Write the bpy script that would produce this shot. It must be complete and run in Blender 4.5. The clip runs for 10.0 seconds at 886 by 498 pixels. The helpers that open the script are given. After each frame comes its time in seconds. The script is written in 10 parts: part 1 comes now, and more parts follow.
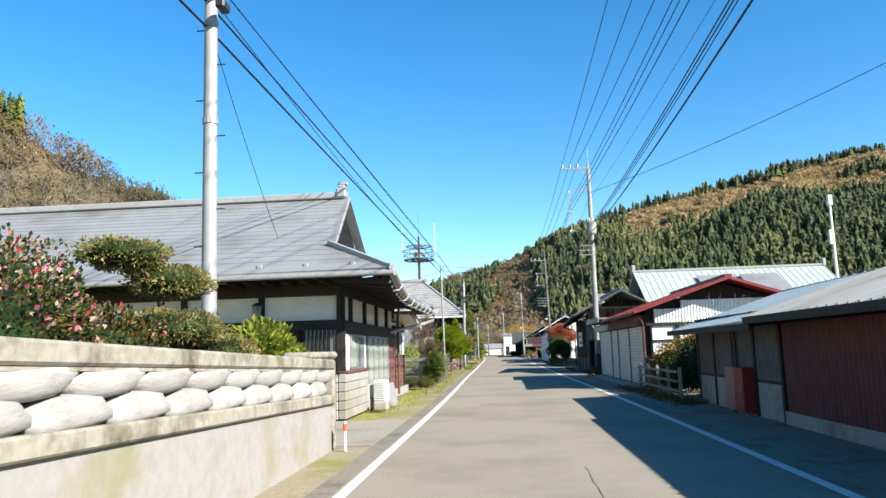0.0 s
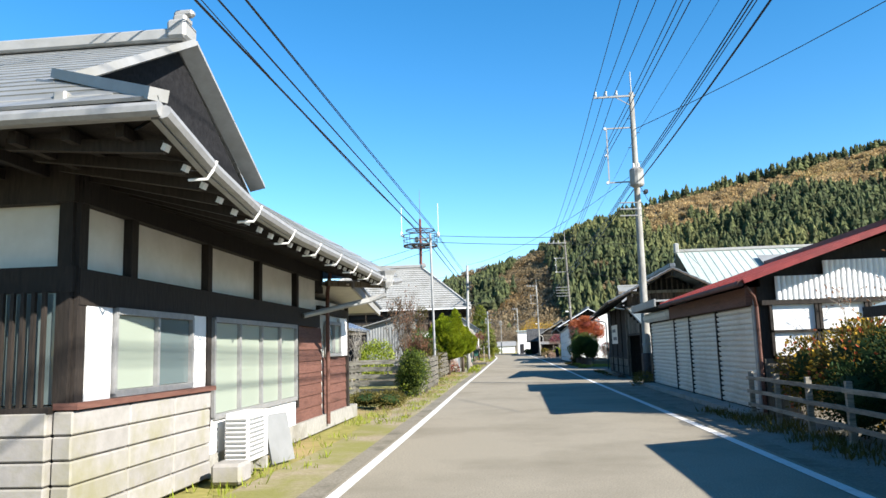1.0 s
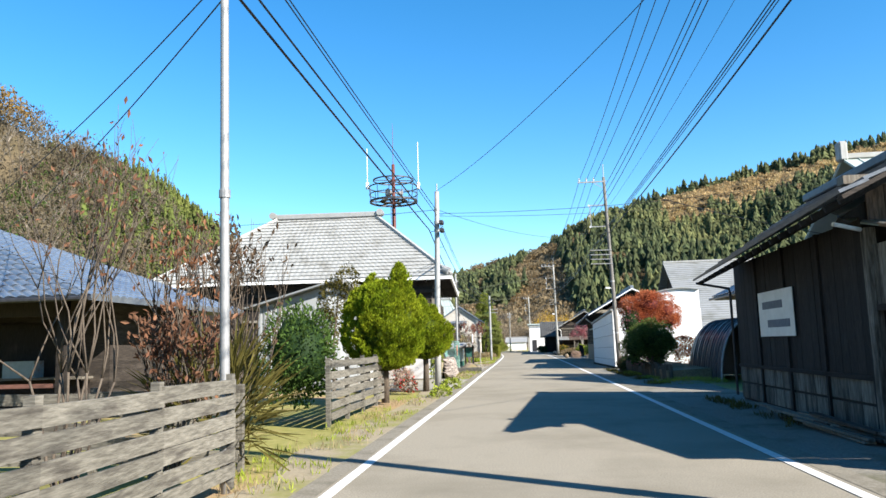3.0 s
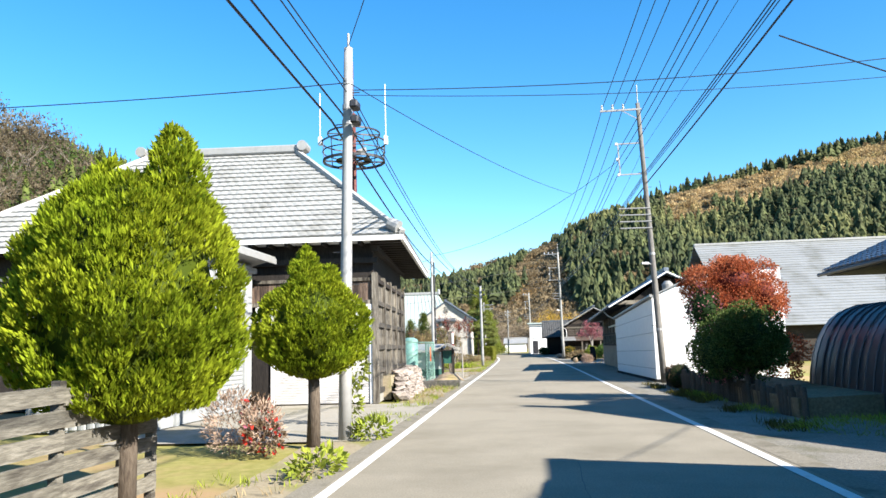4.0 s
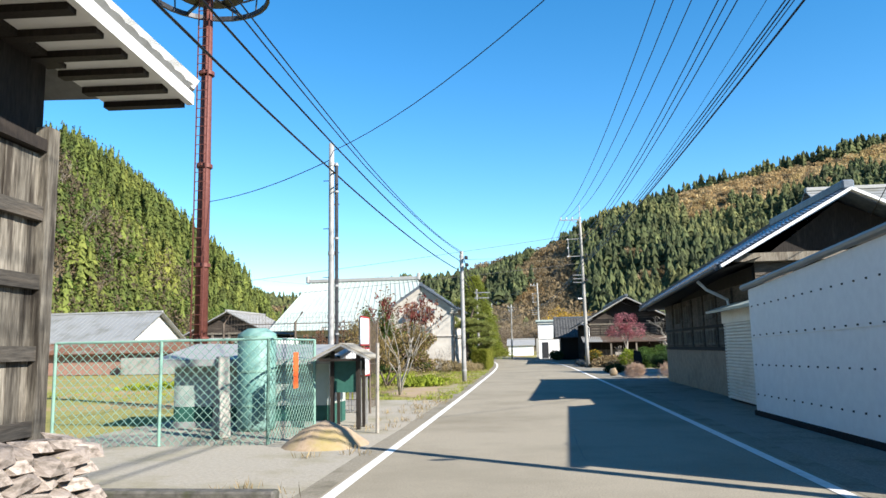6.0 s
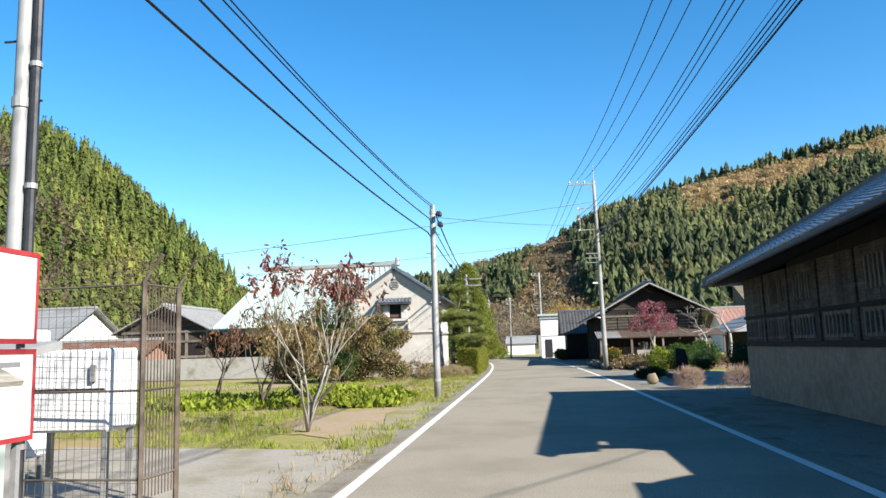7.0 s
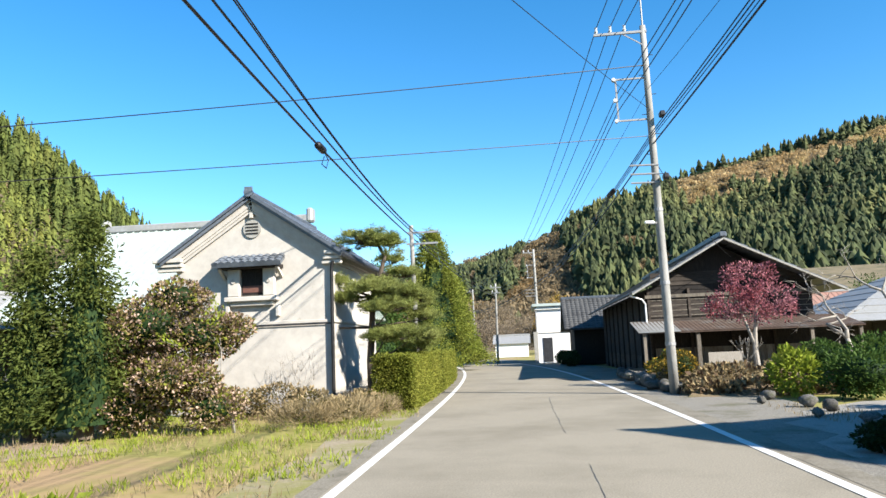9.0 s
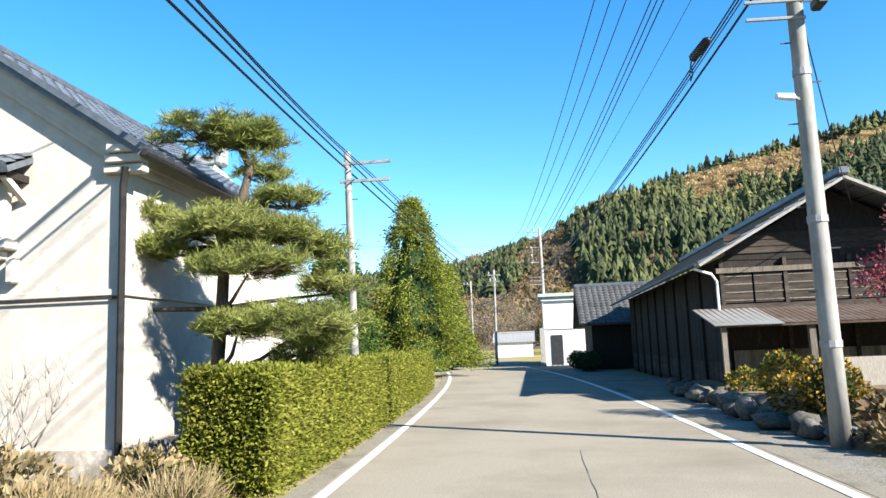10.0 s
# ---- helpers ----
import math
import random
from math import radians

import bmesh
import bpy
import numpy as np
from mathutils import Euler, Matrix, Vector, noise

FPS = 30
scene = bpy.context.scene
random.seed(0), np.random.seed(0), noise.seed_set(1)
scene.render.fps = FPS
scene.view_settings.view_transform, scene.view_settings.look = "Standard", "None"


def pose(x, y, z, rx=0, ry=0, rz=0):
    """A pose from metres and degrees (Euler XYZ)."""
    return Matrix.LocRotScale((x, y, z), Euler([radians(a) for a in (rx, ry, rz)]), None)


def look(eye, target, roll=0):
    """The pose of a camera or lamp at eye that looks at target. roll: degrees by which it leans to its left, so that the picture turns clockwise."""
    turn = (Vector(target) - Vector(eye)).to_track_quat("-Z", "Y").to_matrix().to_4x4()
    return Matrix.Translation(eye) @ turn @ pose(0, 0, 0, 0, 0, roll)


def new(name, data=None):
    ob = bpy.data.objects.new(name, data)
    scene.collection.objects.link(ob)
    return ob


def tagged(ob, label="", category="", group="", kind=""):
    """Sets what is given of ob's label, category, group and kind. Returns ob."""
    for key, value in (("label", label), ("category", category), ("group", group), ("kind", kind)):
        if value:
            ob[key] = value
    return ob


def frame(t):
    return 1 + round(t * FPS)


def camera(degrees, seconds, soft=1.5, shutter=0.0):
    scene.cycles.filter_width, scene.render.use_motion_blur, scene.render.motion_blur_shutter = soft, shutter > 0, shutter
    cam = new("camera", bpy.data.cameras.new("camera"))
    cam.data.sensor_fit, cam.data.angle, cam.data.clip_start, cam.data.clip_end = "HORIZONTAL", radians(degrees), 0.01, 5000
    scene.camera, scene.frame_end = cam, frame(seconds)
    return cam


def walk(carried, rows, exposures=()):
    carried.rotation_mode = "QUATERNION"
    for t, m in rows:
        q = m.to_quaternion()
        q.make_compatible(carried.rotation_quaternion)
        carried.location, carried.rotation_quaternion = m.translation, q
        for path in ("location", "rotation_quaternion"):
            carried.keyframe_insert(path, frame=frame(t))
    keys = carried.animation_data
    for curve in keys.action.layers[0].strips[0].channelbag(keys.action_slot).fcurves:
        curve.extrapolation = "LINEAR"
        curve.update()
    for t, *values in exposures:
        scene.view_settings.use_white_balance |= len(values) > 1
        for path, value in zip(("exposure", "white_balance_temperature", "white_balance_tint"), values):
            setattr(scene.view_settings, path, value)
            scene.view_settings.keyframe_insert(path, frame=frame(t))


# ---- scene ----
EXPO = 1.48
cam = camera(62.32, 10.0)
PATH = [
    (0, pose(-0.000, 0.000, 1.644, 97.874, 1.740, 4.700)),
    (0.5, pose(0.095, 5.943, 1.628, 97.676, 1.822, 5.288)),
    (1, pose(0.161, 11.789, 1.609, 97.754, 1.697, 5.841)),
    (1.5, pose(0.177, 17.725, 1.640, 97.882, 1.712, 6.262)),
    (2, pose(0.132, 23.678, 1.627, 97.612, 1.619, 6.528)),
    (2.5, pose(0.057, 29.607, 1.604, 97.463, 1.602, 6.663)),
    (4, pose(0.028, 50.408, 1.624, 97.569, 1.610, 6.725)),
    (4.5, pose(-0.084, 56.179, 1.621, 97.578, 1.614, 6.666)),
    (5, pose(-0.121, 61.941, 1.618, 97.489, 1.358, 6.935)),
    (5.5, pose(-0.141, 67.435, 1.630, 97.730, 1.022, 7.168)),
    (7, pose(-0.478, 84.746, 1.596, 97.630, 1.768, 7.229)),
    (7.5, pose(-0.508, 90.132, 1.626, 97.780, 1.803, 7.057)),
    (8, pose(-0.591, 95.578, 1.615, 97.681, 2.068, 6.904)),
    (8.5, pose(-0.646, 101.056, 1.592, 97.649, 2.305, 6.764)),
    (9, pose(-0.667, 106.377, 1.605, 97.686, 2.368, 6.660)),
    (9.5, pose(-0.693, 112.090, 1.622, 97.514, 2.324, 6.760)),
    (10, pose(-0.764, 117.613, 1.626, 97.555, 2.185, 6.937)),
]
walk(cam, PATH, exposures=[(0.0, EXPO), (1.0, EXPO + 0.05), (1.6, EXPO + 0.15), (2.7, EXPO + 0.1), (4.0, EXPO + 0.3), (5.0, EXPO + 0.08), (5.5, EXPO + 0.06), (7.2, EXPO - 0.04), (8.5, EXPO + 0.08), (9.4, EXPO + 0.16), (10.0, EXPO + 0.34)])

# ---- light ----
SUN_FROM = Vector((0.84, -0.54, 0.0)).normalized()
SUN_EL = radians(31.5)
world = bpy.data.worlds.new("sky")
scene.world = world
world.use_nodes = True
wn = world.node_tree
bg = wn.nodes["Background"]
sky = wn.nodes.new("ShaderNodeTexSky")
sky.sky_type = "NISHITA"
sky.sun_disc = False
sky.sun_elevation = SUN_EL
sky.sun_rotation = math.atan2(SUN_FROM.x, SUN_FROM.y)
sky.altitude = 500.0
sky.air_density = 1.0
sky.dust_density = 0.1
sky.ozone_density = 2.5
sky_tone = wn.nodes.new("ShaderNodeHueSaturation")
sky_tone.inputs["Saturation"].default_value = 1.35
sky_tone.inputs["Hue"].default_value = 0.496
wn.links.new(sky.outputs[0], sky_tone.inputs["Color"])
wn.links.new(sky_tone.outputs[0], bg.inputs[0])
bg.inputs[1].default_value = 0.088
sun_data = bpy.data.lights.new("sun", "SUN")
sun_data.energy = 5.0
sun_data.angle = radians(0.53)
sun_data.color = (1.0, 0.94, 0.85)
sun = new("sun", sun_data)
sun_dir = SUN_FROM * math.cos(SUN_EL) + Vector((0, 0, math.sin(SUN_EL)))
sun.matrix_world = look(sun_dir * 100, (0, 0, 0))

# ---- materials ----
def mix_rgb(nt, fac, a, b):
    n = nt.nodes.new("ShaderNodeMix")
    n.data_type = "RGBA"
    nt.links.new(fac, n.inputs[0])
    for k, v in ((6, a), (7, b)):
        if isinstance(v, tuple):
            n.inputs[k].default_value = (*v, 1)
        else:
            nt.links.new(v, n.inputs[k])
    return n.outputs[2]

def ramp(nt, src, lo, hi):
    n = nt.nodes.new("ShaderNodeMapRange")
    n.inputs[1].default_value, n.inputs[2].default_value = lo, hi
    nt.links.new(src, n.inputs[0])
    return n.outputs[0]

def noise_tex(nt, scale, stretch=(1, 1, 1), detail=4.0, rough=0.6):
    tc = nt.nodes.new("ShaderNodeTexCoord")
    mp = nt.nodes.new("ShaderNodeMapping")
    mp.inputs[3].default_value = stretch
    nz = nt.nodes.new("ShaderNodeTexNoise")
    nz.inputs["Scale"].default_value = scale
    nz.inputs["Detail"].default_value = detail
    nz.inputs["Roughness"].default_value = rough
    nt.links.new(tc.outputs["Object"], mp.inputs[0])
    nt.links.new(mp.outputs[0], nz.inputs["Vector"])
    return nz.outputs["Fac"]

TONE = 0.54  # overall reflectance of the painted and weathered surfaces

def mat(name, c1, c2, scale=6.0, rough=0.7, metal=0.0, stretch=(1, 1, 1), c3=None, big=0.7, bump=0.15, per=0.0, island=0.0,
        spec=0.3, cover=(0.5, 0.7), trans=0.0):
    """c1 and c2 mixed by a fine grain, c3 in larger stains; per and island: brightness spread from piece to piece."""
    m = bpy.data.materials.new(name)
    m.use_nodes = True
    nt = m.node_tree
    b = nt.nodes["Principled BSDF"]
    if max(c2) < 0.57:
        c1, c2 = [tuple(v * TONE for v in c) for c in (c1, c2)]
        c3 = c3 and tuple(v * TONE for v in c3)
    else:
        c1, c2 = [tuple(v * 0.74 for v in c) for c in (c1, c2)]
    fine = noise_tex(nt, scale, stretch)
    col = mix_rgb(nt, ramp(nt, fine, 0.32, 0.68), c1, c2)
    if c3:
        col = mix_rgb(nt, ramp(nt, noise_tex(nt, big, stretch, 5.0, 0.65), *cover), col, c3)
    for amount, kind in ((per, "obj"), (island, "isl")):
        if amount:
            if kind == "obj":
                src = nt.nodes.new("ShaderNodeObjectInfo").outputs["Random"]
            else:
                src = nt.nodes.new("ShaderNodeNewGeometry").outputs["Random Per Island"]
            hv = nt.nodes.new("ShaderNodeHueSaturation")
            mr = nt.nodes.new("ShaderNodeMapRange")
            mr.inputs[3].default_value, mr.inputs[4].default_value = 1 - amount, 1 + amount
            nt.links.new(src, mr.inputs[0])
            nt.links.new(mr.outputs[0], hv.inputs["Value"])
            nt.links.new(col, hv.inputs["Color"])
            col = hv.outputs[0]
    nt.links.new(col, b.inputs["Base Color"])
    b.inputs["Roughness"].default_value = rough
    b.inputs["Metallic"].default_value = metal
    b.inputs["Specular IOR Level"].default_value = spec
    if bump:
        bp = nt.nodes.new("ShaderNodeBump")
        bp.inputs["Strength"].default_value = bump
        bp.inputs["Distance"].default_value = 0.02
        nt.links.new(fine, bp.inputs["Height"])
        nt.links.new(bp.outputs[0], b.inputs["Normal"])
    if trans:
        tr = nt.nodes.new("ShaderNodeBsdfTranslucent")
        nt.links.new(col, tr.inputs[0])
        mx = nt.nodes.new("ShaderNodeMixShader")
        mx.inputs[0].default_value = trans
        nt.links.new(b.outputs[0], mx.inputs[1])
        nt.links.new(tr.outputs[0], mx.inputs[2])
        nt.links.new(mx.outputs[0], nt.nodes["Material Output"].inputs[0])
    return m

ASPHALT = mat("asphalt", (0.34, 0.305, 0.24), (0.54, 0.485, 0.385), 45, 0.95, c3=(0.29, 0.26, 0.20), big=0.35, bump=0.25, cover=(0.45, 0.8), spec=0.03)
ASPHALT_EDGE = mat("asphalt_edge", (0.28, 0.255, 0.205), (0.43, 0.39, 0.315), 25, 0.95, c3=(0.21, 0.19, 0.145), big=1.2, bump=0.4, spec=0.03)
LINE = mat("line_paint", (0.70, 0.69, 0.66), (0.80, 0.79, 0.76), 30, 0.7, c3=(0.46, 0.44, 0.40), big=4.0, cover=(0.52, 0.7))
TAR = mat("tar", (0.12, 0.115, 0.105), (0.20, 0.19, 0.17), 30, 0.7)
DIRT = mat("dirt", (0.38, 0.31, 0.20), (0.52, 0.44, 0.30), 14, 0.95, c3=(0.32, 0.31, 0.09), big=0.5, bump=0.6, cover=(0.45, 0.6))
GRAVEL = mat("gravel", (0.36, 0.335, 0.29), (0.55, 0.52, 0.46), 34, 0.95, c3=(0.2, 0.18, 0.13), big=0.8, bump=0.9)
GROUND = mat("meadow", (0.30, 0.29, 0.06), (0.46, 0.41, 0.13), 5, 0.95, c3=(0.52, 0.35, 0.18), big=0.16, bump=0.6, cover=(0.5, 0.62))
SAND = mat("drive", (0.42, 0.38, 0.31), (0.54, 0.50, 0.42), 18, 0.95, c3=(0.34, 0.31, 0.2), big=0.7, bump=0.4)
CONC = mat("concrete", (0.42, 0.41, 0.37), (0.55, 0.53, 0.48), 12, 0.9, c3=(0.28, 0.26, 0.2), big=1.1, bump=0.3)
CONC_DIRTY = mat("weathered_concrete", (0.36, 0.33, 0.25), (0.52, 0.49, 0.40), 9, 0.9, c3=(0.16, 0.14, 0.09), big=1.6, bump=0.4, cover=(0.48, 0.66))
WHITE_BLOCK = mat("white_block", (0.47, 0.455, 0.42), (0.56, 0.545, 0.51), 7, 0.9, c3=(0.30, 0.28, 0.23), big=2.2, per=0.12, bump=0.3, cover=(0.55, 0.72))
STONE = mat("field_stone", (0.34, 0.31, 0.27), (0.62, 0.58, 0.52), 8, 0.9, c3=(0.22, 0.2, 0.17), big=3, per=0.3, bump=0.6)
# Dark slab stone; the same near-black also stands for shade in recesses.
DARK_STONE_SHADE = mat("dark_stone_and_shade", (0.012, 0.012, 0.014), (0.03, 0.03, 0.033), 15, 0.85, bump=0.3, spec=0.15)
TERRACE = mat("dry_terrace", (0.16, 0.14, 0.075), (0.32, 0.25, 0.15), 0.6, 0.95, c3=(0.12, 0.12, 0.05), big=0.08, bump=0.3)
SOIL = mat("tan_soil", (0.46, 0.33, 0.21), (0.56, 0.43, 0.30), 9, 0.95, c3=(0.44, 0.36, 0.12), big=0.8, bump=0.5, cover=(0.5, 0.7))
PINK_PANEL = mat("faded_pink_panel", (0.42, 0.22, 0.17), (0.52, 0.30, 0.23), 5, 0.8, c3=(0.36, 0.24, 0.18), big=0.7, bump=0.1)
PLASTER = mat("plaster", (0.485, 0.452, 0.40), (0.57, 0.53, 0.472), 5, 0.9, c3=(0.48, 0.45, 0.40), big=0.5, bump=0.12)
CREAM = mat("cream_plaster", (0.76, 0.73, 0.65), (0.85, 0.82, 0.74), 4, 0.9, c3=(0.50, 0.475, 0.41), big=0.6, bump=0.1)
WHITE = mat("white_paint", (0.84, 0.84, 0.835), (0.92, 0.92, 0.91), 5, 0.6, c3=(0.70, 0.70, 0.68), big=0.6, bump=0.06, cover=(0.55, 0.8))
WHITE_STONE = mat("white_stone", (0.42, 0.40, 0.37), (0.50, 0.475, 0.445), 8, 0.85, c3=(0.36, 0.34, 0.20), big=0.9, per=0.08, bump=0.3)
GREY_METAL = mat("grey_roof", (0.42, 0.43, 0.425), (0.48, 0.49, 0.485), 4, 0.5, 0.25, c3=(0.30, 0.30, 0.27), big=0.5, per=0.05, bump=0.05)
PALE_METAL = mat("pale_roof", (0.44, 0.44, 0.43), (0.54, 0.54, 0.53), 5, 0.55, 0.15, c3=(0.43, 0.42, 0.38), big=0.6, per=0.06, bump=0.05)
MINT_METAL = mat("mint_roof", (0.44, 0.51, 0.47), (0.53, 0.60, 0.555), 4, 0.5, 0.2, c3=(0.42, 0.46, 0.45), big=0.4, bump=0.05)
TILE = mat("clay_tile", (0.11, 0.13, 0.16), (0.20, 0.23, 0.27), 7, 0.45, 0.0, c3=(0.08, 0.09, 0.1), big=1.0, per=0.2, bump=0.1, spec=0.5)
GREY_TILE = mat("old_grey_tile", (0.085, 0.085, 0.085), (0.16, 0.16, 0.155), 7, 0.6, c3=(0.06, 0.06, 0.06), big=1.0, bump=0.1)
BLUE_TILE = mat("blue_tile", (0.17, 0.205, 0.26), (0.27, 0.315, 0.38), 6, 0.24, 0.1, c3=(0.10, 0.13, 0.2), big=1.0, per=0.15, bump=0.08, spec=0.9)
RED_METAL = mat("red_roof", (0.26, 0.035, 0.035), (0.36, 0.06, 0.055), 6, 0.5, 0.1, c3=(0.18, 0.03, 0.03), big=1.0, per=0.1, bump=0.06)
RUST = mat("rusty_sheet", (0.20, 0.09, 0.055), (0.30, 0.15, 0.09), 8, 0.8, 0.1, c3=(0.32, 0.30, 0.28), big=0.9, bump=0.2)
BLUE_SHEET = mat("faded_blue_sheet", (0.36, 0.44, 0.46), (0.46, 0.54, 0.55), 6, 0.5, 0.2, c3=(0.36, 0.20, 0.11), big=1.6, bump=0.1, cover=(0.56, 0.66))
RED_CORR = mat("red_brown_sheet", (0.15, 0.04, 0.035), (0.22, 0.065, 0.05), 9, 0.65, 0.0, stretch=(1, 1, 0.3), c3=(0.10, 0.03, 0.03), big=1.2, bump=0.1)
DARK_SHEET = mat("dark_grey_sheet", (0.13, 0.12, 0.115), (0.22, 0.205, 0.195), 7, 0.7, 0.0, stretch=(1, 1, 0.3), c3=(0.17, 0.12, 0.09), big=1.2, bump=0.1)
RED_PAINT = mat("red_paint", (0.30, 0.02, 0.02), (0.38, 0.04, 0.03), 6, 0.5)
SHUTTER = mat("shutter_paint", (0.82, 0.78, 0.70), (0.92, 0.88, 0.80), 5, 0.5, 0.1, c3=(0.52, 0.49, 0.43), big=0.9, bump=0.05)
SHUTTER_WHITE = mat("white_shutter", (0.54, 0.52, 0.50), (0.59, 0.57, 0.55), 5, 0.5, 0.0, c3=(0.62, 0.58, 0.54), big=0.6, bump=0.05)
DARK_WOOD = mat("dark_wood", (0.022, 0.017, 0.014), (0.05, 0.038, 0.03), 5, 0.75, stretch=(6, 6, 1), c3=(0.035, 0.028, 0.022), big=0.8, per=0.25, bump=0.3)
# Black timber; also on flat sheets that stand for shaded hollows.
BLACK_WOOD = mat("black_wood_and_shade", (0.014, 0.011, 0.010), (0.042, 0.034, 0.029), 6, 0.85, stretch=(5, 5, 1), c3=(0.075, 0.062, 0.05), big=0.9, per=0.3, bump=0.3, cover=(0.58, 0.75))
GREY_WOOD = mat("weathered_wood", (0.20, 0.17, 0.13), (0.36, 0.32, 0.26), 5, 0.85, stretch=(7, 7, 0.8), c3=(0.13, 0.10, 0.075), big=0.9, per=0.22, bump=0.5)
BARN_BOARD = mat("barn_board", (0.13, 0.112, 0.088), (0.37, 0.335, 0.275), 5, 0.85, stretch=(7, 7, 0.8), c3=(0.05, 0.04, 0.03), big=0.9, per=0.38, bump=0.6, cover=(0.45, 0.62))
FRONT_BOARD = mat("russet_barn_board", (0.11, 0.07, 0.05), (0.27, 0.19, 0.14), 5, 0.85, stretch=(7, 7, 0.8), c3=(0.05, 0.035, 0.028), big=0.9, per=0.5, bump=0.6, cover=(0.48, 0.64))
BARN_RAIL = mat("barn_rail", (0.05, 0.044, 0.037), (0.12, 0.107, 0.09), 5, 0.85, stretch=(3, 0.8, 7), c3=(0.16, 0.13, 0.10), big=0.9, per=0.2, bump=0.5)
PALE_TILE = mat("pale_tile", (0.42, 0.42, 0.40), (0.54, 0.54, 0.52), 6, 0.6, c3=(0.32, 0.31, 0.28), big=0.8, bump=0.1)
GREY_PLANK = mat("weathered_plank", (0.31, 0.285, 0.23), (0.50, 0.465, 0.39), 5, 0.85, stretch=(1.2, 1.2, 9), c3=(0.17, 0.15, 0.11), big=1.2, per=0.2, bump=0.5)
BROWN_WOOD = mat("brown_board", (0.17, 0.075, 0.055), (0.25, 0.12, 0.09), 5, 0.7, stretch=(1, 1, 7), c3=(0.12, 0.055, 0.04), big=1.0, per=0.12, bump=0.25)
OLD_WOOD = mat("old_house_wood", (0.03, 0.024, 0.0195), (0.088, 0.068, 0.054), 5, 0.85, stretch=(1, 1, 6), c3=(0.13, 0.105, 0.085), big=1.0, per=0.3, bump=0.4)
EARTH_WOOD = mat("faded_dark_wood", (0.06, 0.05, 0.042), (0.16, 0.132, 0.108), 5, 0.85, stretch=(1, 1, 6), c3=(0.19, 0.16, 0.13), big=1.0, per=0.3, bump=0.4)
# Darker copy of GREY_PLANK: shade on these fences is put into the colour.
SHADED_PLANK = mat("shaded_plank", (0.15, 0.137, 0.11), (0.32, 0.297, 0.245), 5, 0.85, stretch=(1.2, 1.2, 9), c3=(0.07, 0.06, 0.05), big=1.2, per=0.2, bump=0.5)
PALE_WALL = mat("pale_wall", (0.44, 0.46, 0.46), (0.53, 0.55, 0.55), 5, 0.85, stretch=(1, 1, 0.4), c3=(0.36, 0.37, 0.36), big=0.8, bump=0.1)
WIRE_BROWN = mat("brown_wire", (0.13, 0.10, 0.075), (0.22, 0.17, 0.13), 9, 0.7, bump=0)
DARK_PIPE = mat("dark_pipe", (0.015, 0.014, 0.013), (0.03, 0.028, 0.026), 9, 0.6, bump=0)
OLD_RUST = mat("old_brown_sheet", (0.10, 0.065, 0.05), (0.17, 0.115, 0.085), 6, 0.8, c3=(0.20, 0.185, 0.17), big=1.1, bump=0.2)
LITTER = mat("leaf_litter", (0.24, 0.16, 0.09), (0.40, 0.29, 0.17), 16, 0.95, c3=(0.16, 0.15, 0.06), big=1.0, bump=0.8)
MOSS_STONE = mat("mossy_stone", (0.10, 0.095, 0.085), (0.26, 0.245, 0.22), 8, 0.9, c3=(0.09, 0.10, 0.05), big=3, per=0.35, bump=0.6)
RUBBLE = mat("rubble_stone", (0.38, 0.31, 0.265), (0.56, 0.485, 0.43), 8, 0.9, c3=(0.18, 0.15, 0.12), big=3, per=0.35, bump=0.6)
SHOULDER = mat("shoulder_soil", (0.24, 0.22, 0.18), (0.42, 0.39, 0.33), 30, 0.95, c3=(0.17, 0.16, 0.09), big=0.7, bump=0.8)
MUD = mat("earth_plaster", (0.40, 0.30, 0.215), (0.54, 0.42, 0.31), 6, 0.95, c3=(0.32, 0.235, 0.165), big=0.7, bump=0.2)
POLE_CONC = mat("pole_concrete", (0.42, 0.41, 0.38), (0.54, 0.53, 0.49), 14, 0.85, c3=(0.26, 0.25, 0.22), big=2.6, stretch=(1, 1, 0.3), bump=0.15, cover=(0.45, 0.7))
# Darker pole concrete: the leaning pole's shaded side is put into the colour.
POLE_SHADED = mat("shaded_pole", (0.17, 0.16, 0.145), (0.32, 0.30, 0.27), 14, 0.85, c3=(0.14, 0.12, 0.10), big=1.3, stretch=(1, 1, 0.25), bump=0.15)
STEEL = mat("galvanised_steel", (0.42, 0.42, 0.42), (0.54, 0.54, 0.53), 10, 0.55, 0.3, bump=0.05)
RED_STEEL = mat("red_oxide_steel", (0.17, 0.055, 0.045), (0.25, 0.09, 0.07), 9, 0.6, 0.2, bump=0.1)
DARK_STEEL = mat("dark_steel", (0.06, 0.06, 0.065), (0.1, 0.1, 0.11), 9, 0.5, 0.5, bump=0.05)
CABLE = mat("cable", (0.012, 0.012, 0.014), (0.025, 0.025, 0.028), 8, 0.5, bump=0)
CERAMIC = mat("ceramic", (0.55, 0.56, 0.57), (0.66, 0.66, 0.66), 8, 0.3, bump=0)
GREEN_PAINT = mat("green_paint", (0.03, 0.13, 0.10), (0.05, 0.18, 0.14), 6, 0.6, bump=0.05)
TEAL_PAINT = mat("teal_paint", (0.16, 0.36, 0.32), (0.24, 0.46, 0.41), 6, 0.5, c3=(0.34, 0.50, 0.46), big=1.2, bump=0.05)
GREEN_MESH = mat("green_wire", (0.24, 0.46, 0.38), (0.34, 0.55, 0.46), 6, 0.5, bump=0)
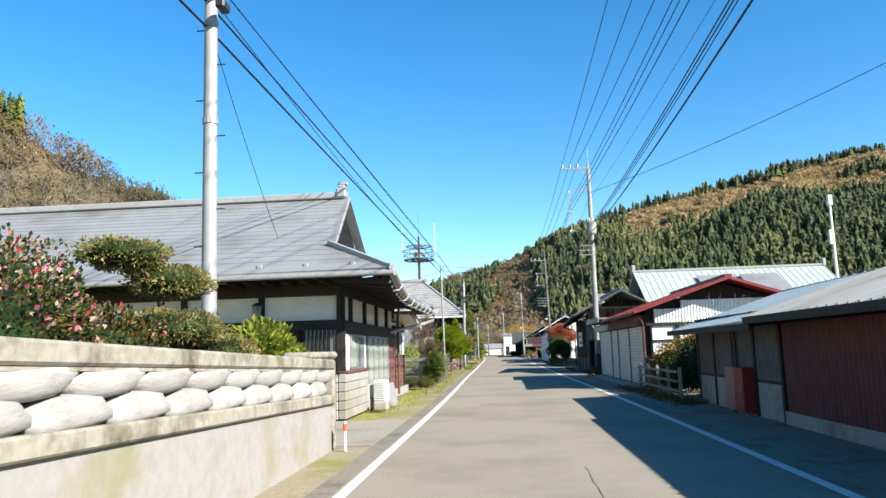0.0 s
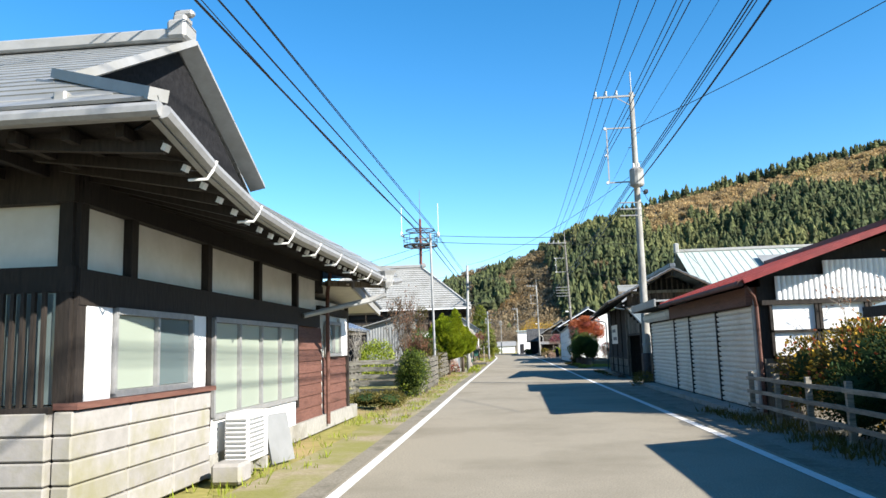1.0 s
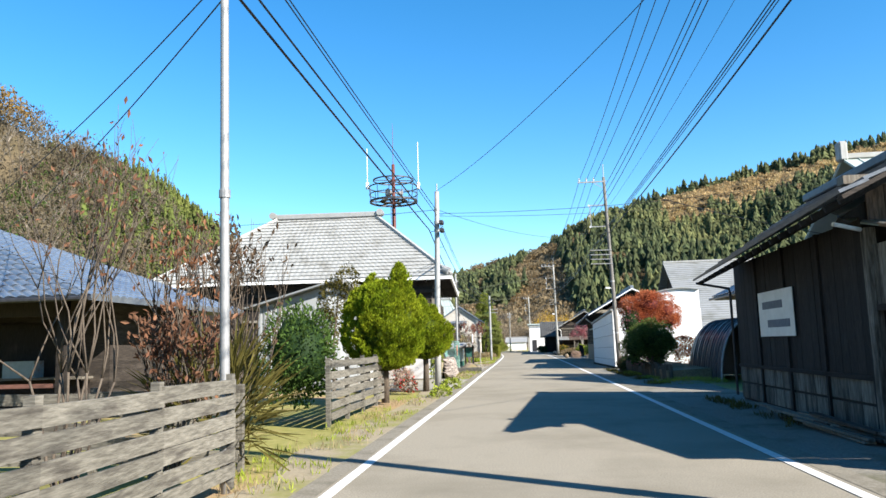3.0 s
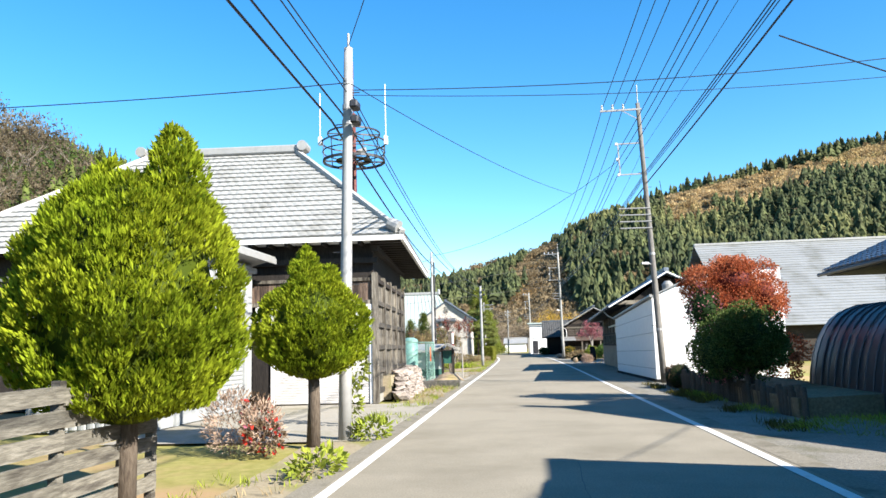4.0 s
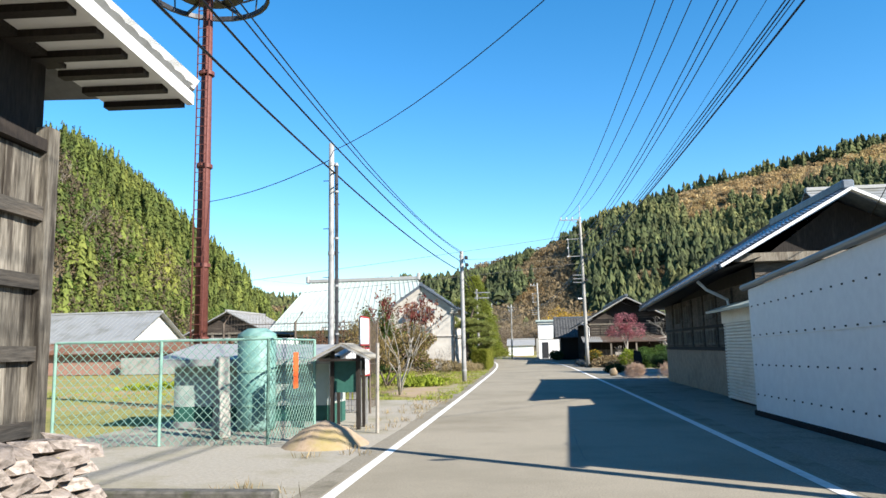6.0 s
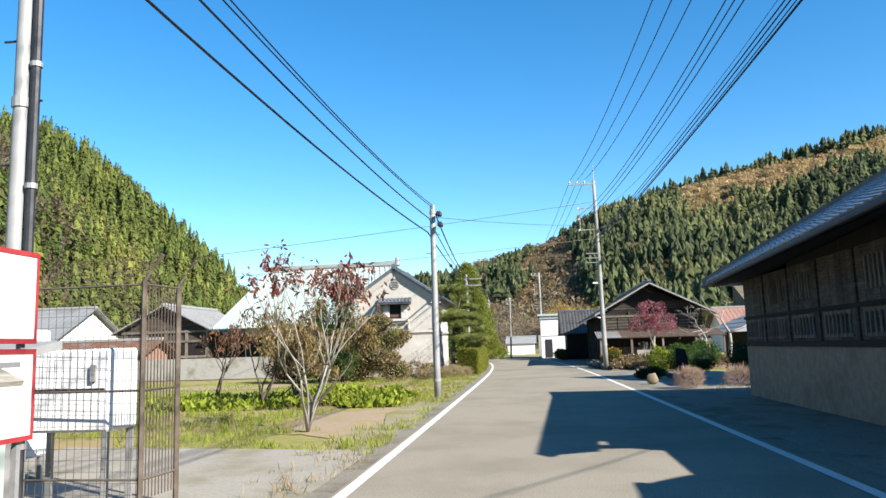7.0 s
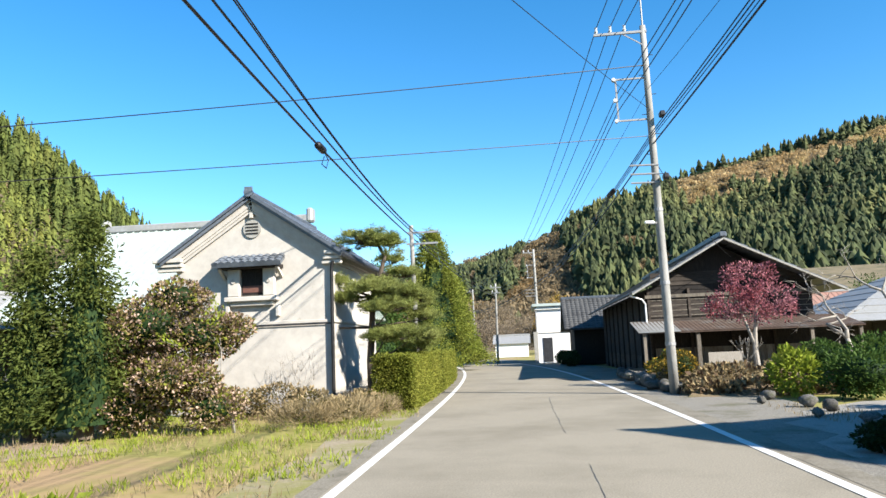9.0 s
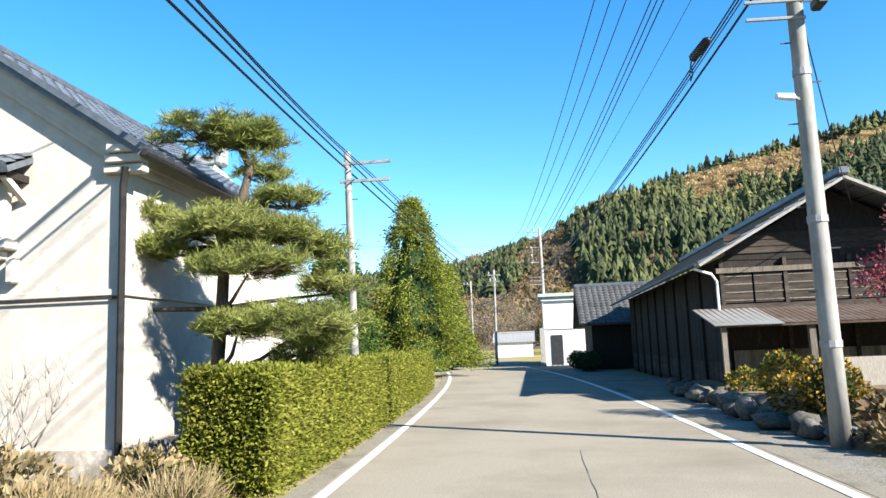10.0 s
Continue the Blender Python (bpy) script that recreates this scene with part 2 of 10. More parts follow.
TARP = mat("tarpaulin", (0.03, 0.036, 0.045), (0.05, 0.06, 0.075), 4, 0.42, c3=(0.05, 0.05, 0.055), big=1.5, bump=0.3, spec=0.6)
INK = mat("faded_ink", (0.25, 0.25, 0.27), (0.35, 0.35, 0.36), 8, 0.8, bump=0)
RED_INK = mat("red_ink", (0.45, 0.03, 0.04), (0.55, 0.06, 0.06), 8, 0.7, bump=0)
ORANGE = mat("orange_plastic", (0.75, 0.12, 0.03), (0.8, 0.16, 0.05), 8, 0.5, bump=0)
BARK = mat("bark", (0.10, 0.075, 0.055), (0.20, 0.16, 0.12), 9, 0.95, stretch=(4, 4, 1), bump=0.6)
PALE_BARK = mat("pale_bark", (0.40, 0.36, 0.30), (0.55, 0.51, 0.45), 9, 0.95, stretch=(4, 4, 1), bump=0.4)

def leaf(name, c1, c2, spread=0.35, trans=0.3):
    return mat(name, c1, c2, 0.9, 0.6, bump=0, island=spread, trans=trans, spec=0.08)

L_THUJA = leaf("thuja_leaf", (0.27, 0.38, 0.02), (0.50, 0.56, 0.035), 0.5, 0.4)
L_GREEN = leaf("green_leaf", (0.07, 0.14, 0.03), (0.14, 0.22, 0.05))
L_BUSH = leaf("bush_leaf", (0.10, 0.15, 0.035), (0.21, 0.26, 0.075), 0.45)
# Leaves of dark shrubs; on crown cores this dark stands for inner shade.
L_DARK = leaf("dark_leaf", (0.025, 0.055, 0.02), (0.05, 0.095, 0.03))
L_LIME = leaf("lime_leaf", (0.28, 0.37, 0.035), (0.45, 0.50, 0.075))
L_HEDGE = leaf("hedge_leaf", (0.25, 0.29, 0.04), (0.42, 0.42, 0.08), 0.4, 0.4)
L_OLIVE = leaf("olive_leaf", (0.13, 0.12, 0.03), (0.22, 0.18, 0.05))
L_RED = leaf("maple_leaf", (0.40, 0.085, 0.035), (0.62, 0.22, 0.10), 0.5, 0.45)
L_CRIMSON = leaf("crimson_leaf", (0.42, 0.085, 0.105), (0.56, 0.28, 0.31), 0.55)
L_WINE = leaf("wine_red_leaf", (0.15, 0.03, 0.03), (0.34, 0.10, 0.085), 0.45, 0.35)
L_BROWN = leaf("dry_leaf", (0.30, 0.12, 0.06), (0.42, 0.22, 0.12))
L_DUSK = leaf("dusky_leaf", (0.12, 0.075, 0.05), (0.22, 0.15, 0.09))
L_PINE = leaf("pine_needle", (0.28, 0.33, 0.08), (0.44, 0.47, 0.15))
L_STRAW = leaf("straw", (0.42, 0.31, 0.16), (0.56, 0.45, 0.26))
L_CHESTNUT = leaf("chestnut_leaf", (0.22, 0.10, 0.06), (0.36, 0.19, 0.11), 0.45)
L_CYPRESS = leaf("cypress_leaf", (0.09, 0.13, 0.03), (0.20, 0.235, 0.055), 0.4, 0.35)
L_TAN = leaf("tan_leaf", (0.30, 0.22, 0.08), (0.50, 0.38, 0.18), 0.45, 0.4)
L_BLUSH = leaf("blush_leaf", (0.46, 0.32, 0.24), (0.60, 0.45, 0.34))
L_CONIFER = leaf("conifer_leaf", (0.25, 0.31, 0.045), (0.42, 0.45, 0.09), 0.45, 0.4)
# Dark olive of the solid thuja core, standing for shade between fronds.
L_THUJA_SHADE = leaf("thuja_shade", (0.06, 0.09, 0.01), (0.11, 0.15, 0.015), 0.2)
L_PINK = leaf("pink_petal", (0.62, 0.10, 0.20), (0.75, 0.25, 0.35), 0.2)
L_FLAME = leaf("red_flower", (0.62, 0.02, 0.02), (0.75, 0.06, 0.04), 0.2)
L_GROVE = leaf("grove_twigs", (0.26, 0.20, 0.14), (0.42, 0.34, 0.25), 0.45)
L_GINKGO = leaf("yellow_leaf", (0.45, 0.27, 0.03), (0.58, 0.38, 0.06))
F_CEDAR = mat("cedar_wood_far", (0.05, 0.075, 0.033), (0.16, 0.185, 0.07), 0.07, 0.9, bump=0, island=0.45, c3=(0.235, 0.24, 0.085), big=0.014, trans=0.25)
F_BROWN = mat("bare_wood_far", (0.30, 0.225, 0.125), (0.43, 0.33, 0.195), 0.05, 0.9, bump=0, island=0.3, c3=(0.44, 0.27, 0.10), big=0.02, trans=0.45)
F_GROUND = mat("hill_ground", (0.12, 0.10, 0.05), (0.22, 0.16, 0.09), 0.05, 0.95, c3=(0.30, 0.20, 0.11), big=0.01, bump=0)
F_LCEDAR = mat("cedar_slope", (0.085, 0.125, 0.03), (0.22, 0.26, 0.055), 0.25, 0.9, bump=0, island=0.4, trans=0.2, c3=(0.28, 0.29, 0.06), big=0.05)
F_CREST = mat("crest_scrub", (0.44, 0.30, 0.14), (0.62, 0.46, 0.24), 0.05, 0.9, bump=0, island=0.35, c3=(0.30, 0.24, 0.10), big=0.02, trans=0.45)
F_GOLD = mat("golden_slope", (0.36, 0.22, 0.07), (0.52, 0.34, 0.12), 0.1, 0.9, bump=0, island=0.35, trans=0.4)
F_LIMB = mat("slope_limbs", (0.24, 0.20, 0.155), (0.36, 0.31, 0.25), 0.3, 0.9, bump=0)
F_LBROWN = mat("bare_slope", (0.155, 0.122, 0.075), (0.28, 0.225, 0.14), 0.08, 0.9, bump=0, island=0.4, c3=(0.42, 0.24, 0.08), big=0.04, cover=(0.62, 0.7), trans=0.45)

def glass(name, tint, rough=0.06):
    m = bpy.data.materials.new(name)
    m.use_nodes = True
    b = m.node_tree.nodes["Principled BSDF"]
    b.inputs["Base Color"].default_value = (*tint, 1)
    b.inputs["Roughness"].default_value = rough
    b.inputs["Specular IOR Level"].default_value = 0.7
    return m
GLASS = glass("window_glass", (0.10, 0.13, 0.13))
FROST = glass("frosted_glass", (0.25, 0.285, 0.235), 0.3)

# ---- mesh helpers ----
class Build:
    """Collects boxes, sheets and tubes into one mesh."""
    def __init__(self):
        self.v, self.f = [], []

    def add(self, verts, faces):
        k = len(self.v)
        self.v += [tuple(p) for p in verts]
        self.f += [tuple(i + k for i in f) for f in faces]
        return self

    def box(self, x0, x1, y0, y1, z0, z1):
        x0, x1, y0, y1, z0, z1 = min(x0, x1), max(x0, x1), min(y0, y1), max(y0, y1), min(z0, z1), max(z0, z1)
        return self.add([(x0, y0, z0), (x1, y0, z0), (x1, y1, z0), (x0, y1, z0), (x0, y0, z1), (x1, y0, z1), (x1, y1, z1), (x0, y1, z1)],
                        [(3, 2, 1, 0), (4, 5, 6, 7), (0, 1, 5, 4), (1, 2, 6, 5), (2, 3, 7, 6), (3, 0, 4, 7)])

    def beam(self, a, b, w, h, up=(0, 0, 1)):
        """A square bar from a to b, w wide and h high."""
        a, b = Vector(a), Vector(b)
        d = (b - a).normalized()
        s = d.cross(Vector(up))
        s = s.normalized() if s.length > 1e-4 else Vector((1, 0, 0))
        u = s.cross(d).normalized()
        s, u = s * w / 2, u * h / 2
        return self.add([a - s - u, a + s - u, a + s + u, a - s + u, b - s - u, b + s - u, b + s + u, b - s + u],
                        [(0, 1, 2, 3), (7, 6, 5, 4), (0, 4, 5, 1), (1, 5, 6, 2), (2, 6, 7, 3), (3, 7, 4, 0)])

    def tube(self, pts, radii, n=8, cap=True):
        pts = [Vector(p) for p in pts]
        if not isinstance(radii, (list, tuple)):
            radii = [radii] * len(pts)
        k = len(self.v)
        for i, p in enumerate(pts):
            d = (pts[min(i + 1, len(pts) - 1)] - pts[max(i - 1, 0)]).normalized()
            s = d.cross(Vector((0.13, 0.31, 0.94)) if abs(d.z) < 0.9 else Vector((1, 0, 0))).normalized()
            u = s.cross(d)
            for j in range(n):
                a = 2 * math.pi * j / n
                self.v.append(tuple(p + (s * math.cos(a) + u * math.sin(a)) * radii[i]))
        for i in range(len(pts) - 1):
            for j in range(n):
                a, b = k + i * n + j, k + i * n + (j + 1) % n
                self.f.append((a, b, b + n, a + n))
        if cap:
            self.f.append(tuple(k + n - 1 - j for j in range(n)))
            self.f.append(tuple(k + (len(pts) - 1) * n + j for j in range(n)))
        return self

    def slab(self, quad, thick):
        """A flat plate with the upper face quad (anticlockwise from above), thick downwards along its normal."""
        q = [Vector(p) for p in quad]
        nrm = (q[1] - q[0]).cross(q[-1] - q[0]).normalized() * thick
        n = len(q)
        lo = [p - nrm for p in q]
        return self.add(q + lo, [tuple(range(n)), tuple(reversed(range(n, 2 * n)))] + [((i + 1) % n, i, n + i, n + (i + 1) % n) for i in range(n)])

    def sheet(self, o, u, v, n, pitch, depth, kind="wave"):
        """A ribbed sheet: ribs run along v and repeat along u; n points outwards."""
        o, u, v, n = Vector(o), Vector(u), Vector(v), Vector(n).normalized()
        count = max(2, int(u.length / pitch))
        prof = {"wave": [(0, 0), (0.25, 0.7), (0.5, 1), (0.75, 0.7)], "slat": [(0, -0.6), (0.12, 0.5), (0.45, 1), (0.78, 0.9), (0.84, -0.6)],
                "rib": [(0, 0), (0.86, 0), (0.89, 1), (0.97, 1)]}[kind]
        row = [((i + t) / count, d) for i in range(count) for t, d in prof] + [(1, 0)]
        k = len(self.v)
        for t, d in row:
            p = o + u * t + n * (d * depth)
            self.v += [tuple(p), tuple(p + v)]
        for i in range(len(row) - 1):
            a = k + 2 * i
            self.f.append((a, a + 2, a + 3, a + 1))
        return self

ORIGIN = {}

def mesh_of(name, b, material, origin=(0, 0, 0), smooth=False, bevel=0.0):
    me = bpy.data.meshes.new(name)
    o = Vector(origin)
    me.from_pydata([(p[0] - o.x, p[1] - o.y, p[2] - o.z) for p in b.v], [], b.f)
    me.materials.append(material)
    if bevel:
        bm = bmesh.new()
        bm.from_mesh(me)
        bmesh.ops.bevel(bm, geom=bm.edges[:], offset=bevel, segments=1, affect="EDGES", clamp_overlap=True)
        bm.to_mesh(me)
        bm.free()
    if smooth:
        me.polygons.foreach_set("use_smooth", [True] * len(me.polygons))
    me.update()
    return me

def thing(name, label, category, at=(0, 0, 0), group="", kind="", turn=0.0):
    ob = new(name)
    ob.location = at
    ob.rotation_euler = (0, 0, radians(turn))
    ob.empty_display_size = 0.2
    ORIGIN[ob.name] = Vector(at) if not turn else Vector((0, 0, 0))
    return tagged(ob, label, category, group, kind)

def part(name, b, material, parent, label="", smooth=False, bevel=0.0, kind=""):
    o = ORIGIN[parent.name]
    ob = new(name, mesh_of(name, b, material, o, smooth, bevel))
    ob.parent = parent
    ORIGIN[ob.name] = o
    return tagged(ob, label, kind=kind)

def piece(name, me, parent, m):
    """A piece that shares its mesh with others, at the pose m within its thing."""
    ob = new(name, me)
    ob.parent = parent
    ob.matrix_local = m
    return ob

def solo(name, b, material, label, category, group="", kind="", smooth=False, bevel=0.0, at=None):
    if at is None:
        xs, ys, zs = zip(*b.v)
        at = ((min(xs) + max(xs)) / 2, (min(ys) + max(ys)) / 2, min(zs))
    ob = new(name, mesh_of(name, b, material, at, smooth, bevel))
    ob.location = at
    ORIGIN[ob.name] = Vector(at)
    return tagged(ob, label, category, group, kind)

def lerp(a, b, t):
    return a + (b - a) * t

def smoothstep(t):
    t = min(1.0, max(0.0, t))
    return t * t * (3 - 2 * t)

def interp(x, table):
    if x <= table[0][0]:
        return table[0][1]
    for (a, p), (b, q) in zip(table, table[1:]):
        if x <= b:
            return lerp(p, q, (x - a) / (b - a))
    return table[-1][1]

# ---- ground and road ----
CENTRE = [(-60, 0.9), (0, 0.82), (10, 0.81), (20, 0.81), (30, 0.73), (40, 0.58), (50, 0.47), (60, 0.42), (70, 0.31), (80, 0.18), (90, 0.11),
          (100, 0.0), (110, -0.15), (120, -0.3), (130, -0.55), (140, -1.0), (150, -1.7), (160, -2.8), (170, -4.4), (180, -6.5), (200, -12.0), (240, -27.0)]
HALF = 2.77

def road_x(y):
    return (interp(y - 4, CENTRE) + interp(y, CENTRE) * 2 + interp(y + 4, CENTRE)) / 4

def strip(lo, hi, z, y0=-60.0, y1=239.0, step=2.5):
    """A sheet along the road between two distances from its middle."""
    b = Build()
    n = int((y1 - y0) / step)
    for i in range(n + 1):
        y = y0 + (y1 - y0) * i / n
        c = road_x(y)
        l = lo(y) if callable(lo) else lo
        h = hi(y) if callable(hi) else hi
        b.v += [(c + l, y, z), (c + h, y, z)]
    b.f += [(2 * i, 2 * i + 1, 2 * i + 3, 2 * i + 2) for i in range(n)]
    return b

def ragged(base, amp, seed):
    return lambda y: base + amp * noise.noise((y * 0.45, seed, 0)) + amp * 0.6 * noise.noise((y * 1.7, seed, 3))

g = Build()
xs = [-3000, -700, -300, -120, -60, -30, 30, 60, 120, 300, 700, 3000]
ys = [-3000, -700, -200, -60, 0, 60, 120, 180, 240, 400, 700, 3000]
g.v = [(x, y, -0.05) for y in ys for x in xs]
g.f = [(j * 12 + i, j * 12 + i + 1, j * 12 + i + 13, j * 12 + i + 12) for j in range(11) for i in range(11)]
solo("ground", g, GROUND, "yellowing meadow ground of the valley floor", "ground", kind="structure", at=(0, 0, 0))
solo("road", strip(-HALF - 0.28, HALF + 0.35, 0.0), ASPHALT, "sunlit grey asphalt village road", "road", kind="structure", at=(0, 0, 0))
solo("verge_left", strip(ragged(-HALF - 1.35, 0.5, 1), ragged(-HALF - 0.22, 0.06, 2), -0.012), DIRT, "dusty earth verge with dry grass", "verge", kind="structure", at=(0, 0, 0))
solo("verge_right", strip(ragged(HALF + 0.3, 0.05, 5), ragged(HALF + 3.2, 0.4, 6), -0.012), SHOULDER, "gravel shoulder beside the road", "verge", kind="structure", at=(0, 0, 0))
solo("road_edge_left", strip(ragged(-HALF - 0.42, 0.05, 7), -HALF - 0.12, 0.004), ASPHALT_EDGE, "crumbling dark edge of the asphalt", "road edge", kind="structure", at=(0, 0, 0))
solo("road_edge_right", strip(HALF + 0.16, ragged(HALF + 0.5, 0.05, 8), 0.004), ASPHALT_EDGE, "worn gutter edge of the asphalt", "road edge", kind="structure", at=(0, 0, 0))
for side, nm in ((-1, "edge_line_left"), (1, "edge_line_right")):
    solo(nm, strip(side * HALF - 0.075, side * HALF + 0.075, 0.008), LINE, "worn white painted edge line on the road", "road marking", kind="structure", at=(0, 0, 0))

def crack(x, y, length, seed, wander=0.03):
    r = random.Random(seed)
    b = Build()
    px_, n = x, int(length / 0.25)
    k = 0
    for i in range(n + 1):
        w = 0.002 + 0.004 * r.random()
        b.v += [(px_ - w, y + i * 0.25, 0.005), (px_ + w, y + i * 0.25, 0.005)]
        px_ += (r.random() - 0.5) * wander
    b.f += [(2 * i, 2 * i + 1, 2 * i + 3, 2 * i + 2) for i in range(n)]
    return b
for i, (x, y, l) in enumerate([(1.0, 6, 4.5), (0.75, 34, 2), (0.6, 55, 6), (0.45, 73, 5), (0.4, 84, 3), (0.15, 101, 8), (0.0, 113, 3.5), (-0.1, 120, 9)]):
    solo("road_crack", crack(x, y, l, i), TAR, "thin dark crack along the middle of the asphalt", "crack", "road cracks", kind="structure", at=(0, 0, 0))
# ---- hills ----
RIDGE_R = [(-420, 60), (-300, 52), (-150, 60), (-73, 71), (-49, 76), (-26, 82), (-3, 90), (15, 99), (40, 112), (62, 121), (101, 129), (136, 138), (181, 148),
           (232, 158), (266, 168), (316, 178), (360, 188), (386, 191), (520, 198), (800, 170), (1400, 120)]
RIDGE_L = [(-700, 140), (-400, 120), (-260, 92), (-200, 78), (-165, 67), (-131, 60), (-120, 55.5), (-110, 45), (-101, 39), (-92, 29.5), (-84, 21.5), (-79, 15.5), (-75, 10), (-68, 3), (-58, 0), (-40, -1)]
SPUR_L = [(-500, 150), (-220, 108), (-160, 80), (-121, 62), (-107, 54), (-89, 42.5), (-78, 36.5), (-70.7, 30), (-64.5, 22), (-60, 10), (-56, 0), (-40, -1)]

def hill_r(x, y):
    foot = interp(x, [(-420, 420), (-60, 330), (20, 300), (60, 260), (120, 240), (400, 200), (1400, 150)])
    t = (y - foot) / (740 - foot)
    h = interp(x * (1 - 0.12 * (1 - min(1, max(0, t)))), RIDGE_R)
    if t > 1:
        h *= 1 - 0.5 * smoothstep((t - 1) * 1.5)
    prof = 0.62 * min(1, max(0, t)) + 0.38 * smoothstep(t)
    return max(-1.0, h * prof + 9 * noise.noise((x * 0.012, y * 0.012, 2)) * smoothstep(t * 4) - 9.0 * smoothstep(t * 3) - 0.6)

def spur_l(x, y):
    h = interp(x, SPUR_L)
    fall = (y - 165) / 62 if y < 165 else (165 - y) / 75
    return h * min(1.0, max(0.0, 1 + fall)) ** 0.9 + 2.5 * noise.noise((x * 0.04, y * 0.04, 3)) * smoothstep(h / 12) - 1.5

def back_l(x, y):
    foot = interp(x, [(-400, 60), (-200, 105), (-120, 150), (-80, 190), (-58, 225)])
    t = (y - foot) / (253 - foot)
    h = interp(x, RIDGE_L)
    if t > 1:
        h *= 1 - 0.6 * smoothstep((t - 1) * 0.8)
    return h * min(1, max(0, t)) ** 0.9 + 3 * noise.noise((x * 0.03, y * 0.03, 7)) * smoothstep(t * 3) - 2.0 * smoothstep(t * 3) - 0.6

def hill_l(x, y):
    return max(-1.0, spur_l(x, y), back_l(x, y))

def terrain(fn, x0, x1, nx, y0, y1, ny):
    b = Build()
    for j in range(ny + 1):
        for i in range(nx + 1):
            x, y = lerp(x0, x1, i / nx), lerp(y0, y1, j / ny)
            b.v.append((x, y, fn(x, y)))
    w = nx + 1
    b.f = [(j * w + i, j * w + i + 1, j * w + w + i + 1, j * w + w + i) for j in range(ny) for i in range(nx)]
    return b
solo("hill_east", terrain(hill_r, -420, 1000, 110, 120, 1000, 70), F_GROUND, "wooded hill rising beyond the village", "hill", kind="structure", smooth=True, at=(0, 0, 0))
solo("hill_west", terrain(hill_l, -600, -42, 80, 40, 420, 60), F_GROUND, "steep wooded slope above the houses", "hill", kind="structure", smooth=True, at=(0, 0, 0))

def cedar(b, x, y, z, h, r, rnd, tiers=5, points=8):
    """A far conifer: stacked ragged skirts of branches that narrow towards the tip."""
    full = rnd.uniform(0.5, 0.85)
    lean = (rnd.gauss(0, 0.02) * h, rnd.gauss(0, 0.02) * h)
    for k in range(tiers):
        u = k / tiers
        rr = r * (1 - u) ** full * rnd.uniform(0.85, 1.12) + 0.1 * r
        z0, z1 = z + h * (0.06 + 0.94 * u), z + h * min(1.0, 0.06 + 0.94 * u + 1.75 / tiers)
        cx, cy = x + lean[0] * u, y + lean[1] * u
        i0 = len(b.v)
        b.v.append((cx + lean[0] / tiers, cy + lean[1] / tiers, z1))
        turn = rnd.random() * 6.283
        for j in range(points):
            a = turn + 6.283 * j / points
            q = rr * (rnd.uniform(0.95, 1.25) if j % 2 else rnd.uniform(0.55, 0.8))
            b.v.append((cx + math.cos(a) * q, cy + math.sin(a) * q, z0 - (0.035 * h if j % 2 else -0.05 * h) * rnd.uniform(0.5, 1.5)))
        b.f += [(i0, i0 + 1 + j, i0 + 1 + (j + 1) % points) for j in range(points)]

def clump(b, x, y, z, h, r, rnd, n=14, fine=0.16):
    """A far broadleaf crown: a cloud of small loose sprays of twigs and leaves."""
    for k in range(n):
        a, e = rnd.random() * 6.283, math.acos(1 - 1.4 * rnd.random())
        q = (0.5 + 0.5 * rnd.random())
        cx, cy, cz = x + math.cos(a) * math.sin(e) * r * q, y + math.sin(a) * math.sin(e) * r * q, z + h * 0.55 + math.cos(e) * h * 0.45 * q
        s = r * (fine + fine * rnd.random())
        i0 = len(b.v)
        for _ in range(3):
            v = Vector((rnd.gauss(0, 1), rnd.gauss(0, 1), rnd.gauss(0, 1.5))).normalized() * s
            b.v.append((cx + v.x, cy + v.y, cz + v.z))
        b.f.append((i0, i0 + 1, i0 + 2))

def near_cedar(b, x, y, z, h, r, rnd, n=120):
    """A nearer conifer: an inner cone of skirts under many small drooping sprays."""
    cedar(b, x, y, z, h * 0.96, r * 0.72, rnd, 6, 7)
    full = rnd.uniform(0.6, 0.9)
    for _ in range(n):
        u = rnd.random() ** 1.25
        a = rnd.random() * 6.283
        rr = r * (1 - u) ** full * rnd.uniform(0.75, 1.15) + 0.05
        ca, sa = math.cos(a), math.sin(a)
        w, l = rnd.uniform(0.14, 0.3), rnd.uniform(0.35, 0.7)
        zz = z + h * (0.06 + 0.94 * u)
        i0 = len(b.v)
        b.v += [(x + ca * (rr - l * 0.7), y + sa * (rr - l * 0.7), zz + l * 0.45), (x + ca * rr - sa * w, y + sa * rr + ca * w, zz - rnd.uniform(0, 0.2)), (x + ca * rr + sa * w, y + sa * rr - ca * w, zz - rnd.uniform(0, 0.2))]
        b.f.append((i0, i0 + 1, i0 + 2))

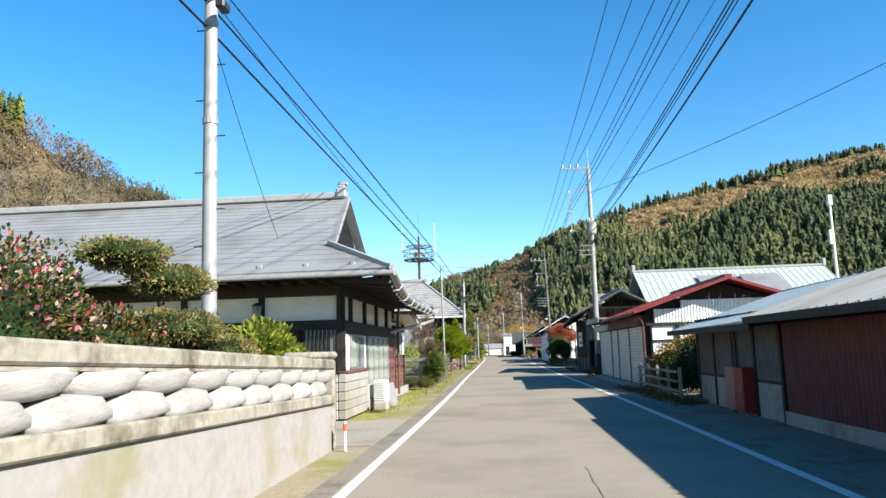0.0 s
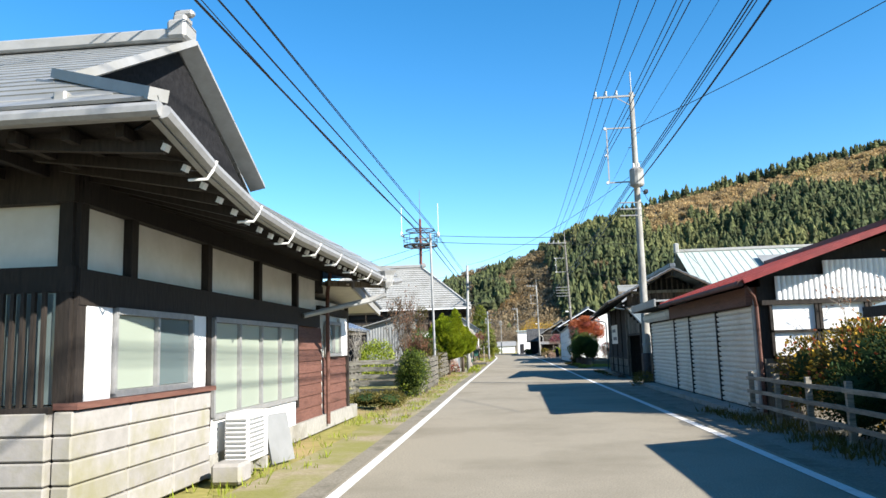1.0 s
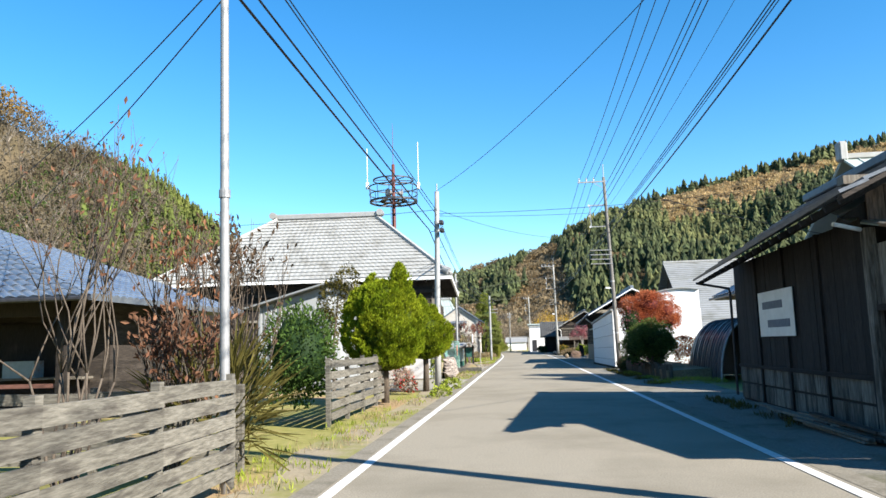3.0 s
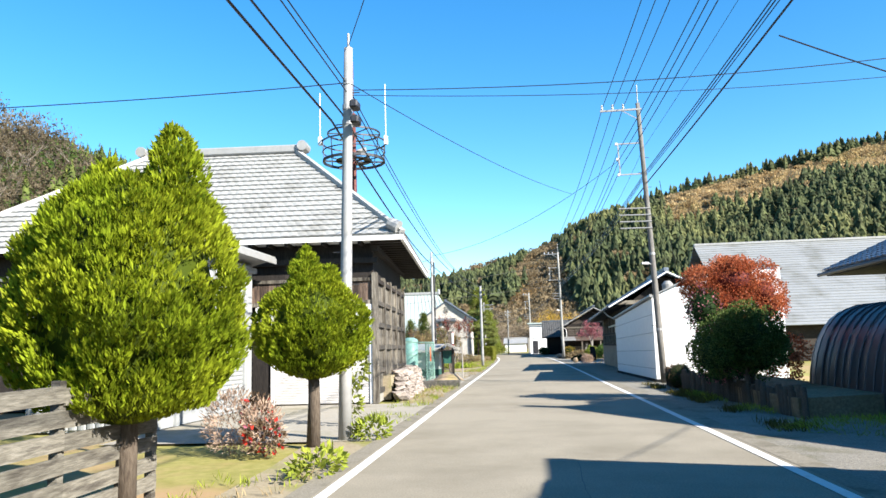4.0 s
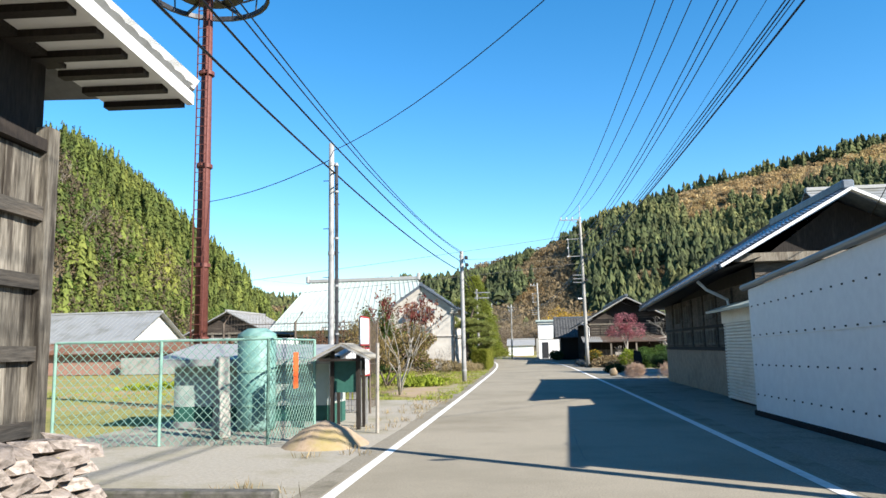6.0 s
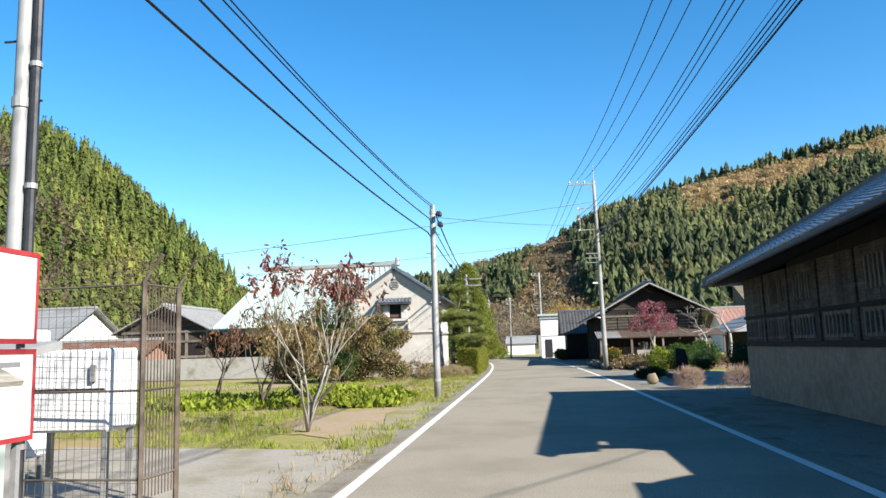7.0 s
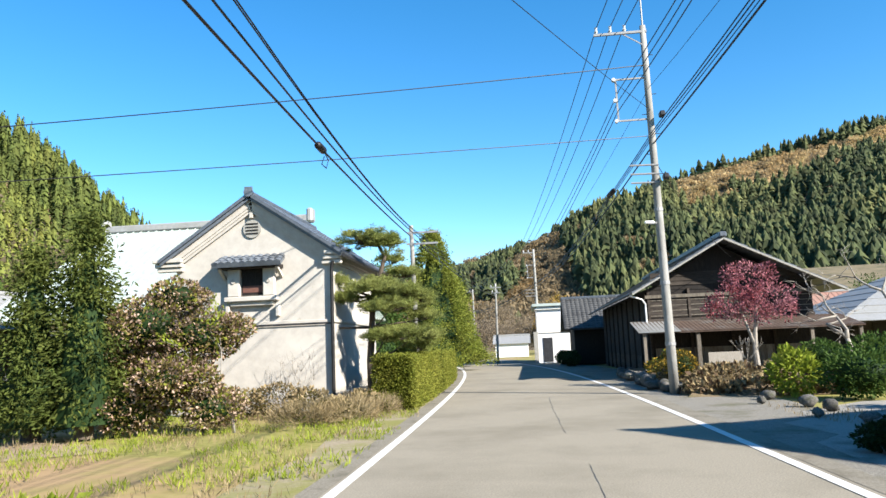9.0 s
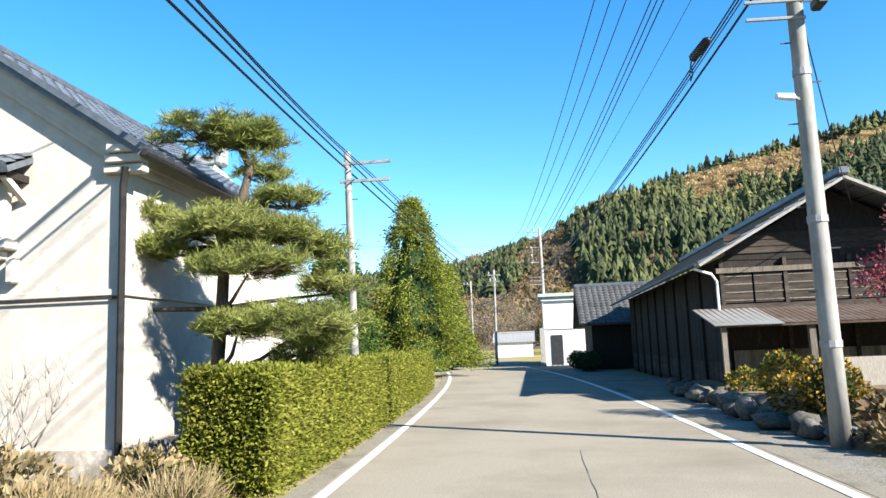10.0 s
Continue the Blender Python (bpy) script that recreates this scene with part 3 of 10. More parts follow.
def plant_r():
    rnd = random.Random(11)
    ced, bro, cre = Build(), Build(), Build()
    for _ in range(14500):
        y = 180 + 600 * rnd.random() ** 0.8
        x = rnd.uniform(-0.62 * y, 0.74 * y)
        z = hill_r(x, y)
        if z < 2.5:
            continue
        w = noise.noise((x * 0.010, y * 0.008, 4)) + 0.35 * noise.noise((x * 0.04, y * 0.04, 1))
        crest = 585 < y < 722 and 110 < x < 480 and noise.noise((x * 0.015, y * 0.02, 8)) > -0.32
        brown = w > 0.66 or crest or (x < 25 and y > 300 and w > -0.12) or rnd.random() < 0.02
        if brown:
            clump(cre if crest and rnd.random() < 0.8 else bro, x, y, z - 1, rnd.uniform(5, 9) * (0.7 if crest else 1), rnd.uniform(3.2, 5.0), rnd, 44, 0.2)
        else:
            cedar(ced, x, y, z - 1, rnd.uniform(9, 16) * (1.15 if w > 0.2 else 0.95), rnd.uniform(2.6, 4.4), rnd, 5, 8)
    solo("cedar_forest", ced, F_CEDAR, "dense dark green cedar forest covering the hill", "forest", kind="stuff", at=(0, 0, 0))
    solo("crest_scrub", cre, F_CREST, "tan and ochre scrub below the hill crest", "forest", kind="stuff", at=(0, 0, 0))
    solo("autumn_woods", bro, F_BROWN, "rusty brown autumn woods between the cedars", "forest", kind="stuff", at=(0, 0, 0))

def twigs(b, p, d, length, r, depth, rnd):
    """A leafless crown seen from afar: limbs that fork into finer and finer branches."""
    q = p + d * length
    b.tube([tuple(p), tuple(p.lerp(q, 0.55) + Vector((rnd.gauss(0, 0.06), rnd.gauss(0, 0.06), 0)) * length), tuple(q)], [r, r * 0.8, r * 0.6], 3, False)
    if depth == 0:
        return
    for _ in range(3 if depth > 1 else 4):
        e = (d + Vector((rnd.gauss(0, 0.5), rnd.gauss(0, 0.5), rnd.gauss(0.12, 0.35)))).normalized()
        twigs(b, p.lerp(q, rnd.uniform(0.55, 1.0)), e, length * rnd.uniform(0.5, 0.75), r * 0.52, depth - 1, rnd)

def plant_l():
    rnd = random.Random(12)
    ced, bro, tru, gold, low = Build(), Build(), Build(), Build(), Build()
    for _ in range(9500):
        y = rnd.uniform(90, 290)
        x = rnd.uniform(-330, -52)
        z = hill_l(x, y)
        if z < 1.0:
            continue
        w = noise.noise((x * 0.03, y * 0.03, 9))
        front = spur_l(x, y) > back_l(x, y)
        if not front or y > 200:
            near_cedar(ced, x, y, z - 0.5, rnd.uniform(6.5, 11.5), rnd.uniform(1.5, 2.5), rnd)
        elif z > 57 and rnd.random() < 0.5 + w:
            near_cedar(ced, x, y, z - 0.5, rnd.uniform(7, 12), rnd.uniform(1.6, 2.6), rnd)
        elif z > 44 and rnd.random() < 0.2:
            clump(gold, x, y, z - 0.5, rnd.uniform(7, 10), rnd.uniform(2.4, 3.6), rnd, 90, 0.10)
        elif z < 12 and w > -0.1 and rnd.random() < 0.6:
            clump(low, x, y, z - 0.5, rnd.uniform(4, 7), rnd.uniform(2.0, 3.2), rnd, 110, 0.09)
        elif w > 0.38 and z < 30:
            clump(gold, x, y, z - 0.5, rnd.uniform(4, 6), rnd.uniform(2.0, 3.0), rnd, 90, 0.10)
        elif rnd.random() < 0.75:
            h = rnd.uniform(5, 8.5)
            clump(bro, x, y, z - 0.5, h, rnd.uniform(2.2, 3.6), rnd, rnd.choice((30, 60, 100)), 0.075)
            if rnd.random() < 0.6 and y < 175:
                twigs(tru, Vector((x, y, z - 0.5)), Vector((rnd.gauss(0, 0.12), rnd.gauss(0, 0.12), 1)).normalized(), h * 0.45, rnd.uniform(0.12, 0.2), 3, rnd)
    for _ in range(2600):  # the steep flank that faces the road
        x, y = rnd.uniform(-84, -54), rnd.uniform(98, 205)
        z = hill_l(x, y)
        if z < 0.5:
            continue
        w = noise.noise((x * 0.05, y * 0.05, 5))
        if x > -72 and rnd.random() < 0.45 + w:
            near_cedar(ced, x, y, z - 0.5, rnd.uniform(5, 8.5), rnd.uniform(1.3, 2.0), rnd, 90)
        elif rnd.random() < 0.4:
            clump(low, x, y, z - 0.5, rnd.uniform(2.5, 4.5), rnd.uniform(1.4, 2.4), rnd, 70, 0.1)
        else:
            clump(bro, x, y, z - 0.5, rnd.uniform(3.5, 6.5), rnd.uniform(1.6, 2.6), rnd, 60, 0.08)
    solo("cedar_slope", ced, F_LCEDAR, "sunlit green cedar wood on the steep slope", "forest", kind="stuff", at=(0, 0, 0))
    solo("golden_slope", gold, F_GOLD, "golden autumn trees among the bare wood on the slope", "forest", kind="stuff", at=(0, 0, 0))
    solo("green_undergrowth", low, L_GREEN, "dark green bushes at the foot of the slope", "forest", kind="stuff", at=(0, 0, 0))
    solo("bare_trunks", tru, F_LIMB, "pale trunks and limbs of the leafless slope wood", "forest", kind="stuff", at=(0, 0, 0))
    solo("bare_slope", bro, F_LBROWN, "brown half-bare autumn trees on the slope", "forest", kind="stuff", at=(0, 0, 0))
plant_r()
plant_l()
# ---- building helpers ----
def slope_courses(parent, quad, n, material, thick=0.035, lip=0.03, name="roof_course"):
    """A roof slope laid in n overlapping courses. quad: eave left, eave right, top right, top left (seen from outside)."""
    a, b_, c, d = [Vector(p) for p in quad]
    nrm = (b_ - a).cross(d - a)
    if nrm.length < 1e-6:
        nrm = (b_ - a).cross(c - a)
    nrm.normalize()
    for i in range(n):
        t0, t1 = i / n, min(1.0, (i + 1.12) / n)
        p = [a.lerp(d, t0), b_.lerp(c, t0), b_.lerp(c, t1), a.lerp(d, t1)]
        p[0] += nrm * lip
        p[1] += nrm * lip
        w = Build()
        w.slab([q + nrm * 0.002 for q in p], thick)
        part(name, w, material, parent)

def ribbed_slope(parent, quad, pitch, material, depth=0.03, name="roof_sheet"):
    """A roof slope of standing-seam sheet: a plate with raised seams running down it."""
    a, b_, c, d = [Vector(p) for p in quad]
    sheet = part(name, Build().slab([a, b_, c, d], 0.06), material, parent)
    nrm = (b_ - a).cross(d - a).normalized()
    n = max(2, int((b_ - a).length / pitch))
    for i in range(n + 1):
        t = i / n
        lo, hi = a.lerp(b_, t), d.lerp(c, t)
        if (hi - lo).length > 0.3:
            part("seam", Build().beam(lo + nrm * depth / 2, hi + nrm * depth / 2, 0.04, depth, up=nrm), material, sheet)
    return sheet

def tiled_slope(parent, quad, material, pitch=0.3, row=0.28, name="roof_tiles", swell=1.0, lip=0.03):
    """A slope of pan tiles: rounded ridges up the slope, stepped in rows."""
    a, b_, c, d = [Vector(p) for p in quad]
    nrm = (b_ - a).cross(d - a).normalized()
    rows = max(2, int((d - a).length / row))
    w = Build().slab([a - nrm * 0.02, b_ - nrm * 0.02, c - nrm * 0.02, d - nrm * 0.02], 0.08)
    for i in range(rows):
        t0, t1 = i / rows, (i + 1.05) / rows
        p0, p1, q0, q1 = a.lerp(d, t0), b_.lerp(c, t0), a.lerp(d, t1), b_.lerp(c, t1)
        n = max(1, int((p1 - p0).length / pitch))
        k = len(w.v)
        prof = [(0, 0.0), (0.25, 0.035 * swell), (0.5, 0.05 * swell), (0.75, 0.035 * swell)]
        line = [((j + u) / n, h) for j in range(n) for u, h in prof] + [(1, 0)]
        for u, h in line:
            w.v += [tuple(p0.lerp(p1, u) + nrm * (h + lip)), tuple(q0.lerp(q1, u) + nrm * (h + 0.004)), tuple(p0.lerp(p1, u) - nrm * 0.02)]
        for j in range(len(line) - 1):
            e = k + 3 * j
            w.f += [(e, e + 3, e + 4, e + 1), (e + 2, e + 5, e + 3, e)]
    return part(name, w, material, parent)

def shutter(parent, o, u, height, n, material, slat=0.1, label="ribbed roller shutter"):
    """A roller shutter: o lower corner, u along its width, n outwards."""
    w = Build()
    o, u, n = Vector(o), Vector(u), Vector(n)
    w.sheet(o, Vector((0, 0, height)), u, n, slat, 0.035 if slat > 0.08 else 0.007, "slat")
    return part("roller_shutter", w, material, parent, label)

def board_row(parent, o, u, z0, z1, n_out, count, material, thick=0.025, gap=0.012, seed=0, name="board"):
    """Upright boards side by side."""
    r = random.Random(seed)
    o, u, n_out = Vector(o), Vector(u), Vector(n_out).normalized()
    for i in range(count):
        t0, t1 = i / count, (i + 1) / count
        p, q = o + u * t0, o + u * t1
        e = (q - p).normalized() * gap / 2
        off = n_out * (thick + 0.008 * r.random())
        k = Build()
        b0, b1 = p + e, q - e
        vs = []
        for base in (Vector((0, 0, z0)), Vector((0, 0, z1))):
            vs += [b0 + base, b1 + base, b1 + off + base, b0 + off + base]
        k.add(vs, [(3, 2, 1, 0), (4, 5, 6, 7), (0, 1, 5, 4), (1, 2, 6, 5), (2, 3, 7, 6), (3, 0, 4, 7)])
        part(name, k, material, parent)

def lap_boards(parent, o, u, z0, z1, n_out, rows, material, name="board"):
    """Horizontal lapped boards."""
    o, u, n_out = Vector(o), Vector(u), Vector(n_out).normalized()
    for i in range(rows):
        a, b_ = lerp(z0, z1, i / rows), lerp(z0, z1, (i + 1) / rows)
        lo, hi = n_out * 0.035, n_out * 0.012
        p = [o + Vector((0, 0, a)), o + u + Vector((0, 0, a)), o + u + lo + Vector((0, 0, a)), o + lo + Vector((0, 0, a)),
             o + Vector((0, 0, b_)), o + u + Vector((0, 0, b_)), o + u + hi + Vector((0, 0, b_)), o + hi + Vector((0, 0, b_))]
        k = Build().add(p, [(3, 2, 1, 0), (4, 5, 6, 7), (0, 1, 5, 4), (1, 2, 6, 5), (2, 3, 7, 6), (3, 0, 4, 7)])
        part(name, k, material, parent)

def gutter(parent, a, b_, r=0.06, material=None, label="grey half-round gutter"):
    w = Build().tube([a, b_], r, 8)
    return part("gutter", w, material or STEEL, parent, label)

def pebble(seed, rounded=True):
    """A rough rounded stone about one metre across, squashed by its pose."""
    r = random.Random(seed)
    bm = bmesh.new()
    bmesh.ops.create_icosphere(bm, subdivisions=2 if rounded else 1, radius=0.5)
    if not rounded:
        for v in bm.verts:
            v.co = Vector([math.copysign(min(0.5, abs(c) * 1.5), c) for c in v.co])
    for v in bm.verts:
        v.co *= 0.95 + 0.42 * noise.noise(v.co * 2.6 + Vector((seed * 3.1, 0, 0))) + 0.05 * r.random()
    me = bpy.data.meshes.new("stone")
    bm.to_mesh(me)
    bm.free()
    me.polygons.foreach_set("use_smooth", [rounded] * len(me.polygons))
    return me

# ---- garden wall ----
def wall_top(y):
    return 1.53 + max(0.0, 13.1 - y) * 0.031

def garden_wall():
    w = thing("garden_wall", "low whitewashed garden wall with rounded block openwork", "wall", (-3.1, 4, 0))
    y0, y1 = -9.0, 12.8
    def band(x0, x1, z0, z1, a=y0, b_=y1):
        return Build().add([(x0, a, wall_top(a) + z0), (x1, a, wall_top(a) + z0), (x1, b_, wall_top(b_) + z0), (x0, b_, wall_top(b_) + z0),
                            (x0, a, wall_top(a) + z1), (x1, a, wall_top(a) + z1), (x1, b_, wall_top(b_) + z1), (x0, b_, wall_top(b_) + z1)],
                           [(3, 2, 1, 0), (4, 5, 6, 7), (0, 1, 5, 4), (1, 2, 6, 5), (2, 3, 7, 6), (3, 0, 4, 7)])
    part("wall_base", band(-3.30, -3.02, -2.2, -0.75), WHITE_STONE, w, "stained white plaster wall base")
    part("ledge", band(-3.34, -2.95, -0.76, -0.60), CONC_DIRTY, w, "weathered concrete ledge", bevel=0.02)
    part("coping", band(-3.36, -2.95, -0.17, 0.0), CONC_DIRTY, w, "mossy grey concrete coping", bevel=0.025)
    part("coping_rib", band(-3.34, -2.985, -0.205, -0.172), CONC_DIRTY, w)
    # Near-black backing: shade in the openwork gaps is put into its colour.
    part("core", band(-3.30, -3.24, -0.62, -0.18), DARK_STONE_SHADE, w, "near-black backing standing for shade behind the blocks")
    bm = bmesh.new()
    bmesh.ops.create_uvsphere(bm, u_segments=16, v_segments=9, radius=0.5)
    for v in bm.verts:
        c = v.co * 2
        p = 2.7 if c.z > 0 else 7.0  # flat below, rounded above; the upper row is laid upside down
        q = sum(abs(u) ** p for u in c) ** (-1 / p)
        v.co = c * q * 0.5 * 1.02
    me = bpy.data.meshes.new("block")
    bm.to_mesh(me)
    bm.free()
    me.materials.append(WHITE_BLOCK)
    me.polygons.foreach_set("use_smooth", [True] * len(me.polygons))
    for row in (0, 1):
        y = y0 + 0.32 + 0.49 * row
        while y < y1 - 0.3:
            z = wall_top(y) - 0.60 + 0.11 + row * 0.212
            piece("block", me, w, Matrix.LocRotScale((-3.13 + 3.1, y - 4, z), Euler((0.031 + (math.pi if row else 0), 0, 0)), (0.30, 0.975, 0.25)))
            y += 0.98
    g = Build().box(-3.37, -2.98, 12.78, 12.95, 0, 1.53)
    part("end_post", g, CONC_DIRTY, w, "thin concrete end face", bevel=0.03)
    part("cap_stone", Build().box(-3.42, -2.94, 11.2, 12.95, 1.56, 1.68), CONC_DIRTY, w, "raised weathered cap stone", bevel=0.04)
garden_wall()
solo("garden_bed", Build().box(-20, -3.34, -9, 12.8, -0.1, 0.85), DIRT, "raised earth bed behind the wall", "garden bed", kind="structure")

# ---- first house ----
def house_one():
    h = thing("farmhouse", "old plaster and dark timber farmhouse with a grey hipped gable roof", "house", (-10, 23, 0))
    X, Y0, Y1, XL = -4.05, 18.4, 27.0, -17.0
    part("wall", Build().box(XL, X - 0.05, Y0 + 0.05, Y1, 0, 3.5), CREAM, h, "cream plaster wall")
    # posts and beams of the road side
    for y in (18.46, 19.42, 21.42, 23.42, 25.45):
        part("post", Build().box(X - 0.06, X + 0.05, y - 0.07, y + 0.07, 2.15 if y in (19.42, 23.42) else 0.6, 3.45), DARK_WOOD, h)
    part("lintel", Build().box(X - 0.06, X + 0.06, Y0, 27, 2.13, 2.48), DARK_WOOD, h, "dark timber lintel")
    part("wall_plate", Build().box(X - 0.06, X + 0.07, Y0, 27, 3.12, 3.5), DARK_WOOD, h)
    # stone courses of the corner
    for i in range(5):
        z0 = 0.02 + i * 0.225
        for k in range(3):
            part("stone_course", Build().box(X - 0.10, X + 0.10 - 0.01 * (i % 2), 18.3 + k * 1.03, 18.3 + (k + 1) * 1.03 - 0.012, z0, z0 + 0.213), WHITE_STONE, h, bevel=0.015)
        part("stone_course", Build().box(-5.05, X - 0.11, 18.22, 18.5, z0, z0 + 0.213), WHITE_STONE, h, bevel=0.015)
    part("sill_board", Build().box(X - 0.1, X + 0.14, 18.3, 21.45, 1.15, 1.21), BROWN_WOOD, h)
    def window(y0, y1, z0, z1, n, frost):
        fr = Build()
        for z in (z0, z1):
            fr.box(X, X + 0.09, y0, y1, z - 0.035, z + 0.035)
        for i in range(n + 1):
            y = lerp(y0, y1, i / n)
            fr.box(X, X + 0.085, y - 0.025, y + 0.025, z0, z1)
        f = part("window_frame", fr, STEEL, h, "aluminium window frame")
        for i in range(n):
            part("pane", Build().box(X + 0.02, X + 0.032, lerp(y0, y1, i / n) + 0.03, lerp(y0, y1, (i + 1) / n) - 0.03, z0 + 0.04, z1 - 0.04), FROST if frost[i] else GLASS, h)
    part("panel", Build().box(X - 0.02, X + 0.05, 18.55, 19.0, 1.21, 2.13), WHITE, h, "white shutter panel")
    part("panel", Build().box(X - 0.02, X + 0.05, 20.9, 21.3, 1.21, 2.13), WHITE, h)
    window(19.05, 20.85, 1.25, 2.1, 2, (1, 0))
    window(21.55, 25.3, 0.78, 2.1, 4, (1, 1, 1, 1))
    part("panel", Build().box(X - 0.02, X + 0.05, 21.5, 25.3, 0.25, 0.74), WHITE, h, "white lower panel")
    part("plinth", Build().box(X - 0.1, X + 0.08, 21.4, 30.4, 0, 0.3), CONC, h, "concrete plinth")
    # entrance side
    part("lintel", Build().box(XL, X + 0.02, Y0 - 0.07, Y0 + 0.06, 2.25, 2.5), DARK_WOOD, h)
    part("wall_plate", Build().box(XL, X + 0.02, Y0 - 0.08, Y0 + 0.06, 3.12, 3.5), DARK_WOOD, h)
    for x in (-4.12, -6.15, -8.2, -10.2, -12.2):
        part("post", Build().box(x - 0.07, x + 0.07, Y0 - 0.06, Y0 + 0.06, 0, 3.45), DARK_WOOD, h)
    # Flat black sheet: the entrance's depth and shade are put into its colour.
    part("entrance_recess", Build().box(-12, -5.06, Y0 + 0.02, Y0 + 0.05, 0, 2.25), BLACK_WOOD, h, "black sheet standing for the shaded entrance")
    for k, x in enumerate((-6.1, -7.1, -8.15, -9.2)):
        d = part("sliding_door", Build().box(x, x + 0.95, Y0 - 0.03, Y0 + 0.01, 0.05, 2.2), BLACK_WOOD, h, "dark slatted sliding door")
        for j in range(9):
            part("slat", Build().box(x + 0.05 + j * 0.1, x + 0.085 + j * 0.1, Y0 - 0.055, Y0 - 0.03, 0.15, 1.75), DARK_WOOD, d)
    lat = part("lattice_window", Build().box(-5.0, -4.2, Y0 - 0.02, Y0 + 0.03, 1.2, 2.25), GLASS, h, "window behind a dark upright lattice")
    for j in range(8):
        part("slat", Build().box(-5.0 + j * 0.105, -4.965 + j * 0.105, Y0 - 0.16, Y0 - 0.12, 1.15, 2.25), DARK_WOOD, lat)
    part("rail", Build().box(-5.05, -4.15, Y0 - 0.17, Y0 - 0.02, 1.12, 1.18), DARK_WOOD, lat)
    # boarded rear wing
    part("wing_wall", Build().box(-12, X - 0.03, 25.4, 29.65, 0, 2.72), CREAM, h, "plaster wall of the rear wing")
    lap_boards(h, (X - 0.03, 25.45, 0), (0, 1.9, 0), 0.3, 2.13, (1, 0, 0), 8, BROWN_WOOD)
    lap_boards(h, (X - 0.03, 27.5, 0), (0, 2.1, 0), 0.3, 1.5, (1, 0, 0), 6, BROWN_WOOD)
    part("corner_post", Build().box(X - 0.1, X + 0.05, 29.55, 29.69, 0.2, 2.72), DARK_WOOD, h)
    part("beam", Build().box(X - 0.06, X + 0.06, 27.0, 29.55, 2.42, 2.6), DARK_WOOD, h)
    part("beam", Build().box(-12, X - 0.02, 29.66, 29.72, 2.3, 2.45), DARK_WOOD, h)
    window(27.6, 28.75, 1.55, 2.25, 2, (0, 1))
    part("panel", Build().box(X - 0.02, X + 0.05, 28.8, 29.5, 1.52, 2.4), WHITE, h)
    part("downpipe", Build().tube([(X + 0.2, 27.4, 3.4), (X + 0.12, 27.4, 2.9), (X + 0.12, 27.4, 0.1)], 0.045, 8), BROWN_WOOD, h, "brown downpipe")
    part("wing_wall", Build().box(-12, X - 0.06, 26.9, 27.7, 2.9, 3.4), BLACK_WOOD, h, "dark boarded wall under the eave")
    part("wing_roof", Build().slab([(-3.4, 27.6, 3.16), (-12, 27.6, 3.16), (-12, 30.75, 2.68), (-3.4, 30.75, 2.68)][::-1], 0.05), GREY_METAL, h, "low sheet roof of the rear wing")
    part("wing_soffit", Build().slab([(-3.5, 27.6, 3.09), (-12, 27.6, 3.09), (-12, 30.6, 2.62), (-3.5, 30.6, 2.62)][::-1], 0.03), CREAM, h, "pale boarded soffit")
    part("verge_board", Build().beam((-3.42, 27.6, 3.05), (-3.42, 30.72, 2.58), 0.05, 0.14), PALE_METAL, h, "pale verge board")
    part("verge_roll", Build().tube([(-3.4, 27.6, 3.2), (-3.4, 29.3, 2.93), (-3.4, 30.78, 2.7)], 0.04, 8), TILE, h)
    part("eave_board", Build().box(-12, -3.4, 30.7, 30.75, 2.55, 2.66), PALE_METAL, h)
    # roof: two main slopes, skirt below the gable, bargeboards, ridge
    EX, EY0, EY1, EZ = -2.55, 17.05, 28.4, 3.62
    RX, RY, RZ = -5.05, 22.2, 6.45
    GX, GZ = -4.4, 4.45
    fy = lerp(EY0, RY, (GZ - EZ) / (RZ - EZ))
    by = lerp(EY1, RY, (GZ - EZ) / (RZ - EZ))
    front = [(XL - 1.5, EY0, EZ - 0.1), (EX, EY0, EZ), (GX, fy, GZ), (XL - 1.5, fy, GZ)]
    slope_courses(h, front, 5, GREY_METAL, 0.03, 0.013)
    slope_courses(h, [(XL - 1.5, fy, GZ), (GX, fy, GZ), (RX + 0.25, RY, RZ), (XL - 1.5, RY, RZ)], 13, GREY_METAL, 0.03, 0.013)
    BX = GX - 0.75
    slope_courses(h, [(EX, EY1, 3.3), (XL - 1.5, EY1, 3.4), (XL - 1.5, by, GZ), (BX, by, GZ)], 5, GREY_METAL, 0.03, 0.013)
    slope_courses(h, [(BX, by, GZ), (XL - 1.5, by, GZ), (XL - 1.5, RY, RZ), (RX + 0.25, RY, RZ)], 13, GREY_METAL, 0.03, 0.013)
    def low(y):
        return 3.14 + 0.44 * max(0.0, 1 - (y - EY0) / 3.2) ** 2 + 0.16 * max(0.0, (y - EY1 + 2.2) / 2.2) ** 2
    stops = [EY0, EY0 + 0.9, EY0 + 2.0, EY0 + 3.4, EY1 - 2.2, EY1 - 1.0, EY1]
    tops = [lerp(fy, by, (y - EY0) / (EY1 - EY0)) for y in stops]
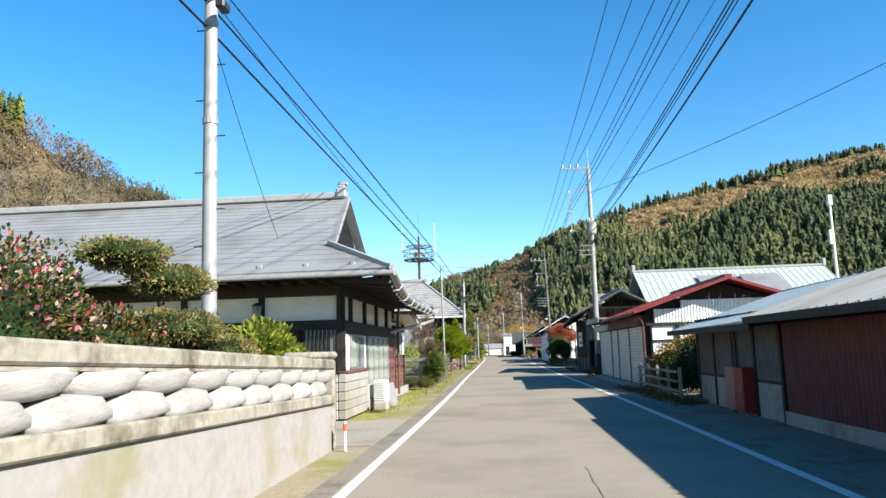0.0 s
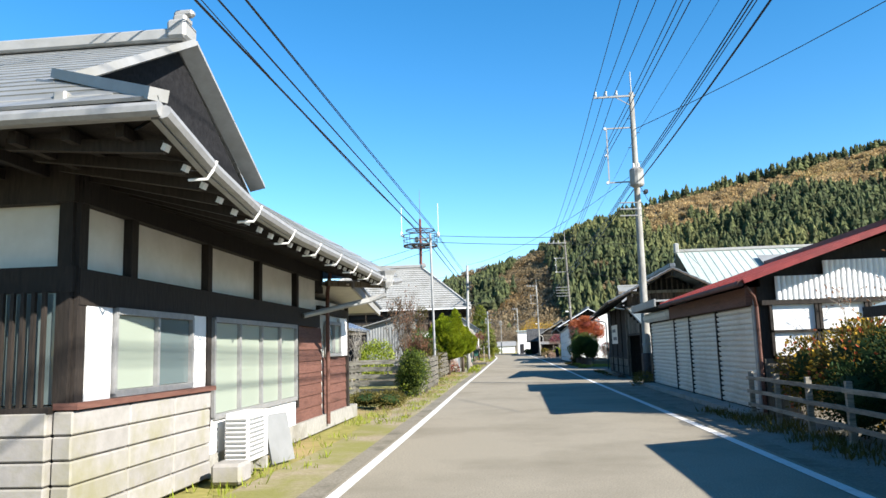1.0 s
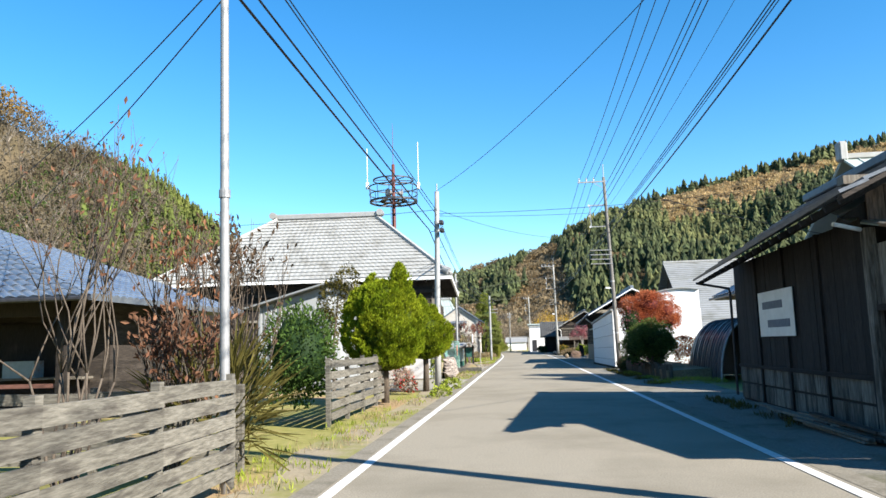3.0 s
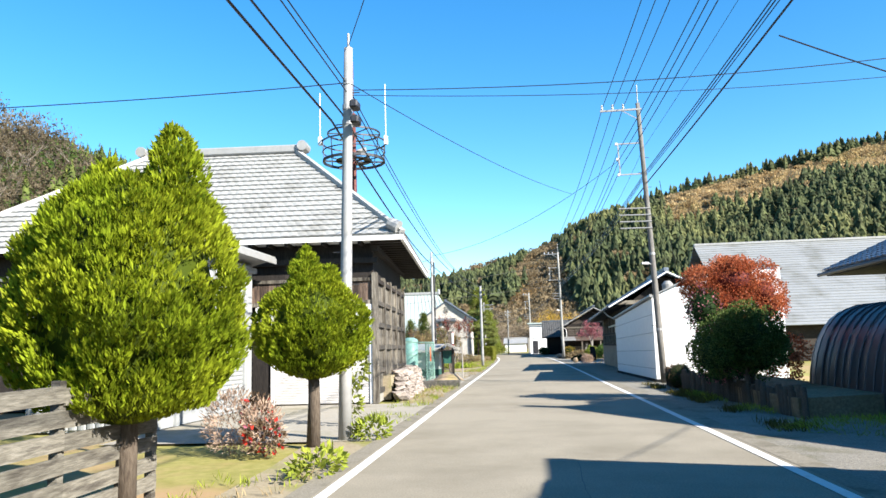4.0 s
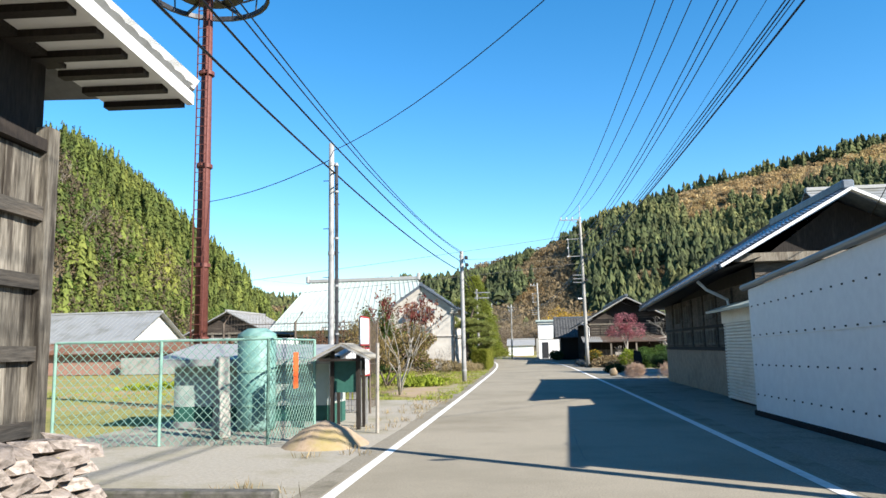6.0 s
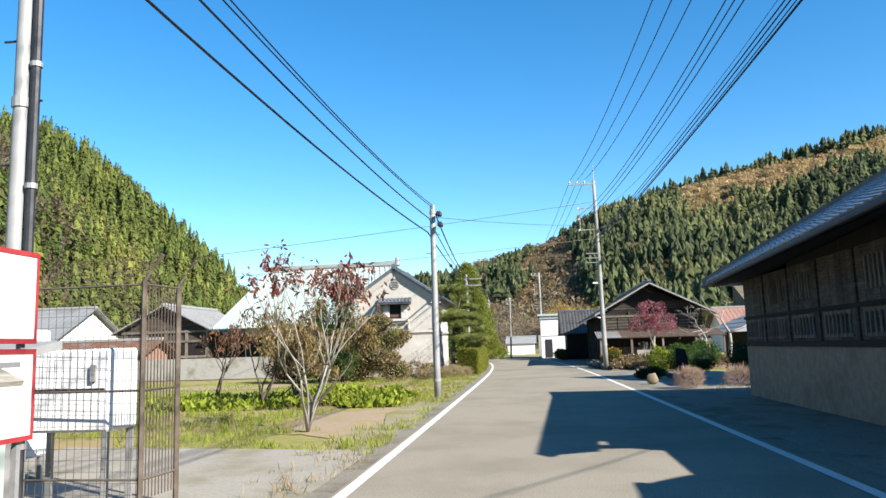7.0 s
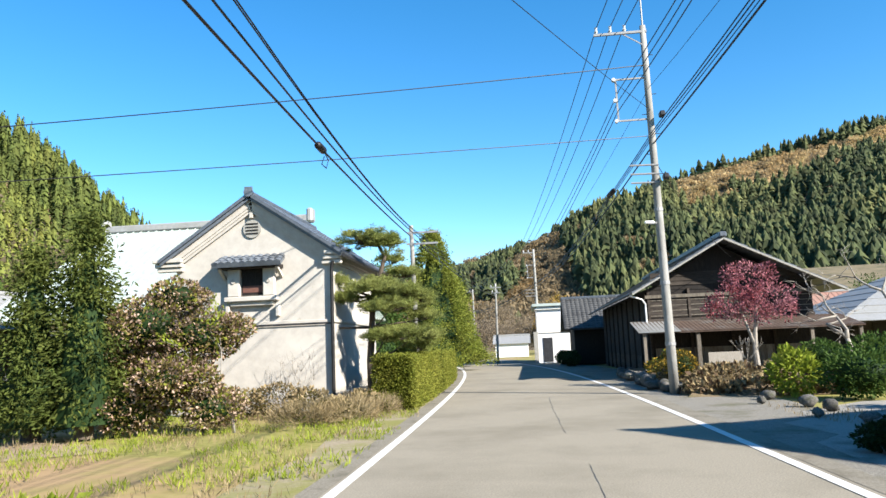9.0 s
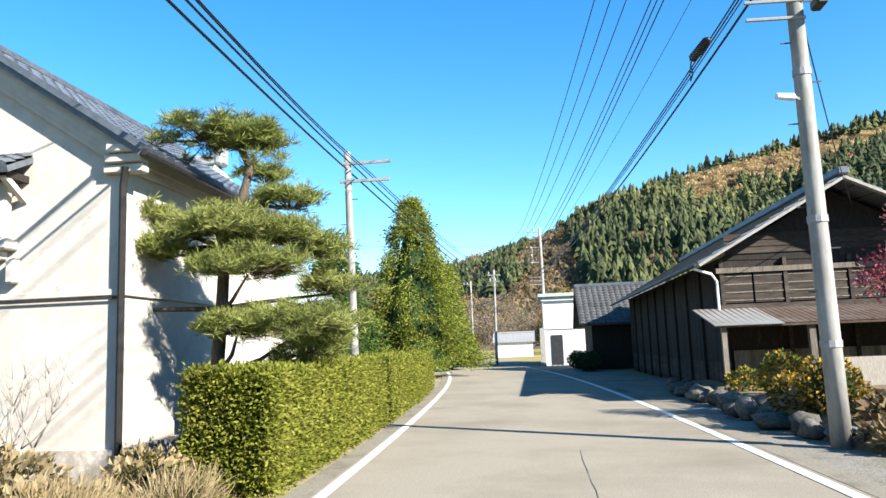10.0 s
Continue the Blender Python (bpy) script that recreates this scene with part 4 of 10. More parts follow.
    for ya, yb, ta, tb in zip(stops, stops[1:], tops, tops[1:]):
        slope_courses(h, [(EX, ya, low(ya)), (EX, yb, low(yb)), (GX - 0.25, tb, GZ + 0.03), (GX - 0.25, ta, GZ + 0.03)], 6, GREY_METAL, 0.03, 0.013)
        part("fascia", Build().add([(EX - 0.06, ya, low(ya) - 0.14), (EX, ya, low(ya) - 0.14), (EX, yb, low(yb) - 0.14), (EX - 0.06, yb, low(yb) - 0.14),
                                    (EX - 0.06, ya, low(ya) - 0.02), (EX, ya, low(ya) - 0.02), (EX, yb, low(yb) - 0.02), (EX - 0.06, yb, low(yb) - 0.02)],
                                   [(3, 2, 1, 0), (4, 5, 6, 7), (0, 1, 5, 4), (1, 2, 6, 5), (2, 3, 7, 6), (3, 0, 4, 7)]), GREY_METAL, h)
        part("soffit", Build().add([(EX - 0.02, ya + 0.02, low(ya) - 0.12), (X, max(ya, Y0), 3.5), (X, max(yb, Y0), 3.5), (EX - 0.02, yb - 0.02, low(yb) - 0.12)], [(0, 1, 2, 3)]), DARK_WOOD, h, "dark timber soffit")
    # The shade of the recessed gable is put into this near-black colour.
    part("gable", Build().slab([(GX - 0.5, fy + 0.2, GZ), (GX - 0.5, 25.5, GZ), (GX - 0.5, RY, RZ - 0.15)], 0.1), DARK_STONE_SHADE, h, "near-black gable with the recess shade put into its colour")
    for ya, tip, rise in ((fy, 0.02, 0), (25.5, -0.42, 0.42)):
        part("bargeboard", Build().beam((GX + tip, ya, GZ + rise - 0.02), (RX + 0.3, RY, RZ - 0.05), 0.1, 0.3, up=(1, 0, 0.3)), PALE_METAL, h, "pale sheet-clad bargeboard")
    part("ridge_cap", Build().beam((XL - 1.5, RY, RZ + 0.08), (RX + 0.3, RY, RZ + 0.08), 0.34, 0.2), PALE_METAL, h, "pale ridge cap", bevel=0.03)
    fin = Build().box(RX + 0.05, RX + 0.35, RY - 0.22, RY + 0.22, RZ + 0.0, RZ + 0.3)
    fin.box(RX + 0.1, RX + 0.32, RY - 0.14, RY + 0.14, RZ + 0.28, RZ + 0.42)
    fin.box(RX + 0.08, RX + 0.4, RY - 0.07, RY + 0.07, RZ + 0.4, RZ + 0.52)
    part("ridge_finial", fin, PALE_METAL, h, "stacked ridge-end ornament", bevel=0.04)
    part("hip_cap", Build().beam((EX, EY0, EZ + 0.02), (GX, fy, GZ + 0.06), 0.16, 0.1), PALE_METAL, h)
    # eaves: fascia, soffit, rafters, gutters
    part("soffit", Build().add([(EX, EY0 + 0.02, EZ - 0.12), (XL, EY0 + 0.02, EZ - 0.2), (XL, Y0, 3.5), (X, Y0, 3.5)], [(0, 1, 2, 3)]), DARK_WOOD, h)
    for i in range(30):
        y = EY0 + 0.35 + i * 0.37
        part("rafter", Build().beam((EX - 0.12, y, low(y) - 0.17), (X, y, 3.42), 0.07, 0.1), DARK_WOOD, h)
        part("rafter_tip", Build().beam((EX - 0.09, y, low(y) - 0.18), (EX - 0.125, y, low(y) - 0.165), 0.075, 0.06), WHITE, h)
    for i in range(26):
        x = EX - 0.4 - i * 0.46
        part("rafter", Build().beam((x, EY0 + 0.15, EZ - 0.2), (x, Y0, 3.42), 0.07, 0.1), DARK_WOOD, h)
    part("fascia", Build().box(XL - 1.5, EX, EY0, EY0 + 0.06, EZ - 0.16, EZ - 0.03), PALE_METAL, h)
    part("gutter", Build().tube([(EX + 0.07, y, low(y) - 0.11) for y in (EY0 - 0.05, *stops[1:])], 0.06, 8), STEEL, h, "grey half-round gutter")
    gutter(h, (EX + 0.05, EY0 - 0.07, EZ - 0.12), (XL - 1.5, EY0 - 0.07, EZ - 0.18))
    for i in range(7):
        x = EX - 1.0 - i * 1.15
        part("snow_guard", Build().box(x - 0.06, x + 0.06, EY0 + 0.25, EY0 + 0.36, EZ + 0.05, EZ + 0.22), PALE_METAL, h, bevel=0.02)
    part("snow_rail", Build().tube([(EX - 0.55, EY0 + 0.3, EZ + 0.15), (XL, EY0 + 0.3, EZ + 0.06)], 0.028, 6), PALE_METAL, h, "pale snow rail above the eave")
    for i in range(9):
        y = EY0 + 0.8 + i * 1.15
        part("gutter_bracket", Build().tube([(EX - 0.12, y, low(y) - 0.24), (EX + 0.05, y, low(y) - 0.24), (EX + 0.1, y, low(y) - 0.17), (EX + 0.14, y, low(y) - 0.08)], 0.013, 5), WHITE, h)
    part("eave_end", Build().slab([(EX - 0.5, EY1 - 0.9, 3.52), (EX - 0.5, EY1 - 0.12, 3.52), (EX - 0.03, EY1 + 0.02, 3.46), (EX - 0.03, EY1 - 0.9, 3.36)][::-1], 0.07), PALE_METAL, h, "stepped pale eave end")
    part("corner_bracket", Build().beam((X + 0.1, 27.4, 3.1), (-2.78, 28.3, 3.08), 0.16, 0.12), GREY_WOOD, h, "weathered corner beam under the eave")
    dy = 26.45
    part("rain_box", Build().tube([(EX + 0.1, dy, 2.86), (EX + 0.1, dy, 2.98), (EX + 0.1, dy, 3.12), (EX + 0.1, dy, 3.2)], [0.06, 0.13, 0.15, 0.2], 8), PALE_METAL, h, "pale rainwater box below the gutter")
    part("downpipe", Build().tube([(EX + 0.1, dy, 2.9), (EX + 0.06, dy - 0.02, 2.72), (EX - 0.25, dy - 0.1, 2.62), (-3.3, dy - 0.35, 2.5), (-3.6, dy - 0.5, 2.42), (X + 0.1, dy - 0.8, 2.32)], [0.055, 0.055, 0.06, 0.055, 0.055, 0.05], 8), PALE_METAL, h, "crooked pale downpipe")
house_one()

def entrance_lamp():
    t = thing("entrance_lamp", "small dark glass lantern on the house front", "lamp", (-6.2, 18.2, 2.6))
    part("bracket", Build().beam((-6.2, 18.34, 2.95), (-6.2, 18.15, 2.95), 0.03, 0.03), DARK_STEEL, t)
    part("lantern", Build().tube([(-6.2, 18.18, 2.6), (-6.2, 18.18, 2.9)], [0.08, 0.13], 6), GLASS, t)
    part("lantern_cap", Build().tube([(-6.2, 18.18, 2.9), (-6.2, 18.18, 2.98)], [0.15, 0.03], 6), DARK_STEEL, t)
entrance_lamp()

def aircon():
    t = thing("air_conditioner", "white outdoor air conditioning unit on a stand", "air conditioner", (-3.65, 22.0, 0))
    part("casing", Build().box(-3.85, -3.52, 21.6, 22.4, 0.16, 0.82), WHITE, t, bevel=0.02)
    for i in range(9):
        part("grille_bar", Build().box(-3.52, -3.505, 21.65, 22.2, 0.24 + i * 0.06, 0.265 + i * 0.06), GREY_METAL, t)
    for i in range(9):
        part("grille_bar", Build().box(-3.84, -3.54, 21.585, 21.6, 0.24 + i * 0.06, 0.265 + i * 0.06), GREY_METAL, t)
    for y in (21.7, 22.3):
        part("foot", Build().box(-3.88, -3.5, y - 0.04, y + 0.04, 0.0, 0.16), CONC, t)
aircon()
solo("leaning_panel", Build().add([(-3.5, 22.55, 0), (-3.35, 23.15, 0), (-3.5, 23.2, 0.7), (-3.65, 22.6, 0.7), (-3.54, 22.57, 0), (-3.39, 23.17, 0), (-3.54, 23.22, 0.7), (-3.69, 22.62, 0.7)],
     [(0, 1, 2, 3), (7, 6, 5, 4), (0, 4, 5, 1), (1, 5, 6, 2), (2, 6, 7, 3), (3, 7, 4, 0)]), GREY_METAL, "grey board leaning against the house", "board")
solo("stone_block", Build().box(-3.75, -3.35, 20.9, 21.3, 0, 0.26), WHITE_STONE, "small white stone block on the ground", "block", bevel=0.04)
mk = thing("road_marker", "orange and white delineator post at the kerb", "marker", (-2.75, 12.6, 0))
part("shaft", Build().tube([(-2.75, 12.6, 0), (-2.75, 12.6, 0.5)], 0.025, 8), WHITE, mk)
part("reflector", Build().tube([(-2.75, 12.6, 0.34), (-2.75, 12.6, 0.46)], 0.034, 8), ORANGE, mk)
solo("drive_apron", Build().add([(-2.35, 13.3, -0.006), (-2.25, 18.2, -0.006), (-6.5, 18.2, -0.006), (-7, 13.3, -0.006)], [(0, 1, 2, 3)]), SAND, "pale trodden entrance yard", "yard", kind="structure", at=(0, 0, 0))

# ---- plank fences ----
def plank_fence(x0, y0, x1, y1, rows, group="plank fences", seed=0, h=1.28, material=GREY_PLANK):
    r = random.Random(seed)
    f = thing("plank_fence", "weathered grey fence of horizontal planks", "fence", (x0, y0, 0), group)
    a, b_ = Vector((x0, y0, 0)), Vector((x1, y1, 0))
    n = max(1, round((b_ - a).length / 1.85))
    side = (b_ - a).normalized().cross(Vector((0, 0, 1)))
    for i in range(n + 1):
        p = a.lerp(b_, i / n)
        part("post", Build().beam(p, p + Vector((0, 0, h + 0.06)), 0.09, 0.09, up=(0, 1, 0)), material, f)
    for i in range(n):
        p, q = a.lerp(b_, i / n), a.lerp(b_, (i + 1) / n)
        for k in range(rows):
            z = 0.22 + (h - 0.3) * k / (rows - 1)
            j0, j1 = (r.random() - 0.5) * 0.04, (r.random() - 0.5) * 0.04
            off = side * 0.06
            part("plank", Build().beam(p + off + Vector((0, 0, z + j0)), q + off + Vector((0, 0, z + j1)), 0.03, 0.155), material, f)
plank_fence(-3.32, 37.6, -3.55, 45.0, 6, seed=1, material=SHADED_PLANK)
plank_fence(-10.6, 38.6, -3.9, 37.4, 5, seed=2)
plank_fence(-4.15, 51.5, -4.3, 58.5, 6, seed=3, h=1.35, material=SHADED_PLANK)
plank_fence(-8.0, 46.0, -3.9, 46.2, 5, seed=4, h=1.1, material=SHADED_PLANK)

# ---- white shed and tiled house behind the fence ----
def gable_house(name, label, x0, x1, y0, y1, eave, ridge, along, wall_mat, roof, roof_label, over=0.6, category="house", base=0.0):
    h = thing(name, label, category, ((x0 + x1) / 2, (y0 + y1) / 2, base))
    part("wall", Build().box(x0, x1, y0, y1, base, eave), wall_mat, h)
    if along == "x":
        m = (y0 + y1) / 2
        g1 = Build().slab([(x0, y0, eave), (x0, m, ridge - 0.15), (x0, y1, eave)], 0.1)
        g2 = Build().slab([(x1, y0, eave), (x1, y1, eave), (x1, m, ridge - 0.15)], 0.1)
        k = over * (ridge - eave) / ((y1 - y0) / 2)
        s1 = [(x0 - over, y0 - over, eave - k), (x1 + over, y0 - over, eave - k), (x1 + over, m, ridge), (x0 - over, m, ridge)]
        s2 = [(x1 + over, y1 + over, eave - k), (x0 - over, y1 + over, eave - k), (x0 - over, m, ridge), (x1 + over, m, ridge)]
        rc = ((x0 - over, m, ridge + 0.06), (x1 + over, m, ridge + 0.06))
    else:
        m = (x0 + x1) / 2
        g1 = Build().slab([(x0, y0, eave), (x1, y0, eave), (m, y0, ridge - 0.15)], 0.1)
        g2 = Build().slab([(x1, y1, eave), (x0, y1, eave), (m, y1, ridge - 0.15)], 0.1)
        k = over * (ridge - eave) / ((x1 - x0) / 2)
        s1 = [(x0 - over, y1 + over, eave - k), (x0 - over, y0 - over, eave - k), (m, y0 - over, ridge), (m, y1 + over, ridge)]
        s2 = [(x1 + over, y0 - over, eave - k), (x1 + over, y1 + over, eave - k), (m, y1 + over, ridge), (m, y0 - over, ridge)]
        rc = ((m, y0 - over, ridge + 0.06), (m, y1 + over, ridge + 0.06))
    part("gable", g1, wall_mat, h)
    part("gable", g2, wall_mat, h)
    roof(h, s1)
    roof(h, s2)
    part("ridge_cap", Build().beam(rc[0], rc[1], 0.3, 0.2), STONE if roof_label == "" else TILE if roof_label == "tile" else PALE_METAL, h, bevel=0.03)
    return h

def hip_house(h, x0, x1, y0, y1, ez, rx0, rx1, ry, rz, roof):
    """Four slopes of a hipped roof over an eave rectangle."""
    roof(h, [(x0, y0, ez), (x1, y0, ez), (rx1, ry, rz), (rx0, ry, rz)])
    roof(h, [(x1, y1, ez), (x0, y1, ez), (rx0, ry, rz), (rx1, ry, rz)])
    roof(h, [(x1, y0, ez), (x1, y1, ez), (rx1, ry + 0.01, rz), (rx1, ry - 0.01, rz)])
    roof(h, [(x0, y1, ez), (x0, y0, ez), (rx0, ry - 0.01, rz), (rx0, ry + 0.01, rz)])

def side_shed():
    s = thing("plaster_shed", "white plaster shed with a grey lean-to roof", "shed", (-12, 43.5, 0))
    part("wall", Build().box(-16, -8.65, 42.5, 43.2, 0, 3.0), PLASTER, s, "white plaster wall")
    part("roof", Build().slab([(-16.4, 42.0, 3.1), (-7.8, 42.0, 3.1), (-8.3, 43.7, 3.3), (-16.4, 43.7, 3.3)], 0.1), GREY_METAL, s, "grey sheet roof")
    part("fascia", Build().box(-16.4, -7.8, 41.96, 42.02, 2.92, 3.08), PLASTER, s)
side_shed()

def tiled_house():
    h = thing("tiled_house", "low house with a blue-grey tiled hipped roof", "house", (-16, 56, 0))
    # The darkness of the open porch is put into this wall's colour.
    part("wall", Build().box(-25, -11.2, 55.2, 60, 0, 3.1), OLD_WOOD, h, "wall behind the porch with the porch shade put into its colour")
    part("post", Build().box(-11.4, -11.2, 53.2, 53.4, 0, 3.0), DARK_WOOD, h)
    part("lintel", Build().box(-25, -11.2, 53.3, 53.42, 2.6, 2.95), DARK_WOOD, h)
    for x in (-13.6, -16.0, -18.4):
        part("post", Build().box(x - 0.1, x + 0.1, 53.2, 53.4, 0, 2.6), DARK_WOOD, h)
    part("porch_rail", Build().box(-18.4, -11.3, 53.25, 53.33, 0.85, 0.95), BROWN_WOOD, h)
    part("porch_panel", Build().box(-15.8, -13.8, 53.3, 53.36, 0.1, 0.8), GREY_WOOD, h)
    part("shelf", Build().box(-14.5, -11.6, 54.6, 55.1, 1.0, 1.06), GREY_WOOD, h)
    part("blue_crate", Build().box(-13.9, -13.0, 54.65, 55.05, 1.06, 1.5), BLUE_SHEET, h, "faded blue crate on the shelf")
    # Black sheet on the wall in place of the shade under the eaves.
    part("opening", Build().box(-20, -12, 55.1, 55.19, 0.2, 2.5), BLACK_WOOD, h, "black sheet standing for shade under the eaves")
    hip_house(h, -27, -9.8, 52.0, 61.0, 2.95, -23.5, -18.0, 56.5, 6.2, lambda p, q: tiled_slope(p, q, BLUE_TILE, 0.3, 0.3))
    part("ridge_cap", Build().beam((-23.5, 56.5, 6.28), (-18, 56.5, 6.28), 0.3, 0.25), TILE, h, bevel=0.03)
    gutter(h, (-27, 51.95, 2.9), (-9.8, 51.95, 2.9), 0.06, DARK_STEEL)
tiled_house()

# ---- white wall of the side building before the barn ----
def side_building():
    s = thing("white_outbuilding", "long white outbuilding with a low sheet roof", "outbuilding", (-10, 67, 0))
    top = lambda x: 4.42 + (x + 7.45) * 0.27
    part("wall", Build().add([(-11, 65.6, 0), (-8.05, 65.6, 0), (-8.05, 71.2, 0), (-11, 71.2, 0), (-11, 65.6, top(-11) - 0.1), (-8.05, 65.6, top(-8.05) - 0.1), (-8.05, 71.2, top(-8.05) - 0.1), (-11, 71.2, top(-11) - 0.1)],
                             [(3, 2, 1, 0), (4, 5, 6, 7), (0, 1, 5, 4), (1, 2, 6, 5), (2, 3, 7, 6), (3, 0, 4, 7)]), PALE_WALL, s, "pale grey rendered wall")
    part("front_cladding", Build().sheet((-11, 65.57, 0.05), (2.9, 0, 0), (0, 0, 3.28), (0, -1, 0), 0.2, 0.03, "slat"), PALE_WALL, s, "pale ribbed sheet cladding")
    part("roof", Build().slab([(-7.45, 65.1, 4.42), (-7.45, 71.5, 4.42), (-11.4, 71.5, top(-11.4)), (-11.4, 65.1, top(-11.4))], 0.07), GREY_METAL, s, "grey sheet roof")
    part("fascia", Build().box(-7.47, -7.41, 65.1, 71.5, 4.2, 4.36), PALE_METAL, s)
    part("eave_cove", Build().box(-8.04, -7.9, 65.3, 71.2, 3.9, 4.05), PALE_METAL, s)
    for y in (66.5, 68.5, 70.5):
        part("pilaster", Build().box(-8.06, -7.98, y, y + 0.18, 0, 3.9), PALE_WALL, s)
    part("vent", Build().box(-8.06, -8.0, 67.2, 67.4, 2.3, 2.5), DARK_STEEL, s)
    sh = part("shutter", Build().sheet((-8.045, 68.75, 0.05), (0, 0, 2.4), (0, 1.7, 0), (1, 0, 0), 0.11, 0.03, "slat"), PALE_WALL, s, "grey ribbed shutter")
side_building()

# ---- great barn ----
def barn():
    h = thing("barn", "tall dark timber barn with a pale stepped sheet roof", "barn", (-4.57, 72.2, 0), turn=3.6)
    L = 7.65
    part("wall", Build().box(-14, -0.06, 0.06, L - 0.06, 0, 5.2), BLACK_WOOD, h, "blackened timber wall")
    # front with shutter
    part("shutter_head", Build().box(-3.65, 0.0, -0.10, 0.05, 2.5, 2.95), WHITE, h, "white sheet lintel box", bevel=0.01)
    shutter(h, (-3.05, -0.03, 0.03), (2.9, 0, 0), 2.47, (0, -1, 0), SHUTTER_WHITE, 0.075, "white ribbed garage shutter")
    for x in (-3.12, -0.12):
        part("shutter_rail", Build().box(x - 0.05, x + 0.05, -0.08, 0.03, 0, 2.5), WHITE, h)
    # Black sheet in place of the unlit bay beside the shutter.
    part("opening", Build().box(-3.75, -3.17, -0.01, 0.05, 0, 2.5), BLACK_WOOD, h, "black sheet standing for the shaded side bay")
    part("rail", Build().box(-9.5, 0, -0.09, 0.05, 2.96, 3.08), BARN_BOARD, h)
    part("rail", Build().box(-9.5, 0, -0.09, 0.05, 3.66, 3.76), BARN_BOARD, h)
    for i in range(3):
        board_row(h, (-7.2 + i * 2.4, 0.0, 0), (2.3, 0, 0), 3.08, 3.66, (0, -1, 0), 9, FRONT_BOARD, seed=i)
    for x in (-4.85, -2.4):
        part("post", Build().box(x - 0.08, x + 0.08, -0.14, 0.05, 2.95, 3.85), FRONT_BOARD, h)
    part("corner_post", Build().box(-0.09, 0.09, -0.13, 0.09, 0, 3.9), BARN_BOARD, h, "weathered corner post", bevel=0.01)
    # road side bays
    bays = [0.09, 1.7, 3.3, 4.85, 6.35, L - 0.09]
    rails = [0.35, 0.95, 1.65, 2.33, 3.0, 3.62]
    for i in range(5):
        y0, y1 = bays[i], bays[i + 1]
        for k in range(5):
            if i == 1 and k < 2:
                continue
            board_row(h, (-0.03, y0, 0), (0, y1 - y0, 0), rails[k] + 0.05, rails[k + 1] - 0.02, (1, 0, 0), 6, BARN_BOARD, seed=i * 7 + k)
            part("rail", Build().box(-0.03, 0.07, y0, y1, rails[k] - 0.07, rails[k] + 0.07), BARN_RAIL, h)
        part("rail", Build().box(-0.03, 0.08, y0, y1, 3.62, 3.74), DARK_WOOD, h)
        part("post", Build().box(-0.05, 0.09, y1 - 0.09, y1 + 0.09, 0.2, 3.88), BARN_BOARD, h)
    door = part("door", Build().box(-0.03, 0.0, 1.82, 3.12, 0.2, 1.55), BARN_BOARD, h, "small weathered plank door")
    part("door_head", Build().box(-0.03, 0.10, 1.7, 3.3, 1.58, 1.74), BARN_BOARD, h)
    part("plinth", Build().box(-0.2, 0.02, 0, L, 0, 0.3), CONC, h)
    # roof
    x0, x1, y0, y1, ez = -14.2, 0.95, -0.75, L + 1.2, 4.95
    drop = 0.26  # the road-side eave sinks towards the far corner
    def eave(y):
        return ez - drop * (y - y0) / (y1 - y0)
    rx0, rx1, ry, rz = -8.7, -3.35, 3.6, 8.75
    for quad in ([(x0, y0, ez), (x1, y0, ez), (rx1, ry, rz), (rx0, ry, rz)], [(x1, y1, eave(y1)), (x0, y1, ez), (rx0, ry, rz), (rx1, ry, rz)],
                 [(x1, y0, ez), (x1, y1, eave(y1)), (rx1, ry + 0.01, rz), (rx1, ry - 0.01, rz)], [(x0, y1, ez), (x0, y0, ez), (rx0, ry - 0.01, rz), (rx0, ry + 0.01, rz)]):
        tiled_slope(h, quad, PALE_TILE, 0.28, 0.4, swell=0.35, lip=0.055)
    part("ridge_cap", Build().beam((rx0 - 0.2, ry, rz + 0.12), (rx1 + 0.2, ry, rz + 0.12), 0.4, 0.3), PALE_METAL, h, bevel=0.05)
    for x in (rx0 - 0.3, rx1 + 0.3):
        f = Build().tube([(x, ry - 0.3, rz + 0.2), (x, ry + 0.3, rz + 0.2)], 0.19, 10)
        part("ridge_finial", f, PALE_METAL, h, "rounded ridge-end cap")
    for c, d in (((x1, y0), (rx1, ry)), ((x1, y1), (rx1, ry)), ((x0, y0), (rx0, ry))):
        part("hip_cap", Build().beam((*c, (eave(c[1]) if c[0] == x1 else ez) + 0.06), (*d, rz + 0.1), 0.2, 0.14), PALE_METAL, h)
    part("hip_end", Build().tube([(x1 - 0.4, y0 + 0.1, ez + 0.36), (x1 - 0.1, y0 + 0.0, ez + 0.2)], [0.17, 0.2], 10), PALE_METAL, h, "round hip-end tile")
    part("fascia", Build().beam((x1 - 0.02, y0, ez - 0.09), (x1 - 0.02, y1, eave(y1) - 0.09), 0.08, 0.14, up=(0, 0, 1)), WHITE, h, "white fascia board")
    part("fascia", Build().box(x0, x1 + 0.02, y0 - 0.02, y0 + 0.05, ez - 0.16, ez - 0.02), WHITE, h)
    part("soffit", Build().slab([(-0.06, y0 + 0.05, ez - 0.1), (x1 - 0.06, y0 + 0.05, ez - 0.1), (x1 - 0.06, y1, eave(y1) - 0.1), (-0.06, y1, eave(y1) - 0.1)], 0.03), WHITE, h, "pale soffit boards")
    part("soffit", Build().box(x0, -0.06, y0 + 0.05, 0.06, ez - 0.13, ez - 0.1), WHITE, h)
    for i in range(21):
        y = y0 + 0.25 + i * 0.46
